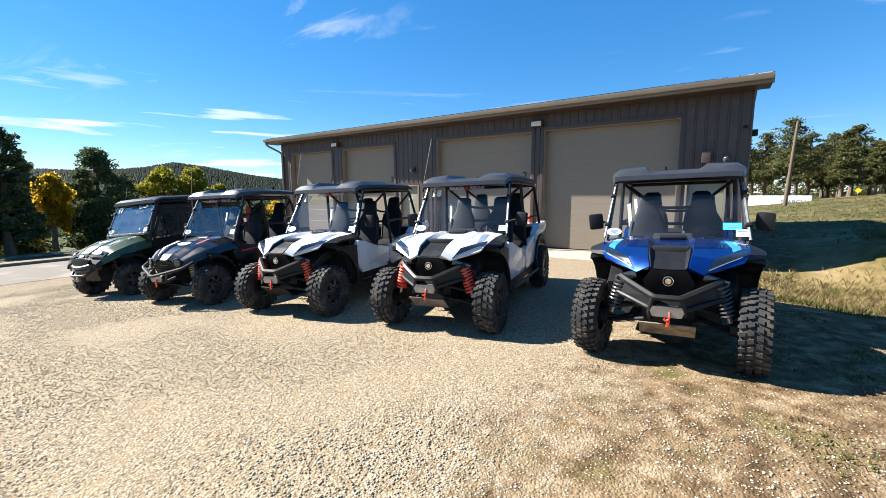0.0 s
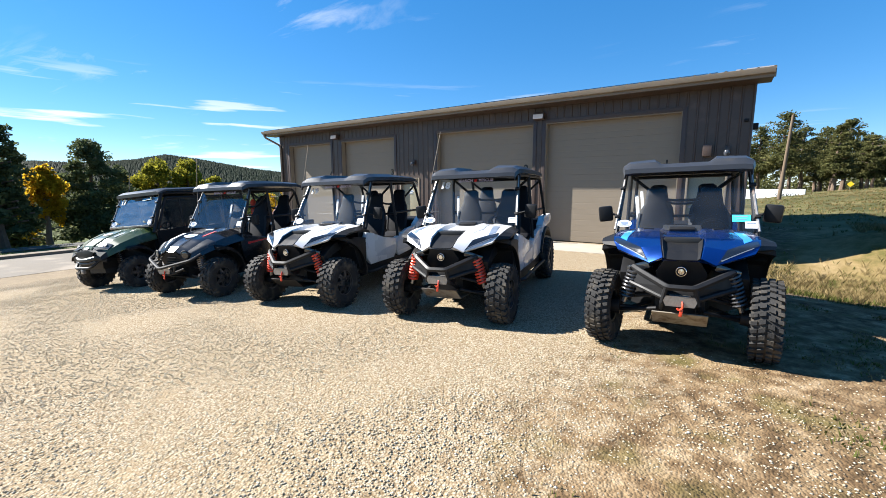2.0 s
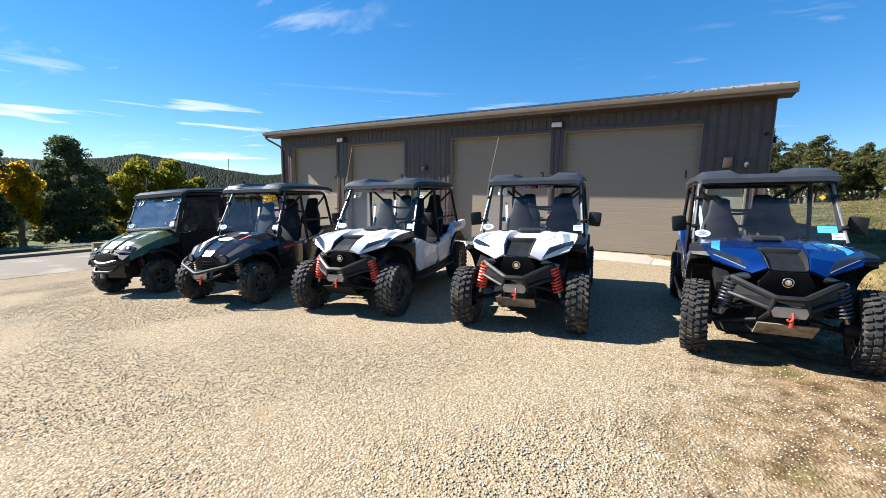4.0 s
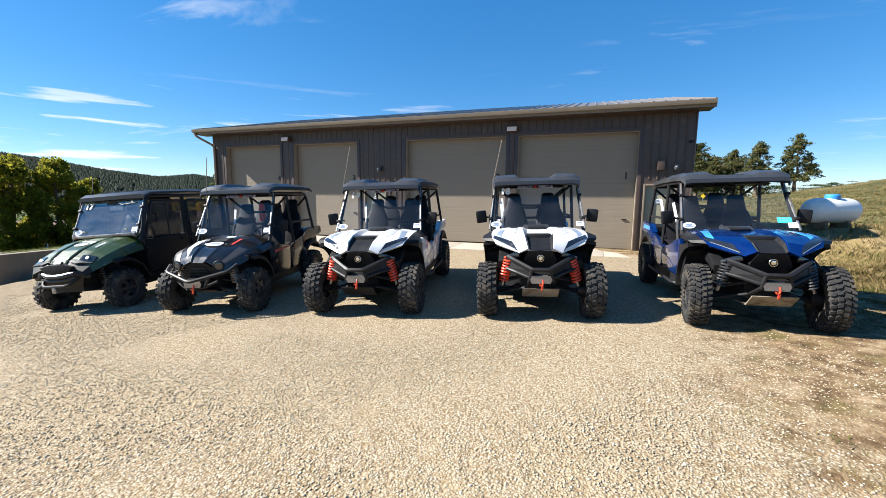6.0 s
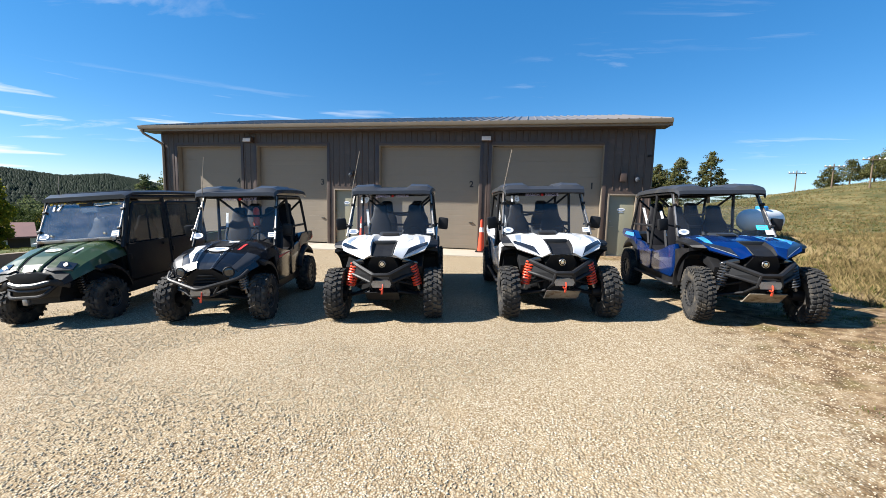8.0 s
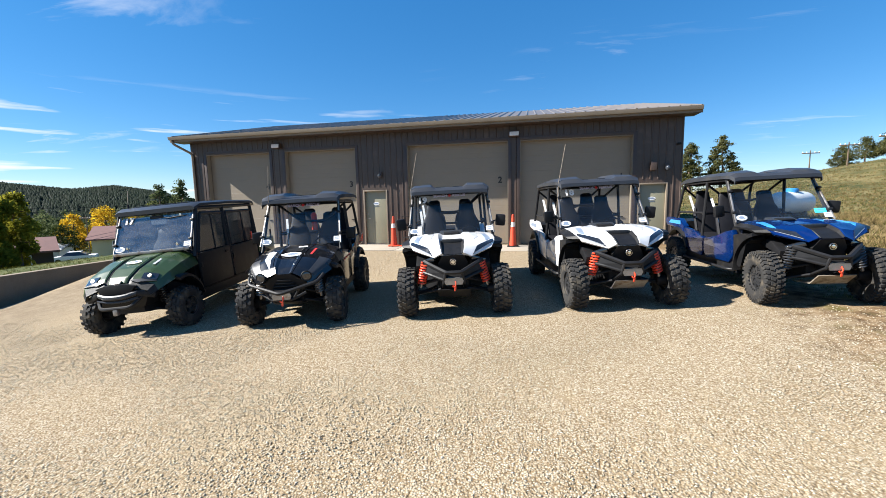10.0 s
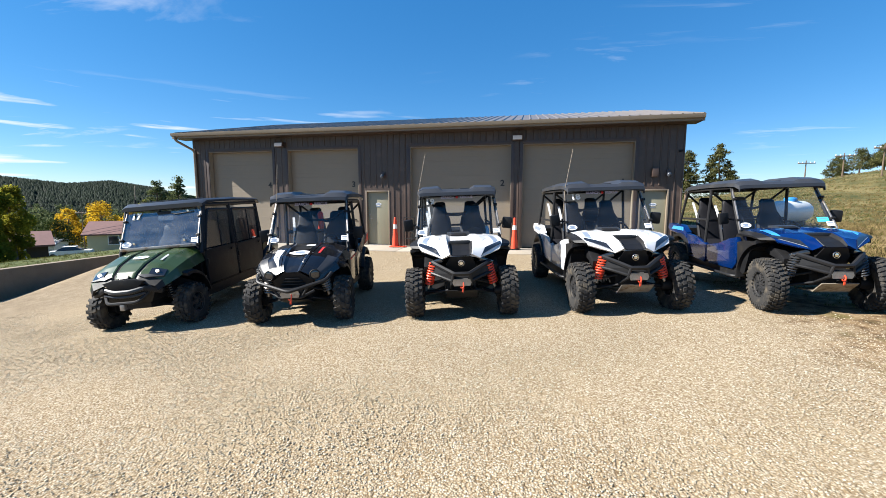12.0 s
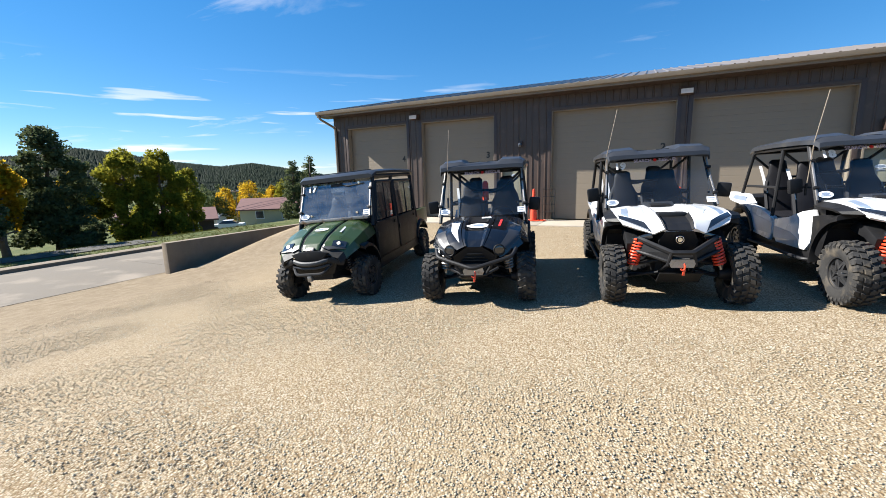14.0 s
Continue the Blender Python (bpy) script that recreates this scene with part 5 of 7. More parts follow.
def rim_mesh(rim, w, spokes, lock):
    """Outer face towards +x."""
    bm = bmesh.new()
    lathe(bm, [(rim * 0.96, w * 0.43), (rim * 1.03, w * 0.44), (rim * 1.03, w * 0.40), (rim * 0.9, w * 0.34), (rim * 0.86, 0.0), (rim * 0.86, -w * 0.35), (rim * 1.0, -w * 0.4)], 36, Matrix(), False)
    lathe(bm, [(rim * 0.86, -0.03), (rim * 0.3, -0.01), (0, -0.01)], 30, Matrix(), False)
    lathe(bm, [(rim * 0.32, 0.03), (rim * 0.30, w * 0.30), (rim * 0.2, w * 0.36), (0, w * 0.37)], 18)
    for k in range(spokes):
        a = 2 * math.pi * k / spokes
        for s in (-1, 1):
            m = pose(0, 0, 0, math.degrees(a)) @ pose(w * 0.30, s * rim * 0.10, rim * 0.60, s * 9, -8, 0)
            vs = [m @ Vector((x, y, z)) for x in (-0.02, 0.02) for y, z in ((-0.016, -rim * 0.36), (0.016, -rim * 0.36), (0.012, rim * 0.36), (-0.012, rim * 0.36))]
            vv = [bm.verts.new(v) for v in vs]
            for q in ((0, 1, 2, 3), (4, 5, 6, 7), (0, 1, 5, 4), (1, 2, 6, 5), (2, 3, 7, 6), (3, 0, 4, 7)):
                bm.faces.new([vv[i] for i in q])
    if lock:
        for k in range(20):
            a = 2 * math.pi * k / 20
            lathe(bm, [(0.011, 0), (0.011, 0.02), (0, 0.022)], 6, Matrix.Translation((w * 0.43, rim * 0.99 * math.cos(a), rim * 0.99 * math.sin(a))))
    me = bpy.data.meshes.new("rim")
    bmesh.ops.recalc_face_normals(bm, faces=bm.faces)
    bm.to_mesh(me)
    bm.free()
    for p in me.polygons:
        p.use_smooth = True
    me.set_sharp_from_angle(angle=radians(30))
    me.materials.append(M_RIM)
    return me


TYRES = {"big": (tyre_mesh(0.385, 0.25, 0.185, 26), rim_mesh(0.185, 0.25, 7, False)), "lock": (tyre_mesh(0.40, 0.23, 0.19, 34), rim_mesh(0.19, 0.23, 8, True)),
         "mid": (tyre_mesh(0.35, 0.23, 0.17, 20), rim_mesh(0.17, 0.23, 7, False)), "small": (tyre_mesh(0.325, 0.23, 0.155, 20), rim_mesh(0.155, 0.23, 6, False))}


class Skin:
    """A body panel surface: half profiles (x, z, setback) at stations along the vehicle; u runs across, v along."""
    def __init__(self, stations):
        self.st = stations

    def at(self, u, v, s=1, lift=0.0):
        j = min(int(v), len(self.st) - 2)
        t = v - j
        (ya, pa), (yb, pb) = self.st[j], self.st[j + 1]
        i = min(int(u), len(pa) - 2)
        k = u - i
        def on(p):
            return p[i][0] * (1 - k) + p[i + 1][0] * k, p[i][1] * (1 - k) + p[i + 1][1] * k
        def back(p):
            a, b = (q[2] if len(q) > 2 else 0.0 for q in (p[i], p[i + 1]))
            return a * (1 - k) + b * k
        (xa, za), (xb, zb) = on(pa), on(pb)
        ya, yb = ya + back(pa), yb + back(pb)
        return Vector((s * (xa * (1 - t) + xb * t), ya * (1 - t) + yb * t, za * (1 - t) + zb * t + lift))

    def normal(self, u, v, s):
        e = 0.02
        a = self.at(min(u + e, len(self.st[0][1]) - 1.001), v, s) - self.at(max(u - e, 0), v, s)
        b = self.at(u, min(v + e, len(self.st) - 1.001), s) - self.at(u, max(v - e, 0), s)
        n = a.cross(b).normalized()
        return n if n.z > 0 or (abs(n.z) < 0.05 and n.x * s > 0) else -n

    def strip(self, bm, u0, u1, v0, v1, s, thick=0.03, nu=3, nv=8, lift=0.0):
        us, vs = [u0 + (u1 - u0) * i / nu for i in range(nu + 1)], [v0 + (v1 - v0) * i / nv for i in range(nv + 1)]
        us = sorted({*us, *[float(k) for k in range(int(u0) + 1, int(math.ceil(u1)))]})
        vs = sorted({*vs, *[float(k) for k in range(int(v0) + 1, int(math.ceil(v1)))]})
        loops = []
        for v in vs:
            top = [self.at(u, v, s) + self.normal(u, v, s) * lift for u in us]
            low = [self.at(u, v, s) + self.normal(u, v, s) * (lift - thick) for u in us]
            loops.append(top + low[::-1])
        return loft(bm, loops)

    def patch(self, bm, quad, s, lift=0.006, n=5):
        """A raised four-cornered piece; quad: (u, v) corners in order."""
        a, b, c, d = [Vector((*q, 0)) for q in quad]
        loops = []
        for i in range(n + 1):
            p, q = a.lerp(d, i / n), b.lerp(c, i / n)
            row = [p.lerp(q, j / n) for j in range(n + 1)]
            loops.append([self.at(r.x, r.y, s) + self.normal(r.x, r.y, s) * lift for r in row] + [self.at(r.x, r.y, s) - self.normal(r.x, r.y, s) * 0.004 for r in row[::-1]])
        return loft(bm, loops)


def both(fn):
    for s in (-1, 1):
        fn(s)


def wheels(u, kind, T, WB, R, steer=0.0, y0=0.0):
    (ty, tread), ri = TYRES[kind]
    for y in (y0, WB + y0):
        for s in (-1, 1):
            t = share("tyre", ty, u, pose(s * T, y, R, 0, 0, (0 if s > 0 else 180) + (steer if y == y0 else 0)) @ pose(0, 0, 0, random.uniform(0, 90)))
            share("rim", ri, t, Matrix())
            tagged(share("tread", tread, t, Matrix()), "knobbly dusty tread lugs", kind="stuff")


def suspension(u, T, WB, R, spring, shock_top, y0=0.0):
    for y, ys in ((y0, -0.14), (WB + y0, 0.08)):
        for s in (-1, 1):
            for dz, dy in ((0.02, 0.18), (0.02, -0.18), (0.16, 0.14), (0.16, -0.14)):
                part("control_arm", tube(bmesh.new(), [(s * 0.2, y + dy, R + dz + 0.04), (s * (T - 0.16), y, R + dz - 0.06)], 0.018), M_TUBE, u)
            part("hub", lathe(bmesh.new(), [(0, -0.1), (0.07, -0.1), (0.09, 0.05), (0, 0.06)], 14, pose(s * (T - 0.1), y, R)), M_TUBE, u)
            a, b = Vector((s * 0.40, y + ys, shock_top)), Vector((s * (T - 0.20), y + ys * 0.8, R + 0.08))
            sh = part("shock_absorber", tube(bmesh.new(), [a, b], 0.024), M_STEEL, u)
            part("spring", coil(bmesh.new(), a.lerp(b, 0.08), a.lerp(b, 0.86), 0.062, 0.0135, 8.5), spring, sh, "painted coil spring")
        part("axle", tube(bmesh.new(), [(-T + 0.1, y, R), (T - 0.1, y, R)], 0.02), M_TUBE, u)


def seat(u, x, y, z, accent=None, back=0.98):
    b = bmesh.new()
    box(b, (x, y, z), (0.45, 0.50, 0.16), (6, 0, 0), 0.05)
    base = part("seat", b, M_SEAT, u)
    loops = []
    for t, w, d in ((0, 0.38, 0.10), (0.15, 0.45, 0.13), (0.45, 0.46, 0.13), (0.60, 0.41, 0.12), (0.72, 0.29, 0.10), (0.84, 0.25, 0.10), (0.92, 0.24, 0.10), (0.955, 0.15, 0.06)):
        cy, cz = y + 0.24 + t * 0.24, z + 0.02 + t * back
        loops.append([(x - w / 2, cy - d * 0.3, cz), (x - w * 0.36, cy - d * 0.55, cz), (x, cy - d * 0.42, cz), (x + w * 0.36, cy - d * 0.55, cz), (x + w / 2, cy - d * 0.3, cz), (x + w * 0.42, cy + d * 0.5, cz), (x - w * 0.42, cy + d * 0.5, cz)])
    part("backrest", loft(bmesh.new(), loops), M_SEAT, u, sharp=60)
    if accent:
        for s in (-1, 1):
            b = bmesh.new()
            loft(b, [[(x + s * (w - 0.03), y + 0.165 + t * 0.24, z + 0.02 + t * back), (x + s * w, y + 0.185 + t * 0.24, z + 0.02 + t * back), (x + s * (w - 0.02), y + 0.22 + t * 0.24, z + 0.02 + t * back)] for t, w in ((0.12, 0.225), (0.45, 0.235), (0.60, 0.21))])
            part("bolster", b, accent, u, "grey side bolster")


def seat_belt(u, x, y, z):
    b = bmesh.new()
    loft(b, [[(x + dx - 0.022, y + dy, zz), (x + dx + 0.022, y + dy, zz), (x + dx + 0.022, y + dy + 0.006, zz), (x + dx - 0.022, y + dy + 0.006, zz)] for dx, dy, zz in ((0.0, 0.36, z + 0.86), (0.03, 0.26, z + 0.62), (0.06, 0.19, z + 0.4))])
    part("seat_belt", b, M_STICKER, u, "pale grab strap")


def steering(u, x, y, z):
    b = bmesh.new()
    m = pose(x, y, z, 62, 0, 0)
    tube(b, [m @ Vector((0.18 * math.cos(a * math.pi / 12), 0.18 * math.sin(a * math.pi / 12), 0)) for a in range(25)], 0.016, 8)
    for a in (0.5, 2.64, 4.71):
        tube(b, [m @ Vector((0, 0, -0.02)), m @ Vector((0.17 * math.cos(a), 0.17 * math.sin(a), 0))], 0.012, 6)
    tube(b, [m @ Vector((0, 0, 0)), m @ Vector((0, 0.0, -0.3))], 0.03, 8)
    part("steering_wheel", b, M_BLACK, u)


def winch(u, y, z):
    w = part("winch", box(bmesh.new(), (0, y + 0.06, z), (0.34, 0.14, 0.13), bevel=0.02), M_BLACK, u)
    part("drum", lathe(bmesh.new(), [(0, -0.09), (0.05, -0.09), (0.05, 0.09), (0, 0.09)], 16, pose(0, y - 0.02, z)), M_STEEL, w)
    part("fairlead", prism(bmesh.new(), [(-0.12, z - 0.05), (0.12, z - 0.05), (0.14, z), (0.12, z + 0.05), (-0.12, z + 0.05), (-0.14, z)], "y", y - 0.085, y - 0.07), M_STEEL, w)
    b = bmesh.new()
    tube(b, [(0.02, y - 0.08, z), (0.025, y - 0.10, z - 0.03), (0.02, y - 0.10, z - 0.065), (-0.008, y - 0.10, z - 0.08), (-0.02, y - 0.10, z - 0.06)], 0.010, 7, 0.012)
    box(b, (0.012, y - 0.10, z - 0.105), (0.028, 0.01, 0.07), (0, 8, 0), 0.003)
    part("hook", b, M_RED, w, "red winch hook and strap")


def mirror(u, s, x, y, z):
    b = bmesh.new()
    box(b, (s * x, y, z), (0.17, 0.07, 0.20), (0, s * 6, s * -12), 0.03)
    m = part("mirror", b, M_BLACK, u, "black side mirror")
    part("mirror_arm", tube(bmesh.new(), [(s * (x - 0.05), y + 0.02, z), (s * (x - 0.19), y + 0.03, z - 0.03)], 0.014), M_TUBE, m)
    part("mirror_glass", box(bmesh.new(), (s * x, y + 0.037, z), (0.14, 0.006, 0.17), (0, s * 6, s * -12)), M_CHROME, m)


def windscreen(u, base, top, number, banner=True, cyan=False, glass=None):
    """base and top: (half width, y, z) of the sheet's lower and upper edge."""
    a, b = Vector(base), Vector(top)
    d = Vector((0, b.y - a.y, b.z - a.z)).normalized()
    n = Vector((0, -d.z, d.y))
    bm = bmesh.new()
    loft(bm, [[(-a.x, a.y, a.z), (a.x, a.y, a.z), (b.x, b.y, b.z), (-b.x, b.y, b.z)], [(-a.x, a.y + 0.005, a.z), (a.x, a.y + 0.005, a.z), (b.x, b.y + 0.005, b.z), (-b.x, b.y + 0.005, b.z)]])
    g = part("windscreen", bm, glass or G_CLEAR, u, "clear dusty windscreen")
    g.visible_shadow = False
    tilt = math.degrees(math.atan2(d.z, d.y))
    L = (Vector((0, b.y, b.z)) - Vector((0, a.y, a.z))).length
    def sp(x, t, lift=0.004):
        p = Vector((x, a.y, a.z)) + d * (L * t) + n * lift
        return pose(*p, tilt, 0, 0)
    for s in (-1, 1):
        part("windscreen_frame", tube(bmesh.new(), [(s * a.x, a.y, a.z), (s * b.x, b.y, b.z)], 0.014, 6), M_STEEL if s else M_TUBE, g)
        for t in (0.22, 0.72):
            bb = bmesh.new()
            box(bb, tuple(Vector((s * (a.x * (1 - t) + b.x * t), a.y, a.z)) + d * (L * t) + n * 0.012), (0.06, 0.035, 0.045), (tilt, 0, 0), 0.008)
            part("clamp", bb, M_BLACK, g)
    if banner:
        words("banner", "SEARCH", 0.066, M_PURPLE, g, sp(-0.165, 0.93), "pale lettering", 0.001)
        words("banner", "RESCUE", 0.066, M_PURPLE, g, sp(0.165, 0.93), "pale lettering", 0.001)
        bb = bmesh.new()
        lathe(bb, [(0.024, 0), (0.024, 0.003), (0, 0.003)], 18, sp(0.0, 0.93) @ pose(0, 0, 0, 0, -90, 0))
        part("banner_badge", bb, M_REDINK, g, "small red round badge")
    def sticker(name, x, t, w, h, m, label, print_=None):
        bb = bmesh.new()
        box(bb, (0, 0, 0), (w, h, 0.002))
        bb.transform(sp(x, t, 0.003))
        st = part(name, bb, m, g, label)
        if print_ == "bars":
            bb = bmesh.new()
            box(bb, (0, 0.02, 0.002), (w * 0.7, h * 0.14, 0.002))
            box(bb, (0, -0.012, 0.002), (w * 0.55, h * 0.10, 0.002))
            bb.transform(sp(x, t, 0.0035))
            part("print", bb, M_GREYBLUE, st)
        return st
    if number:
        for k, ch in enumerate(number):
            words("unit_number", ch, 0.15, M_STICKER, g, sp(-b.x + 0.13 + 0.085 * k, 0.83, 0.012), "white unit number figure", 0.008)
    bb = bmesh.new()
    prism(bb, [(0.085 * math.cos(k * math.pi / 12), 0.05 * math.sin(k * math.pi / 12)) for k in range(24)], "z", 0.001, 0.003)
    bb.transform(sp(-a.x * 0.86, 0.10, 0.002))
    st = part("badge_sticker", bb, M_STICKER, g, "white oval badge sticker")
    bb = bmesh.new()
    prism(bb, [(0.045 * math.cos(k * math.pi / 12), 0.01 + 0.02 * math.sin(k * math.pi / 12)) for k in range(24)], "z", 0.001, 0.003)
    box(bb, (0, -0.02, 0.002), (0.11, 0.014, 0.002))
    bb.transform(sp(-a.x * 0.86, 0.10, 0.0045))
    part("print", bb, M_GREYBLUE, st)
    sticker("label_sticker", a.x * 0.90, 0.10, 0.11, 0.085, M_STICKER, "white paper label", "bars")
    if cyan:
        sticker("permit_sticker", a.x * 0.78, 0.20, 0.17, 0.085, M_CYAN, "cyan permit sticker", "bars")
    return g


def cage(u, P, r=0.026):
    """Tubes of the roll cage: P holds the y and z of its corners."""
    for s in (-1, 1):
        X, Xt = s * P["x"], s * P["xt"]
        part("front_pillar", tube(bmesh.new(), [(X, P["ya"], P["za"]), (Xt, P["yb"], P["zt"])], r), M_TUBE, u)
        part("roof_rail", tube(bmesh.new(), [(Xt, P["yb"], P["zt"]), (Xt, P["yd"] - 0.1, P["zt"]), (Xt, P["yd"], P["zt"] - 0.08), (X, P["ye"], P["ze"])], r, 8, 0.12), M_TUBE, u)
        part("middle_pillar", tube(bmesh.new(), [(X, P["yc"] + 0.06, P["zc"]), (Xt, P["yc"] - 0.02, P["zt"])], r), M_TUBE, u)
        part("shoulder_bar", tube(bmesh.new(), [(X * 0.97, P["yc"] + 0.05, 1.32), (X * 0.95, P["ye"] - 0.1, 1.32)], r * 0.8), M_TUBE, u)
    for y, z in ((P["yb"], P["zt"]), (P["yc"], P["zt"]), (P["yd"] - 0.06, P["zt"] - 0.02)):
        part("cross_bar", tube(bmesh.new(), [(-P["xt"], y, z), (P["xt"], y, z)], r), M_TUBE, u)
    part("shoulder_bar", tube(bmesh.new(), [(-P["x"], P["yc"] + 0.05, 1.30), (P["x"], P["yc"] + 0.05, 1.30)], r * 0.8), M_TUBE, u)
    zt = P["zt"]
    part("rear_brace", tube(bmesh.new(), [(-P["xt"], P["yc"] + 0.04, zt - 0.03), (-0.24, P["yc"] + 0.06, 1.52), (0.24, P["yc"] + 0.06, 1.52), (P["xt"], P["yc"] + 0.04, zt - 0.03)], r * 0.8, 8, 0.14), M_TUBE, u)
    part("rear_brace", tube(bmesh.new(), [(-P["xt"], P["yd"], zt - 0.06), (-0.2, P["yd"] + 0.1, 1.45), (0.2, P["yd"] + 0.1, 1.45), (P["xt"], P["yd"], zt - 0.06)], r * 0.8, 8, 0.14), M_TUBE, u)


def roof_shell(u, front, back, half, z, pods=0.055, m=None):
    prof = lambda dz, dx, pd: [(0, z + dz), (0.26 + dx, z + dz), (0.33 + dx, z + dz + pd), (half - 0.09 + dx, z + dz + pd * 0.75), (half - 0.01 + dx, z + dz - 0.01), (half + dx, z + dz - 0.07)]
    mid = (front + back) / 2
    sk = Skin([(front - 0.01, prof(-0.115, -0.05, 0.0)), (front, prof(-0.06, -0.045, 0.0)), (front + 0.09, prof(-0.012, -0.02, pods * 0.5)), (front + 0.28, prof(0.0, 0, pods)), (mid - 0.1, prof(0.008, 0, pods * 0.9)), (mid + 0.05, prof(0.008, 0, pods * 0.62)), (mid + 0.25, prof(0.008, 0, pods * 0.55)), (back - 0.2, prof(-0.01, 0, pods * 0.5)), (back, prof(-0.05, -0.04, 0.0))])
    b = bmesh.new()
    for s in (-1, 1):
        sk.strip(b, 0, 5, 0, 7.999, s, 0.028, 10, 24)
    shell = part("roof", b, m or M_ROOFPL, u, "black moulded plastic roof", sharp=22)
    b = bmesh.new()
    for s in (-1, 1):
        sk.patch(b, ((0.25, 3.2), (0.92, 3.2), (0.92, 3.9), (0.25, 3.9)), s, 0.012)
        sk.patch(b, ((0.2, 5.3), (0.9, 5.3), (0.9, 6.8), (0.2, 6.8)), s, 0.012)
    part("roof_panel", b, M_ROOFPL, shell, sharp=22)
    return shell


def emblem(u, y, z, r=0.047):
    e = part("emblem", lathe(bmesh.new(), [(r, 0), (r, 0.012), (r * 0.86, 0.014), (0, 0.014)], 28, pose(0, y, z, 0, 0, -90)), M_BLACK, u)
    b = bmesh.new()
    tube(b, [(r * 0.92 * math.cos(k * math.pi / 14), y - 0.016, z + r * 0.92 * math.sin(k * math.pi / 14)) for k in range(29)], r * 0.09, 6)
    lathe(b, [(r * 0.62, 0), (r * 0.58, 0.010), (0, 0.012)], 12, pose(0, y - 0.012, z, 0, 0, -90))
    part("emblem_ring", b, M_CHROME, e, "polished metal round emblem")


def fender(u, s, R, yc, zc, rad, x0, x1, a0, a1, m=None, drop=0.05):
    """An arched flare over a wheel."""
    loops = []
    for k in range(15):
        a = radians(a0 + (a1 - a0) * k / 14)
        c, q = math.cos(a), math.sin(a)
        loops.append([(s * x0, yc - rad * c, zc + rad * q + 0.02), (s * (x0 + x1) / 2, yc - rad * c * 1.02, zc + rad * q * 1.02 + 0.02), (s * x1, yc - rad * c * 1.01, zc + rad * q - drop * 0.4), (s * (x1 + 0.004), yc - rad * c * 0.97, zc + rad * q * 0.96 - drop), (s * (x1 - 0.02), yc - rad * c * 0.95, zc + rad * q * 0.95 - drop * 0.6), (s * x0, yc - rad * c * 0.95, zc + rad * q * 0.95)])
    part("fender_flare", loft(bmesh.new(), loops), m or M_BLACK, u, "black plastic wheel-arch flare", sharp=50)
    # liner inside the arch
    b = bmesh.new()
    loft(b, [[(s * 0.40, yc - rad * 0.95 * math.cos(radians(a)), zc + rad * 0.95 * math.sin(radians(a))), (s * (x0 + 0.02), yc - rad * 0.95 * math.cos(radians(a)), zc + rad * 0.95 * math.sin(radians(a))), (s * (x0 + 0.02), yc - rad * 0.92 * math.cos(radians(a)), zc + rad * 0.92 * math.sin(radians(a))), (s * 0.40, yc - rad * 0.92 * math.cos(radians(a)), zc + rad * 0.92 * math.sin(radians(a)))] for a in range(int(a0), int(a1) + 1, 12)])
    part("wheel_liner", b, M_BLACK, u)


def on_ground(x, y, rz, T, y0, WB):
    """The pose of a vehicle that stands with its wheels on the sloping yard."""
    c, s = math.cos(radians(rz)), math.sin(radians(rz))
    h = {(i, j): ground_z(x + i * T * c - j * s, y + i * T * s + j * c) for i in (-1, 1) for j in (y0, y0 + WB)}
    left, right = (h[-1, y0] + h[-1, y0 + WB]) / 2, (h[1, y0] + h[1, y0 + WB]) / 2
    front, back = (h[-1, y0] + h[1, y0]) / 2, (h[-1, y0 + WB] + h[1, y0 + WB]) / 2
    rx, ry = math.degrees(math.atan2(back - front, WB)), -math.degrees(math.atan2(right - left, 2 * T))
    return pose(x, y, front - (back - front) / WB * y0 - 0.008, rx, ry, rz)



def antenna(u, x, y, z, h, lean):
    a = part("antenna", tube(bmesh.new(), [(x, y, z), (x + lean * 0.3, y + 0.02, z + h * 0.5), (x + lean, y + 0.06, z + h)], 0.006, 6), M_FASCIA, u, "thin whip antenna")
    part("antenna_base", tube(bmesh.new(), [(x, y, z - 0.06), (x, y, z + 0.10)], 0.016, 8), M_BLACK, a)


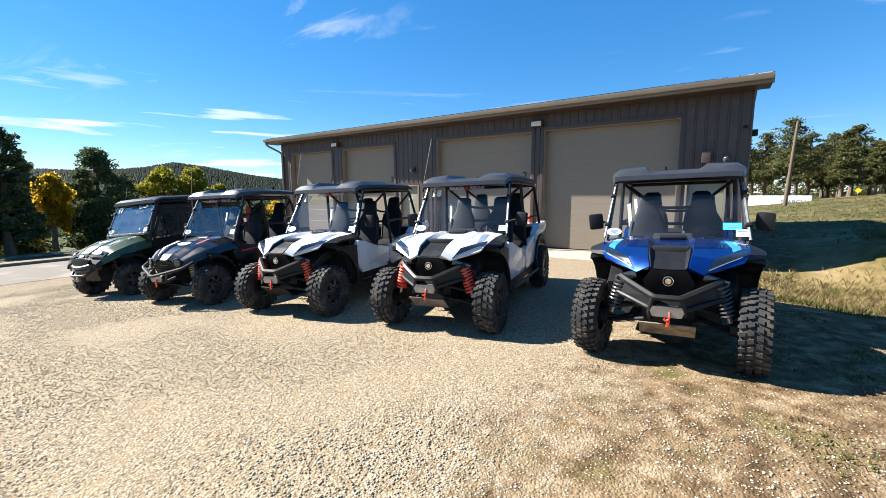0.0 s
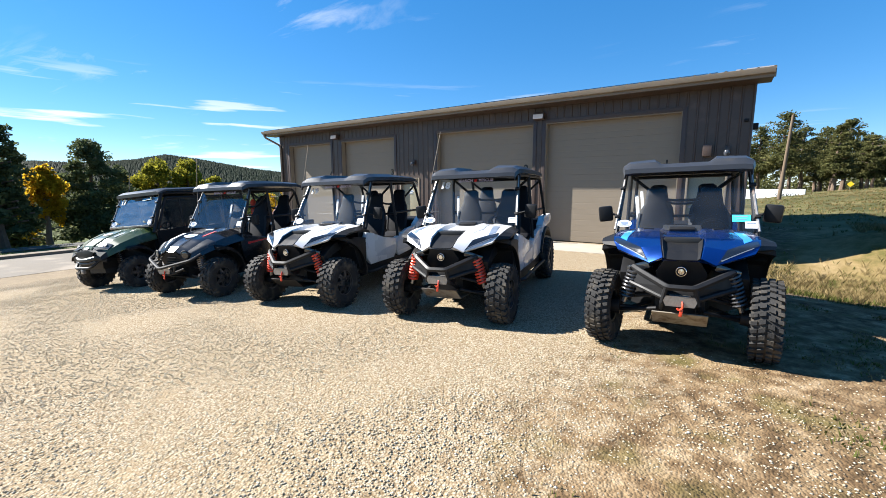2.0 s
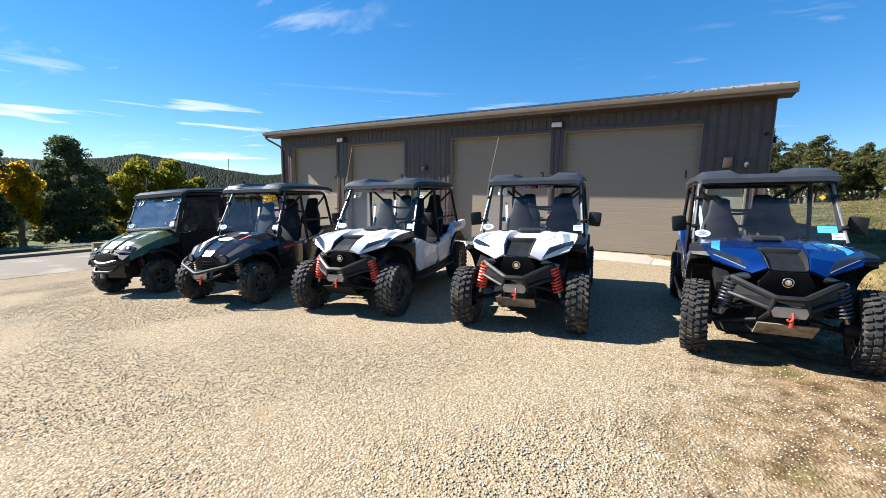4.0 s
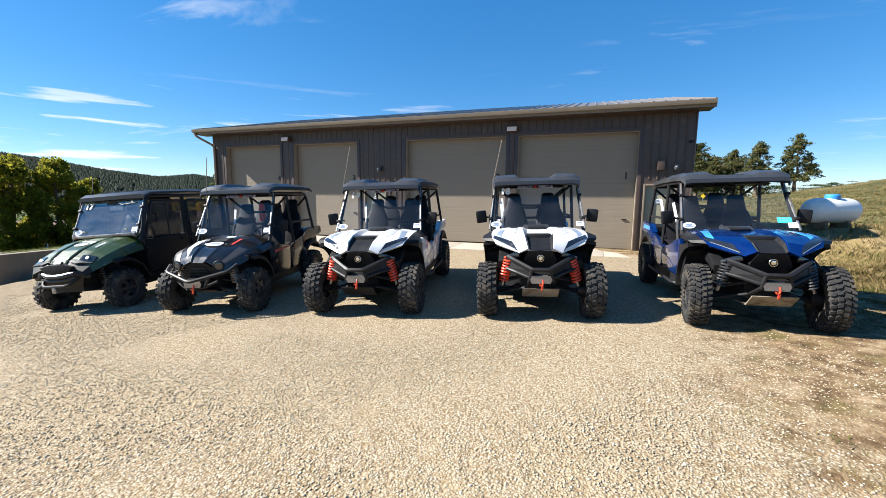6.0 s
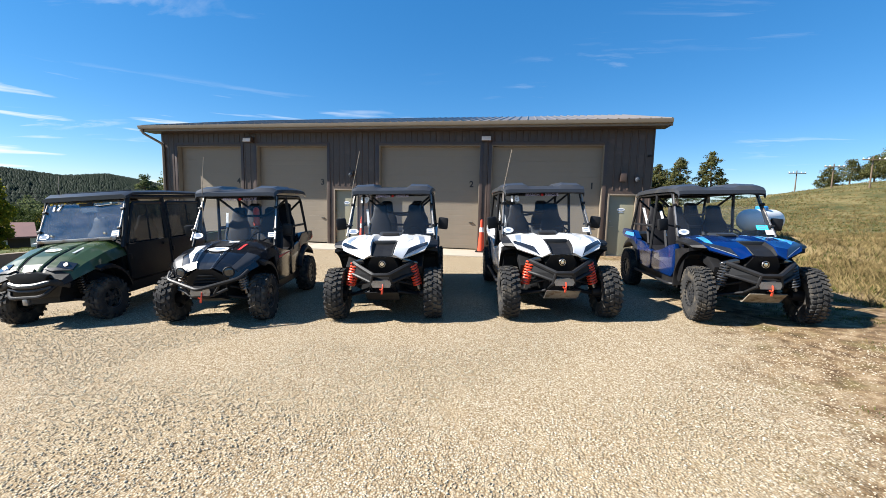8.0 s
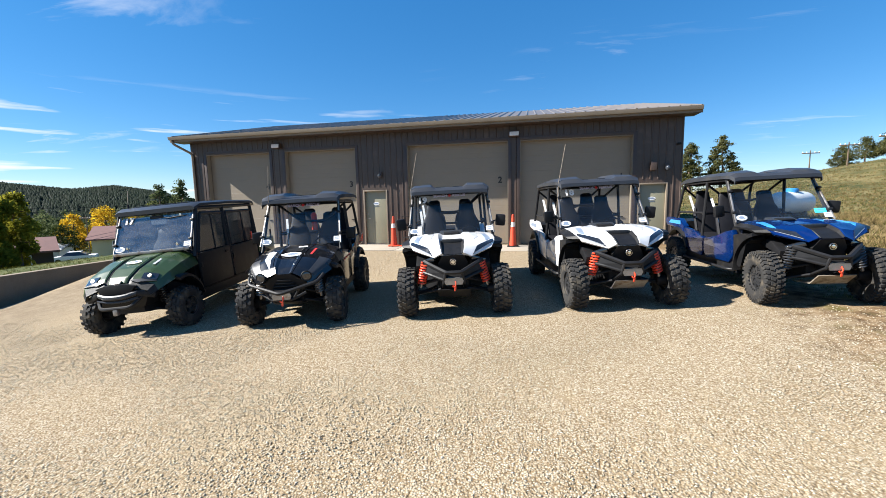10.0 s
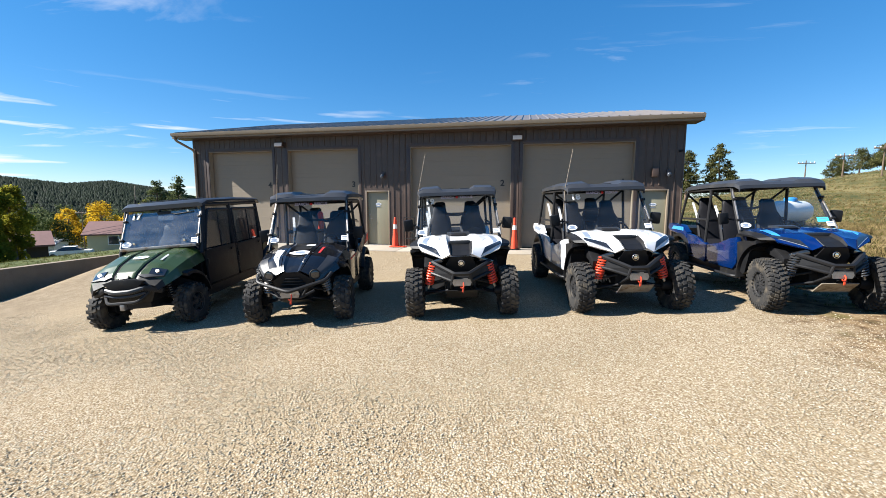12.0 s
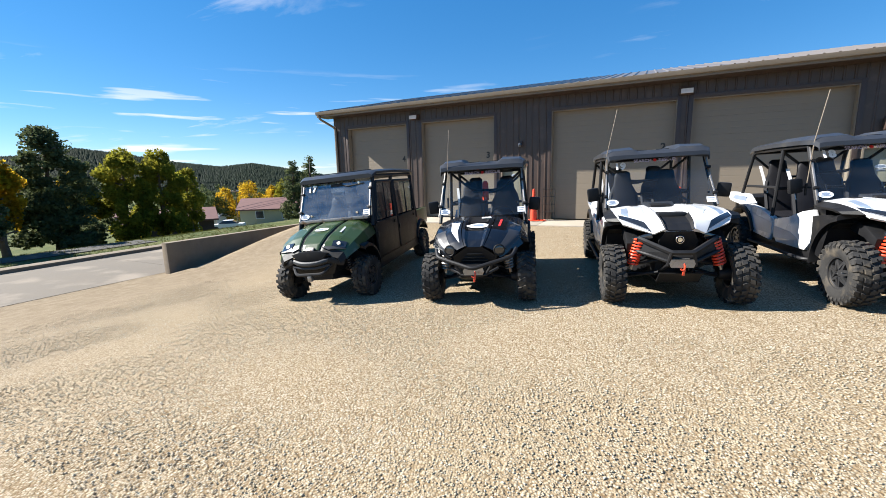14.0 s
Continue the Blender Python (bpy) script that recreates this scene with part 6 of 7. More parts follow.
def rmax(name, x, y, rz, body, accent1, accent2, spring, number, label, tyre="big", cyan=False, whip=True, steer=0.0, skid=M_STEEL):
    """A four-seat sport side-by-side; its origin lies on the ground under the front axle, its front towards -y."""
    u = new(name)
    u.matrix_basis = on_ground(x, y, rz, 0.715, -0.18, 2.95)
    tagged(u, label, "utility vehicle", "parked side-by-side vehicles")
    R, T, WB = (0.40 if tyre == "lock" else 0.385), 0.715, 2.95
    wheels(u, tyre, T, WB, R, steer, -0.18)
    suspension(u, T, WB, R, spring, 0.88, -0.18)
    part("chassis", loft(bmesh.new(), [[(-w, yy, z0), (w, yy, z0), (w, yy, z1), (-w, yy, z1)] for yy, w, z0, z1 in ((-0.30, 0.22, 0.40, 0.80), (0.1, 0.30, 0.33, 0.86), (0.5, 0.58, 0.33, 0.60), (2.5, 0.60, 0.33, 0.60), (2.8, 0.34, 0.36, 0.8), (3.35, 0.32, 0.45, 0.8))]), M_BLACK, u)
    part("skid_plate", prism(bmesh.new(), [(-0.575, 0.475), (-0.56, 0.48), (-0.40, 0.345), (-0.05, 0.325), (-0.05, 0.315), (-0.41, 0.33)], "x", -0.235, 0.235), skid, u, "scuffed bare-metal skid plate")
    # hood and nose
    hood = Skin([(0.56, [(0, 1.18), (0.15, 1.185), (0.21, 1.21), (0.44, 1.205), (0.66, 1.175), (0.75, 1.12)]),
                 (0.20, [(0, 1.155), (0.15, 1.16), (0.22, 1.205), (0.44, 1.195), (0.67, 1.165), (0.785, 1.12, 0.03)]),
                 (-0.10, [(0, 1.10), (0.145, 1.105), (0.205, 1.165), (0.43, 1.155, 0.02), (0.67, 1.145, 0.13), (0.795, 1.115, 0.18)]),
                 (-0.32, [(0, 1.035), (0.14, 1.04), (0.19, 1.10), (0.38, 1.065, 0.02), (0.65, 1.105, 0.19), (0.79, 1.09, 0.30)]),
                 (-0.45, [(0, 0.965), (0.13, 0.97), (0.165, 0.995), (0.28, 0.935, 0.02), (0.60, 1.035, 0.22), (0.755, 1.045, 0.36)])])
    for s in (-1, 1):
        h = part("hood_panel", hood.strip(bmesh.new(), 1.35, 4.0, 0, 3.999, s, 0.03, 6, 14), body, u, sharp=18)
        part("hood_accent", hood.patch(bmesh.new(), ((2.3, 0.5), (2.7, 0.45), (2.9, 1.6), (2.6, 2.2)), s, 0.004), accent1, h, "painted accent")
        # on the blue vehicle accent2 paints the hood edge's cyan highlight as colour
        part("hood_accent", hood.patch(bmesh.new(), ((3.15, 0.8), (3.5, 0.7), (3.7, 2.2), (3.45, 2.5)), s, 0.004), accent2, h, "painted accent")
        part("hood_vent", hood.patch(bmesh.new(), ((2.35, 0.15), (2.85, 0.12), (2.8, 0.3), (2.4, 0.32)), s, 0.008), M_BLACK, h)
        part("headlight_surround", hood.patch(bmesh.new(), ((2.95, 3.0), (3.88, 2.35), (3.97, 3.05), (3.02, 3.90)), s, 0.008), M_LENS, u, "smoked angular headlight")
        part("headlight", hood.patch(bmesh.new(), ((3.05, 3.72), (3.80, 3.22), (3.84, 3.30), (3.08, 3.82)), s, 0.012), M_LAMPW, u, "slim bright headlight strip")
        part("side_panel", hood.strip(bmesh.new(), 4.0, 5.0, 0, 3.6, s, 0.03, 3, 12), M_BLACK, u, "black fender edge", sharp=18)
    b = bmesh.new()
    for s in (-1, 1):
        hood.strip(b, 0, 1.35, 0, 3.999, s, 0.03, 4, 14)
    part("hood_centre", b, body, u, sharp=18)
    b = bmesh.new()
    for s in (-1, 1):
        hood.strip(b, 0, 1.75, 2.0, 3.999, s, 0.01, 4, 8, 0.012)
    sc = part("hood_scoop", b, M_BLACK, u, "matt black hood scoop", sharp=18)
    part("scoop_inlet", prism(bmesh.new(), [(-0.18, 1.105), (0.18, 1.105), (0.16, 1.155), (-0.16, 1.155)], "y", -0.12, 0.05, 0.008), M_INK, sc)
    part("grille", loft(bmesh.new(), [[(-w, yy, zz) for w, yy, zz in ((0.17, -0.36, 0.68), (-0.17, -0.36, 0.68), (-0.22, -0.41, 0.84), (-0.15, -0.455, 0.965), (0.15, -0.455, 0.965), (0.22, -0.41, 0.84))], [(-w, yy, zz) for w, yy, zz in ((0.17, -0.1, 0.68), (-0.17, -0.1, 0.68), (-0.22, -0.1, 0.84), (-0.15, -0.1, 0.96), (0.15, -0.1, 0.96), (0.22, -0.1, 0.84))]]), M_BLACK, u)
    emblem(u, -0.455, 0.865)
    for s in (-1, 1):
        part("lower_lamp_pod", box(bmesh.new(), (s * 0.37, -0.30, 0.87), (0.24, 0.10, 0.08), (0, s * 20, s * 22), 0.02), M_LENS, u)
    # bumper
    bp = part("bumper", tube(bmesh.new(), [(-0.43, -0.34, 0.87), (-0.36, -0.42, 0.84), (-0.11, -0.60, 0.73), (0.11, -0.60, 0.73), (0.36, -0.42, 0.84), (0.43, -0.34, 0.87)], 0.032, 6, 0.03), M_TUBE, u, "black tubular front bumper")
    part("bumper_bar", tube(bmesh.new(), [(-0.45, -0.36, 0.71), (-0.33, -0.46, 0.68), (-0.14, -0.58, 0.62), (0.14, -0.58, 0.62), (0.33, -0.46, 0.68), (0.45, -0.36, 0.71)], 0.024, 8, 0.04), M_TUBE, bp)
    for s in (-1, 1):
        part("bumper_strut", tube(bmesh.new(), [(s * 0.12, -0.60, 0.73), (s * 0.15, -0.58, 0.58), (s * 0.16, -0.3, 0.45)], 0.022, 8), M_TUBE, bp)
        cheek = [(s * 0.39, -0.375, 0.85), (s * 0.11, -0.598, 0.73), (s * 0.14, -0.572, 0.62), (s * 0.43, -0.37, 0.71)]
        part("bumper_plate", loft(bmesh.new(), [cheek, [(px, py + 0.02, pz) for px, py, pz in cheek]]), M_BLACK, bp, "black bumper side plate")
    winch(u, -0.52, 0.60)
    both(lambda s: fender(u, s, R, -0.12, R + 0.05, 0.625, 0.56, 0.785, 100, 182))
    both(lambda s: fender(u, s, R, WB - 0.18, R + 0.08, 0.53, 0.58, 0.775, 15, 140))
    for s in (-1, 1):
        part("inner_fender", prism(bmesh.new(), [(0.34, 0.50), (0.40, 0.46), (0.56, 0.52), (0.60, 0.98), (0.30, 1.02), (0.10, 0.99), (0.05, 0.94), (0.24, 0.86)], "x", s * 0.42, s * 0.735, 0.012), M_BLACK, u)
        part("hood_skirt", prism(bmesh.new(), [(-0.30, 0.80), (-0.08, 0.93), (0.15, 0.99), (0.15, 0.84), (-0.1, 0.80), (-0.26, 0.68)], "x", s * 0.36, s * 0.56, 0.01), M_BLACK, u)
    # sides
    for s in (-1, 1):
        xo = s * 0.665, s * 0.735
        d = part("front_door", prism(bmesh.new(), [(0.55, 0.94), (0.60, 0.62), (0.72, 0.50), (1.50, 0.50), (1.60, 0.62), (1.60, 0.86), (1.15, 0.90), (0.85, 1.02), (0.62, 1.06)], "x", *xo, 0.018), body, u, "painted half door")
        part("door_graphic", prism(bmesh.new(), [(0.85, 0.62), (1.56, 0.56), (1.56, 0.74), (1.1, 0.70)], "x", s * 0.7345, s * 0.739), accent1, d, "painted accent")
        d = part("rear_door", prism(bmesh.new(), [(1.61, 0.62), (1.70, 0.50), (2.38, 0.56), (2.46, 0.80), (2.44, 1.02), (2.1, 0.98), (1.61, 0.86)], "x", *xo, 0.018), body, u, "painted half door")
        part("door_graphic", prism(bmesh.new(), [(1.64, 0.60), (2.3, 0.62), (2.38, 0.88), (1.64, 0.78)], "x", s * 0.7345, s * 0.739), accent1, d, "painted accent")
        q = part("rear_quarter", prism(bmesh.new(), [(2.46, 0.80), (2.56, 0.98), (3.30, 1.02), (3.42, 1.10), (3.34, 1.20), (2.7, 1.18), (2.46, 1.03)], "x", s * 0.62, s * 0.74, 0.018), body, u, "painted rear quarter panel")
        part("quarter_graphic", prism(bmesh.new(), [(2.6, 1.06), (3.2, 1.08), (3.1, 1.15), (2.6, 1.14)], "x", s * 0.7395, s * 0.744), accent2, q, "painted accent")
        part("sill", prism(bmesh.new(), [(0.50, 0.34), (2.5, 0.36), (2.42, 0.54), (0.60, 0.52)], "x", s * 0.58, s * 0.70, 0.02), M_BLACK, u)
        part("step_bar", tube(bmesh.new(), [(s * 0.62, 0.52, 0.40), (s * 0.80, 0.62, 0.40), (s * 0.80, 2.3, 0.42), (s * 0.62, 2.42, 0.42)], 0.024, 8, 0.08), M_TUBE, u)
        part("tail_lamp", box(bmesh.new(), (s * 0.6, 3.40, 1.05), (0.14, 0.05, 0.09), bevel=0.012), M_RED, u)
    part("cargo_bed", loft(bmesh.new(), [[(-0.62, yy, z0), (0.62, yy, z0), (0.62, yy, z1), (-0.62, yy, z1)] for yy, z0, z1 in ((2.58, 0.80, 1.12), (3.40, 0.86, 1.14))]), M_BLACK, u)
    part("dashboard", loft(bmesh.new(), [[(-0.64, yy, z0), (0.64, yy, z0), (0.64, yy, z1), (0.3, yy, z1 + 0.05), (-0.3, yy, z1 + 0.05), (-0.64, yy, z1)] for yy, z0, z1 in ((0.50, 0.7, 1.08), (0.70, 0.75, 1.12), (0.86, 0.85, 1.06))]), M_BLACK, u)
    pod = part("dash_pod", box(bmesh.new(), (0, 0.62, 1.185), (0.40, 0.22, 0.07), (14, 0, 0), 0.025), M_ROOFPL, u)
    part("pod_vent", box(bmesh.new(), (0, 0.54, 1.205), (0.26, 0.10, 0.03), (14, 0, 0), 0.01), M_BLACK, pod)
    part("floor_pan", box(bmesh.new(), (0, 1.5, 0.47), (1.26, 2.1, 0.05), bevel=0.01), M_BLACK, u)
    part("console", box(bmesh.new(), (0, 1.35, 0.62), (0.2, 1.3, 0.28), bevel=0.04), M_BLACK, u)
    for sy in (1.22, 2.12):
        for sx in (-0.33, 0.33):
            seat(u, sx, sy, 0.74 + (0.06 if sy > 2 else 0), M_SEATG)
    seat_belt(u, -0.58, 1.30, 0.74), seat_belt(u, -0.58, 2.2, 0.80)
    steering(u, 0.33, 0.98, 1.13)
    part("grab_bar", tube(bmesh.new(), [(-0.5, 0.84, 1.08), (-0.48, 0.92, 1.16), (-0.2, 0.92, 1.16), (-0.18, 0.84, 1.08)], 0.014, 6, 0.04), M_TUBE, u)
    cage(u, dict(x=0.71, xt=0.655, ya=0.56, za=1.12, yb=0.98, zt=1.90, yc=1.66, zc=0.86, yd=2.66, ye=2.88, ze=1.15))
    roof_shell(u, 0.74, 2.78, 0.71, 1.99, 0.062)
    windscreen(u, (0.725, 0.53, 1.185), (0.655, 0.955, 1.885), number, banner=not cyan, cyan=cyan)
    both(lambda s: mirror(u, s, 0.87, 0.78, 1.37))
    if whip:
        antenna(u, -0.735, 0.80, 1.30, 1.30, 0.20)
    return u


def park(ex, ey, ahead, rz):
    """The place under the front axle of a vehicle whose nose badge stands at (ex, ey)."""
    return ex - ahead * math.sin(radians(rz)), ey + ahead * math.cos(radians(rz))


x, y = park(-2.920, 4.131, 0.46, 10)
rmax("side_by_side", x, y, 10, M_WHITE, M_GREY, M_GREYBLUE, M_RED, "18", "white and grey four-seat side-by-side with red springs, unit 18")
x, y = park(-5.430, 3.70, 0.46, 11)
rmax("side_by_side", x, y, 11, M_WHITE, M_GREY, M_GREYBLUE, M_RED, "19", "white and grey four-seat side-by-side with red springs, unit 19", skid=M_BLACK)
x, y = park(-0.305, 4.26, 0.46, 5)
blue = rmax("side_by_side", x, y, 4, M_BLUE, M_DBLUE, M_LBLUE, M_RIM, "", "metallic blue four-seat side-by-side with beadlock wheels", "lock", True, False, -7.0, skid=M_SKID)
blue.matrix_basis = blue.matrix_basis @ Matrix.Scale(0.972, 4)


def crossover(name, x, y, rz, label):
    """An older, rounder black four-seat side-by-side."""
    u = new(name)
    u.matrix_basis = on_ground(x, y, rz, 0.665, -0.08, 2.13)
    tagged(u, label, "utility vehicle", "parked side-by-side vehicles")
    R, T, WB = 0.35, 0.665, 2.13
    wheels(u, "mid", T, WB, R, 3, -0.08)
    suspension(u, T, WB, R, M_STEEL, 0.82, -0.08)
    part("chassis", loft(bmesh.new(), [[(-w, yy, z0), (w, yy, z0), (w, yy, z1), (-w, yy, z1)] for yy, w, z0, z1 in ((-0.30, 0.22, 0.38, 0.66), (0.1, 0.30, 0.31, 0.80), (0.45, 0.54, 0.31, 0.58), (1.8, 0.56, 0.31, 0.58), (2.0, 0.34, 0.34, 0.75), (2.6, 0.32, 0.42, 0.75))]), M_BLACK, u)
    part("skid_plate", prism(bmesh.new(), [(-0.46, 0.42), (-0.44, 0.435), (-0.12, 0.32), (-0.12, 0.305)], "x", -0.22, 0.22), M_BLACK, u)
    hood = Skin([(0.52, [(0, 1.15), (0.12, 1.155), (0.19, 1.165), (0.42, 1.14), (0.62, 1.07), (0.69, 0.93)]),
                 (0.18, [(0, 1.10), (0.12, 1.105), (0.18, 1.13), (0.40, 1.10), (0.62, 1.02), (0.69, 0.89)]),
                 (-0.15, [(0, 1.01), (0.11, 1.015), (0.16, 1.045), (0.37, 1.01), (0.58, 0.93), (0.64, 0.82)]),
                 (-0.34, [(0, 0.91), (0.10, 0.915), (0.14, 0.94), (0.28, 0.89), (0.44, 0.82), (0.48, 0.72)]),
                 (-0.43, [(0, 0.83), (0.08, 0.83), (0.11, 0.85), (0.20, 0.81), (0.31, 0.75), (0.34, 0.68)])])
    b = bmesh.new()
    for s in (-1, 1):
        hood.strip(b, 0, 2.2, 0, 3.999, s, 0.03, 5, 14)
    h = part("hood_centre", b, M_DARK, u, sharp=22)
    for s in (-1, 1):
        p = part("hood_panel", hood.strip(bmesh.new(), 2.26, 5.0, 0, 3.999, s, 0.03, 6, 14), M_DARK, u, sharp=22)
        # white patch on the left panel only
        if s < 0:
            part("hood_accent", hood.patch(bmesh.new(), ((2.4, 1.2), (3.0, 1.1), (2.9, 2.2), (2.6, 3.3)), s, 0.004), M_STICKER, p, "white patch on the left of the hood")
        part("fender_insert", hood.patch(bmesh.new(), ((3.3, 1.7), (4.3, 1.6), (4.4, 3.2), (3.5, 3.3)), s, 0.006), M_ROOFPL, p, "satin black fender insert")
        rim = part("headlight", lathe(bmesh.new(), [(0.068, 0), (0.07, 0.03), (0.06, 0.035), (0.0, 0.03)], 24, pose(s * 0.335, -0.40, 0.785, 0, 0, -90 + s * 14)), M_LENS, u, "round clear headlight")
        part("headlight_ring", tube(bmesh.new(), [pose(s * 0.335, -0.43, 0.785, 0, 0, s * 14) @ Vector((0.07 * math.cos(k * math.pi / 12), 0, 0.07 * math.sin(k * math.pi / 12))) for k in range(25)], 0.011, 6), M_BLACK, rim)
    part("hood_mark", hood.patch(bmesh.new(), ((2.6, 0.9), (2.75, 0.85), (2.75, 1.6), (2.6, 1.65)), 1, 0.005), M_REDINK, h, "red lettering stripe")
    b = bmesh.new()
    for s in (-1, 1):
        hood.strip(b, 0, 1.6, 0.3, 1.2, s, 0.01, 3, 6, 0.014)
    part("hood_scoop", b, M_BLACK, h, "raised black hood vent", sharp=22)
    bb = bmesh.new()
    prism(bb, [(0.15 * math.cos(k * math.pi / 14), 0.075 * math.sin(k * math.pi / 14)) for k in range(28)], "z", 0.0, 0.004)
    prism(bb, [(-0.20, -0.02), (0.20, -0.02), (0.19, 0.02), (-0.19, 0.02)], "z", 0.0005, 0.0035)
    bm_m = pose(0.02, -0.02, 1.066, 18, 0, 0)
    bb.transform(bm_m)
    e = part("hood_badge", bb, M_STICKER, u, "white oval rescue badge")
    bb = bmesh.new()
    prism(bb, [(0.085 * math.cos(k * math.pi / 14), 0.01 + 0.032 * math.sin(k * math.pi / 14)) for k in range(28)], "z", 0.0045, 0.007)
    box(bb, (0, -0.045, 0.006), (0.16, 0.014, 0.002))
    bb.transform(bm_m)
    part("print", bb, M_GREYBLUE, e)
    bb = box(bmesh.new(), (0, 0, 0), (0.14, 0.08, 0.003))
    bb.transform(pose(0.10, 0.30, 1.148, 8, 0, 10))
    part("label_sticker", bb, M_STICKER, u, "white paper label")
    part("grille", loft(bmesh.new(), [[(-w, yy, zz) for w, yy, zz in ((0.26, -0.36, 0.56), (-0.26, -0.36, 0.56), (-0.30, -0.40, 0.70), (-0.10, -0.425, 0.83), (0.10, -0.425, 0.83), (0.30, -0.40, 0.70))], [(-w, yy, zz) for w, yy, zz in ((0.26, -0.1, 0.56), (-0.26, -0.1, 0.56), (-0.30, -0.1, 0.70), (-0.10, -0.1, 0.82), (0.10, -0.1, 0.82), (0.30, -0.1, 0.70))]]), M_BLACK, u)
    for k in range(4):
        part("grille_slat", box(bmesh.new(), (0, -0.392 - 0.007 * k, 0.60 + 0.045 * k), (0.42 - 0.07 * k, 0.03, 0.014), bevel=0.003), M_TUBE, u)
    bp = part("bumper", tube(bmesh.new(), [(-0.55, -0.30, 0.78), (-0.50, -0.46, 0.70), (0, -0.66, 0.58), (0.50, -0.46, 0.70), (0.55, -0.30, 0.78)], 0.026, 8, 0.06), M_TUBE, u, "black V-shaped tubular bumper")
    part("bumper_bar", tube(bmesh.new(), [(-0.32, -0.46, 0.55), (-0.14, -0.55, 0.47), (0.14, -0.55, 0.47), (0.32, -0.46, 0.55)], 0.02, 8, 0.05), M_TUBE, bp)
    for s in (-1, 1):
        part("bumper_strut", tube(bmesh.new(), [(s * 0.26, -0.55, 0.635), (s * 0.15, -0.54, 0.47), (s * 0.15, -0.3, 0.45)], 0.018, 8), M_TUBE, bp)
    winch(u, -0.50, 0.53)
    both(lambda s: fender(u, s, R, 0, R + 0.06, 0.48, 0.50, 0.70, 80, 172))
    both(lambda s: fender(u, s, R, WB, R + 0.08, 0.47, 0.52, 0.70, 15, 140))
    for s in (-1, 1):
        xo = s * 0.60, s * 0.665
        d = part("front_door", prism(bmesh.new(), [(0.46, 0.88), (0.52, 0.58), (0.60, 0.46), (1.12, 0.46), (1.18, 0.60), (1.18, 0.92), (0.85, 0.96), (0.52, 1.04)], "x", *xo, 0.018), M_DARK, u, "glossy black half door")
        part("door_graphic", prism(bmesh.new(), [(0.62, 0.84), (1.14, 0.88), (1.14, 0.90), (0.62, 0.88)], "x", s * 0.6645, s * 0.669), M_REDINK, d, "red pinstripe")
        part("rear_door", prism(bmesh.new(), [(1.19, 0.60), (1.25, 0.46), (1.62, 0.52), (1.72, 0.78), (1.70, 1.02), (1.19, 0.92)], "x", *xo, 0.018), M_DARK, u, "glossy black half door")
        part("rear_quarter", prism(bmesh.new(), [(1.71, 0.80), (1.80, 0.94), (2.45, 0.96), (2.62, 1.02), (2.60, 1.16), (1.9, 1.16), (1.71, 1.03)], "x", s * 0.56, s * 0.67, 0.018), M_DARK, u, "glossy black rear quarter panel")
        part("sill", prism(bmesh.new(), [(0.42, 0.32), (1.75, 0.34), (1.66, 0.50), (0.52, 0.48)], "x", s * 0.52, s * 0.63, 0.02), M_BLACK, u)
    part("cargo_bed", loft(bmesh.new(), [[(-0.56, yy, z0), (0.56, yy, z0), (0.56, yy, z1), (-0.56, yy, z1)] for yy, z0, z1 in ((1.95, 0.78, 1.1), (2.60, 0.8, 1.12))]), M_BLACK, u)
    part("dashboard", loft(bmesh.new(), [[(-0.58, yy, z0), (0.58, yy, z0), (0.58, yy, z1), (0.3, yy, z1 + 0.05), (-0.3, yy, z1 + 0.05), (-0.58, yy, z1)] for yy, z0, z1 in ((0.46, 0.66, 1.04), (0.62, 0.7, 1.09), (0.74, 0.82, 1.02))]), M_BLACK, u)
    part("floor_pan", box(bmesh.new(), (0, 1.2, 0.45), (1.14, 1.5, 0.05), bevel=0.01), M_BLACK, u)
    for sy in (0.98, 1.66):
        for sx in (-0.29, 0.29):
            seat(u, sx, sy, 0.72 + (0.07 if sy > 1.5 else 0), M_SEATG)
    seat_belt(u, -0.52, 1.06, 0.72)
    steering(u, 0.29, 0.82, 1.10)
    b = bmesh.new()
    lathe(b, [(0.0, 0), (0.055, 0.01), (0.055, 0.30), (0.03, 0.34), (0.0, 0.35)], 16, pose(-0.05, 1.55, 1.33, 0, -90, 0))
    part("extinguisher", b, M_RED, u, "red fire extinguisher")
    cage(u, dict(x=0.655, xt=0.60, ya=0.50, za=1.06, yb=0.86, zt=1.86, yc=1.30, zc=0.9, yd=2.12, ye=2.25, ze=1.12))
    roof_shell(u, 0.64, 2.34, 0.69, 1.985, 0.06)
    windscreen(u, (0.67, 0.48, 1.165), (0.60, 0.84, 1.865), "", True, glass=G_CLEAR)
    both(lambda s: mirror(u, s, 0.80, 0.72, 1.30))
    antenna(u, -0.54, 0.62, 1.35, 1.15, 0.06)
    return u


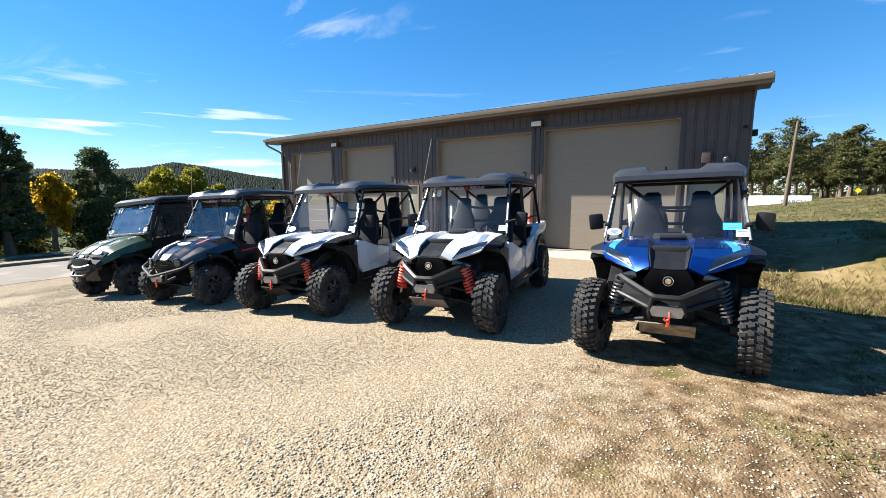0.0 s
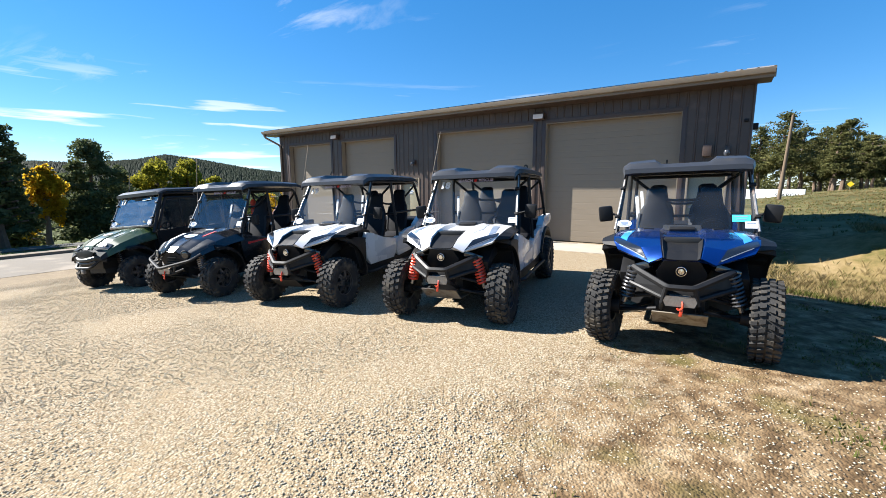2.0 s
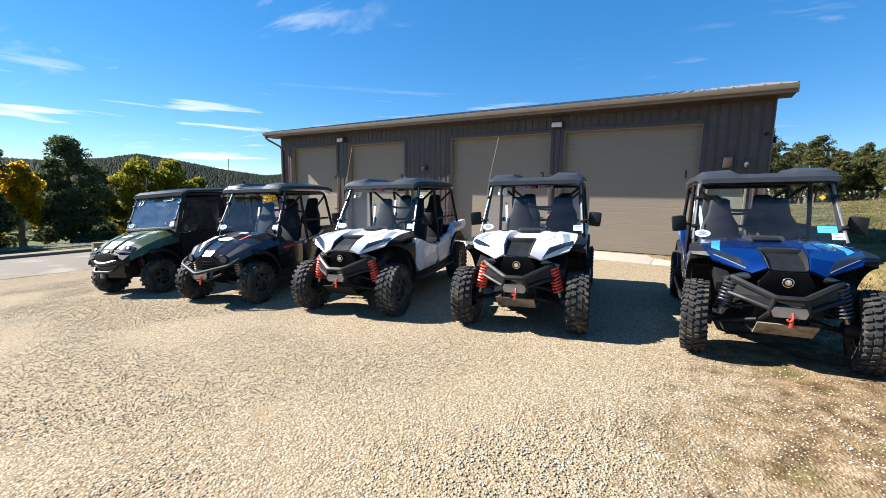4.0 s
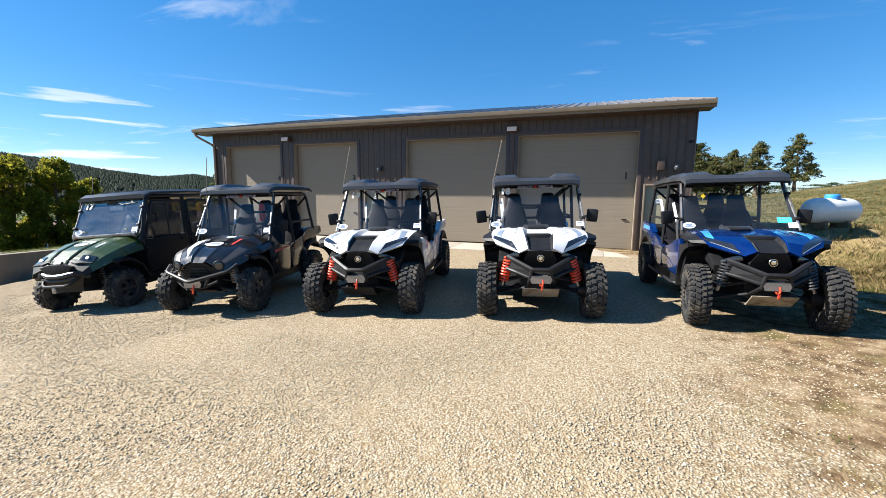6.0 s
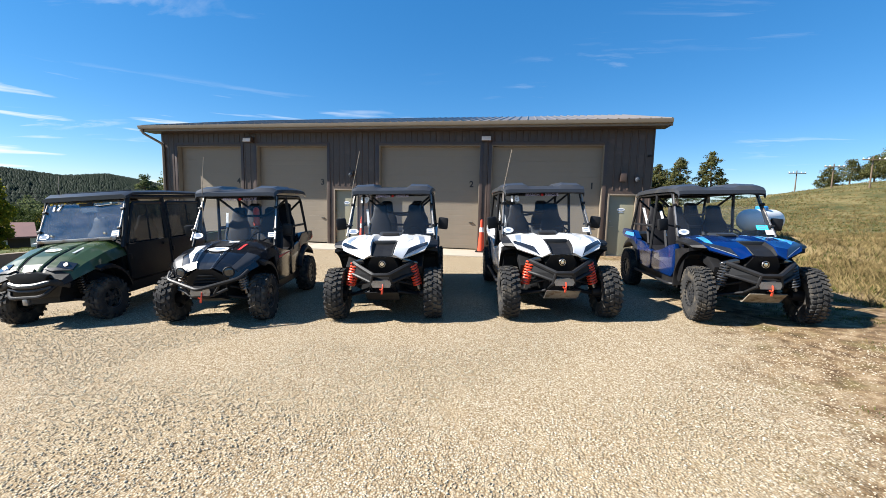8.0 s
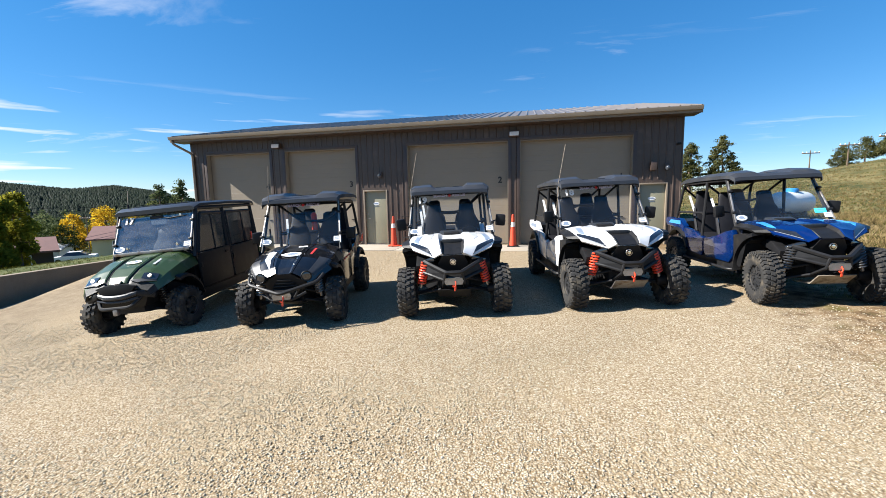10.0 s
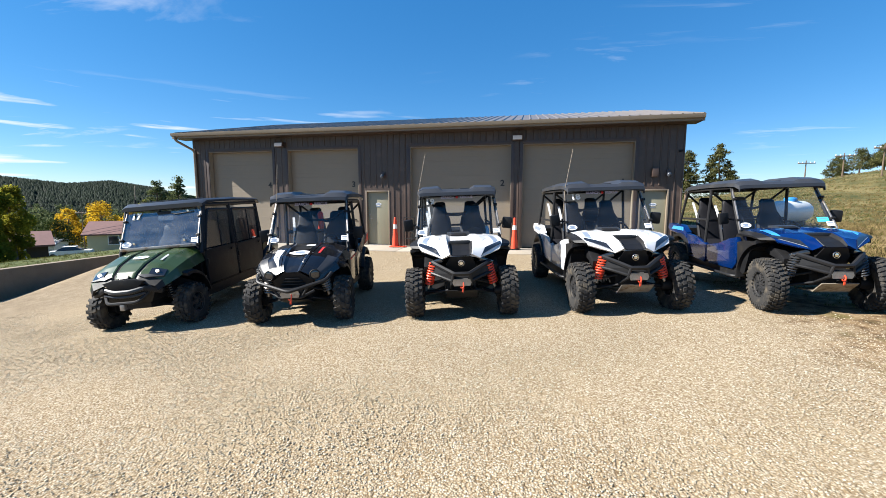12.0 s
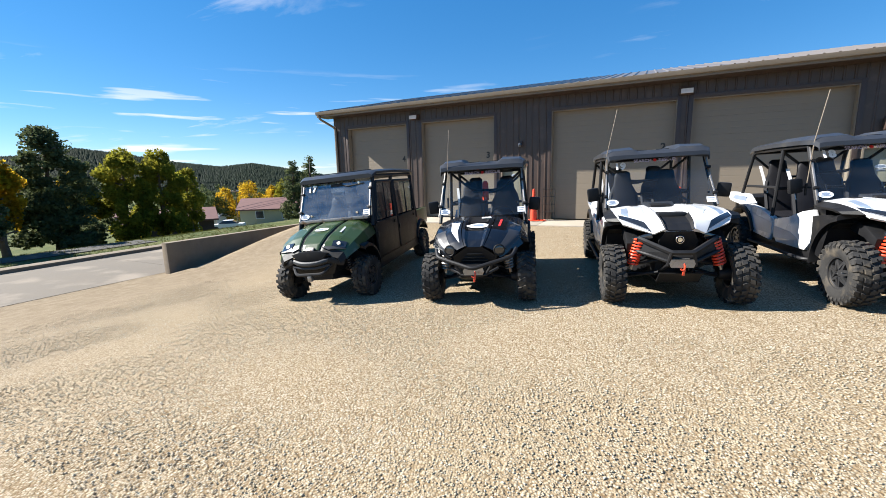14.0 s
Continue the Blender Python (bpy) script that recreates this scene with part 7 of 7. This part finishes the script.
def cab_utility(name, x, y, rz, label):
    """A dark green six-seat work side-by-side with a hard black cab."""
    u = new(name)
    u.matrix_basis = on_ground(x, y, rz, 0.655, 0.0, 3.20)
    tagged(u, label, "utility vehicle", "parked side-by-side vehicles")
    R, T, WB = 0.325, 0.655, 3.20
    wheels(u, "small", T, WB, R, -4)
    suspension(u, T, WB, R, M_BLACK, 0.80)
    part("chassis", loft(bmesh.new(), [[(-w, yy, z0), (w, yy, z0), (w, yy, z1), (-w, yy, z1)] for yy, w, z0, z1 in ((-0.34, 0.24, 0.36, 0.62), (0.1, 0.32, 0.30, 0.78), (0.42, 0.6, 0.30, 0.56), (2.75, 0.6, 0.30, 0.56), (2.95, 0.34, 0.34, 0.75), (3.7, 0.32, 0.42, 0.75))]), M_BLACK, u)
    hood = Skin([(0.48, [(0, 1.20), (0.17, 1.20), (0.22, 1.17), (0.27, 1.20), (0.48, 1.185), (0.63, 1.10), (0.69, 0.93)]),
                 (0.10, [(0, 1.145), (0.165, 1.145), (0.215, 1.115), (0.265, 1.145), (0.47, 1.12), (0.65, 1.03), (0.71, 0.88)]),
                 (-0.22, [(0, 1.04), (0.15, 1.04), (0.195, 1.01), (0.245, 1.035), (0.43, 1.0), (0.61, 0.92), (0.67, 0.79)]),
                 (-0.40, [(0, 0.93), (0.13, 0.93), (0.17, 0.90), (0.215, 0.92), (0.37, 0.885), (0.54, 0.815), (0.58, 0.71)]),
                 (-0.50, [(0, 0.80), (0.11, 0.80), (0.15, 0.78), (0.19, 0.79), (0.31, 0.76), (0.45, 0.71), (0.48, 0.64)])])
    b = bmesh.new()
    for s in (-1, 1):
        hood.strip(b, 0, 1.5, 0, 3.6, s, 0.03, 4, 14)
    part("hood_centre", b, M_GREEN, u, sharp=22)
    part("nose_badge", box(bmesh.new(), (0, -0.465, 0.865), (0.13, 0.02, 0.06), (-40, 0, 0), 0.01), M_STEEL, u, "polished nose badge")
    for s in (-1, 1):
        part("hood_groove", hood.strip(bmesh.new(), 1.5, 2.6, 0, 3.9, s, 0.02, 3, 12, -0.004), M_BLACK, u, sharp=22)
        part("hood_panel", hood.strip(bmesh.new(), 2.6, 6.0, 0, 3.25, s, 0.03, 7, 14), M_GREEN, u, sharp=22)
        part("brow", hood.patch(bmesh.new(), ((2.75, 3.35), (3.9, 3.1), (5.0, 2.95), (3.7, 3.5)), s, 0.02), M_ROOFPL, u, "satin dark plastic brow")
        part("nose_cheek", hood.strip(bmesh.new(), 2.6, 6.0, 3.25, 3.999, s, 0.03, 6, 5), M_BLACK, u, sharp=22)
        part("headlight", hood.patch(bmesh.new(), ((3.6, 2.55), (4.7, 2.35), (4.9, 2.9), (3.8, 3.1)), s, 0.012), M_LENS, u, "dark clear headlight")
        part("headlight_bulb", lathe(bmesh.new(), [(0.034, 0), (0.03, 0.014), (0, 0.016)], 18, pose(*hood.at(4.25, 2.75, s, 0.012), 0, 0, -90) @ pose(0, 0, 0, 0, -35, 0)), M_STEEL, u, "small round reflector")
        part("lower_cheek", box(bmesh.new(), (s * 0.38, -0.42, 0.66), (0.26, 0.14, 0.09), (0, s * 18, s * 20), 0.03), M_BLACK, u)
    bb = bmesh.new()
    prism(bb, [(0.12 * math.cos(k * math.pi / 14), 0.06 * math.sin(k * math.pi / 14)) for k in range(28)], "z", 0.0, 0.004)
    bb.transform(pose(0.0, -0.04, 1.106, 16, 0, 0))
    e = part("hood_badge", bb, M_STICKER, u, "white oval rescue badge")
    bb = bmesh.new()
    prism(bb, [(0.07 * math.cos(k * math.pi / 14), 0.01 + 0.026 * math.sin(k * math.pi / 14)) for k in range(28)], "z", 0.0045, 0.007)
    bb.transform(pose(0.0, -0.04, 1.106, 16, 0, 0))
    part("print", bb, M_GREYBLUE, e)
    for k in range(2):
        bb = box(bmesh.new(), (0, 0, 0), (0.035, 0.26 - 0.08 * k, 0.003))
        bb.transform(pose(0.37 + 0.06 * k, -0.02 + 0.05 * k, 1.093 - 0.014 * k, 16, 10, 4))
        part("lettering_bar", bb, M_GREY, u, "pale lettering")
    part("grille", loft(bmesh.new(), [[(-w, yy, zz) for w, yy, zz in ((0.30, -0.40, 0.46), (-0.30, -0.40, 0.46), (-0.42, -0.45, 0.66), (-0.16, -0.495, 0.80), (0.16, -0.495, 0.80), (0.42, -0.45, 0.66))], [(-w, yy, zz) for w, yy, zz in ((0.34, -0.1, 0.48), (-0.34, -0.1, 0.48), (-0.40, -0.1, 0.64), (-0.14, -0.1, 0.78), (0.14, -0.1, 0.78), (0.40, -0.1, 0.64))]]), M_BLACK, u)
    part("nose_brow", tube(bmesh.new(), [(-0.60, -0.20, 0.83), (-0.44, -0.42, 0.73), (-0.12, -0.55, 0.655), (0.12, -0.55, 0.655), (0.44, -0.42, 0.73), (0.60, -0.20, 0.83)], 0.036, 8, 0.08), M_ROOFPL, u, "satin dark brow across the nose")
    part("nose_panel", prism(bmesh.new(), [(-0.30, 0.80), (-0.16, 0.66), (0.16, 0.66), (0.30, 0.80), (0.14, 0.84), (-0.14, 0.84)], "y", -0.515, -0.40, 0.01), M_BLACK, u)
    part("grille_bar", tube(bmesh.new(), [(-0.30, -0.50, 0.62), (-0.12, -0.53, 0.585), (0.12, -0.53, 0.585), (0.30, -0.50, 0.62)], 0.018, 8, 0.05), M_ROOFPL, u, "satin lower grille bar")
    part("bumper", tube(bmesh.new(), [(-0.34, -0.42, 0.66), (-0.22, -0.58, 0.50), (0.22, -0.58, 0.50), (0.34, -0.42, 0.66)], 0.026, 8, 0.07), M_TUBE, u, "black tubular bumper")
    part("tow_hook", box(bmesh.new(), (0, -0.58, 0.44), (0.07, 0.06, 0.09), bevel=0.015), M_STEEL, u)
    part("cowl", box(bmesh.new(), (0, 0.43, 1.215), (1.26, 0.10, 0.05), bevel=0.012), M_STEEL, u, "bare metal cowl strip")
    both(lambda s: fender(u, s, R, 0, R + 0.07, 0.46, 0.52, 0.74, 70, 170))
    both(lambda s: fender(u, s, R, WB, R + 0.09, 0.46, 0.54, 0.74, 15, 150))
    # hard cab
    X = 0.70
    for s in (-1, 1):
        part("front_post", tube(bmesh.new(), [(s * 0.68, 0.44, 1.06), (s * 0.655, 0.74, 1.88)], 0.035, 8), M_TUBE, u)
        part("rear_post", tube(bmesh.new(), [(s * 0.68, 2.92, 0.95), (s * 0.655, 2.84, 1.90)], 0.035, 8), M_TUBE, u)
        part("door_post", tube(bmesh.new(), [(s * 0.69, 1.62, 0.55), (s * 0.66, 1.60, 1.89)], 0.035, 8), M_TUBE, u)
        part("header_rail", tube(bmesh.new(), [(s * 0.655, 0.74, 1.88), (s * 0.655, 2.84, 1.90)], 0.035, 8), M_TUBE, u)
        for nm, y0, y1, ya in (("front_door", 0.50, 1.58, 0.80), ("rear_door", 1.65, 2.82, 1.68)):
            d = part(nm, prism(bmesh.new(), [(y0, 0.50), (y1, 0.50), (y1, 1.12), (y0, 1.10)], "x", s * 0.665, s * 0.71, 0.014), M_BLACK, u, "black cab door")
            part("door_frame", tube(bmesh.new(), [(s * 0.69, y0 + 0.02, 1.11), (s * 0.662, ya, 1.78), (s * 0.662, y1 - 0.03, 1.78), (s * 0.69, y1 - 0.03, 1.12)], 0.03, 8, 0.05), M_TUBE, d)
            bm = bmesh.new()
            prism(bm, [(y0 + 0.04, 1.13), (y1 - 0.05, 1.13), (y1 - 0.05, 1.77), (ya + 0.02, 1.77)], "x", s * 0.672, s * 0.678)
            g = part("door_window", bm, G_TINT, d, "tinted sliding window")
            g.visible_shadow = False
            part("window_bar", tube(bmesh.new(), [(s * 0.68, (y0 + y1) / 2 + 0.08, 1.13), (s * 0.672, (y0 + y1) / 2 + 0.08, 1.77)], 0.014, 6), M_TUBE, d)
            part("door_latch", box(bmesh.new(), (s * 0.72, y1 - 0.14, 1.03), (0.02, 0.12, 0.05), bevel=0.008), M_BLACK, d)
            part("hinge", box(bmesh.new(), (s * 0.715, y0 + 0.03, 0.9), (0.02, 0.05, 0.09), bevel=0.006), M_BLACK, d)
        part("sill", prism(bmesh.new(), [(0.44, 0.31), (2.9, 0.33), (2.84, 0.49), (0.46, 0.49)], "x", s * 0.56, s * 0.69, 0.02), M_BLACK, u)
        part("bed_side", prism(bmesh.new(), [(2.92, 0.72), (3.82, 0.74), (3.85, 1.10), (2.92, 1.08)], "x", s * 0.60, s * 0.69, 0.016), M_GREEN, u, "green cargo-bed side")
    part("bed_floor", box(bmesh.new(), (0, 3.38, 0.78), (1.2, 0.9, 0.06)), M_BLACK, u)
    part("tail_gate", box(bmesh.new(), (0, 3.83, 0.92), (1.2, 0.05, 0.34), bevel=0.012), M_BLACK, u)
    b = bmesh.new()
    prof = lambda w, z: [(-w, z - 0.07), (-w, z - 0.03), (-w + 0.06, z), (w - 0.06, z), (w, z - 0.03), (w, z - 0.07)]
    loft(b, [[(px, yy, pz) for px, pz in prof(w, zz)] for yy, w, zz in ((0.66, 0.68, 1.925), (0.80, 0.71, 1.985), (1.7, 0.715, 2.01), (2.88, 0.71, 2.005), (3.02, 0.68, 1.95))])
    rf = part("roof", b, M_ROOFPL, u, "flat black hard roof", sharp=25)
    for k in range(4):
        part("roof_rib", box(bmesh.new(), (0, 0.98 + 0.52 * k, 2.004 + 0.003 * k), (1.1, 0.05, 0.014), bevel=0.005), M_ROOFPL, rf)
    part("back_panel", box(bmesh.new(), (0, 2.88, 1.15), (1.28, 0.03, 0.5)), M_BLACK, u)
    part("dashboard", loft(bmesh.new(), [[(-0.62, yy, z0), (0.62, yy, z0), (0.62, yy, z1), (-0.62, yy, z1)] for yy, z0, z1 in ((0.46, 0.66, 1.06), (0.66, 0.72, 1.08), (0.78, 0.82, 1.0))]), M_BLACK, u)
    part("floor_pan", box(bmesh.new(), (0, 1.65, 0.44), (1.26, 2.4, 0.05)), M_BLACK, u)
    for sy in (1.05, 2.2):
        for sx in (-0.42, 0.0, 0.42):
            seat(u, sx, sy, 0.72, back=0.88)
    steering(u, 0.38, 0.88, 1.10)
    g = windscreen(u, (0.645, 0.42, 1.235), (0.63, 0.72, 1.855), "17", False, glass=G_DUSTY)
    part("wiper", tube(bmesh.new(), [(0.05, 0.69, 1.79), (0.22, 0.66, 1.755), (0.52, 0.675, 1.775)], 0.009, 6), M_BLACK, g)
    part("wiper_motor", box(bmesh.new(), (0.0, 0.70, 1.78), (0.22, 0.05, 0.06), bevel=0.012), M_BLACK, g)
    for s in (-1, 1):
        for t in (0.12, 0.9):
            part("clamp", lathe(bmesh.new(), [(0.022, 0), (0.02, 0.015), (0, 0.016)], 12, pose(s * 0.42, 0.41 + 0.3 * t, 1.235 + 0.62 * t, 0, 0, -90)), M_CHROME, g)
    part("rear_view_mirror", box(bmesh.new(), (-0.05, 0.80, 1.70), (0.26, 0.03, 0.08), bevel=0.012), M_STICKER, u)
    antenna(u, -0.60, 0.9, 1.96, 0.35, 0.0)
    return u


crossover("side_by_side", -7.955, 3.56, 13, "glossy black four-seat side-by-side with a white oval hood badge")
cab_utility("side_by_side", -10.38, 3.15, 13, "dark green six-seat side-by-side with a hard black cab, unit 17")
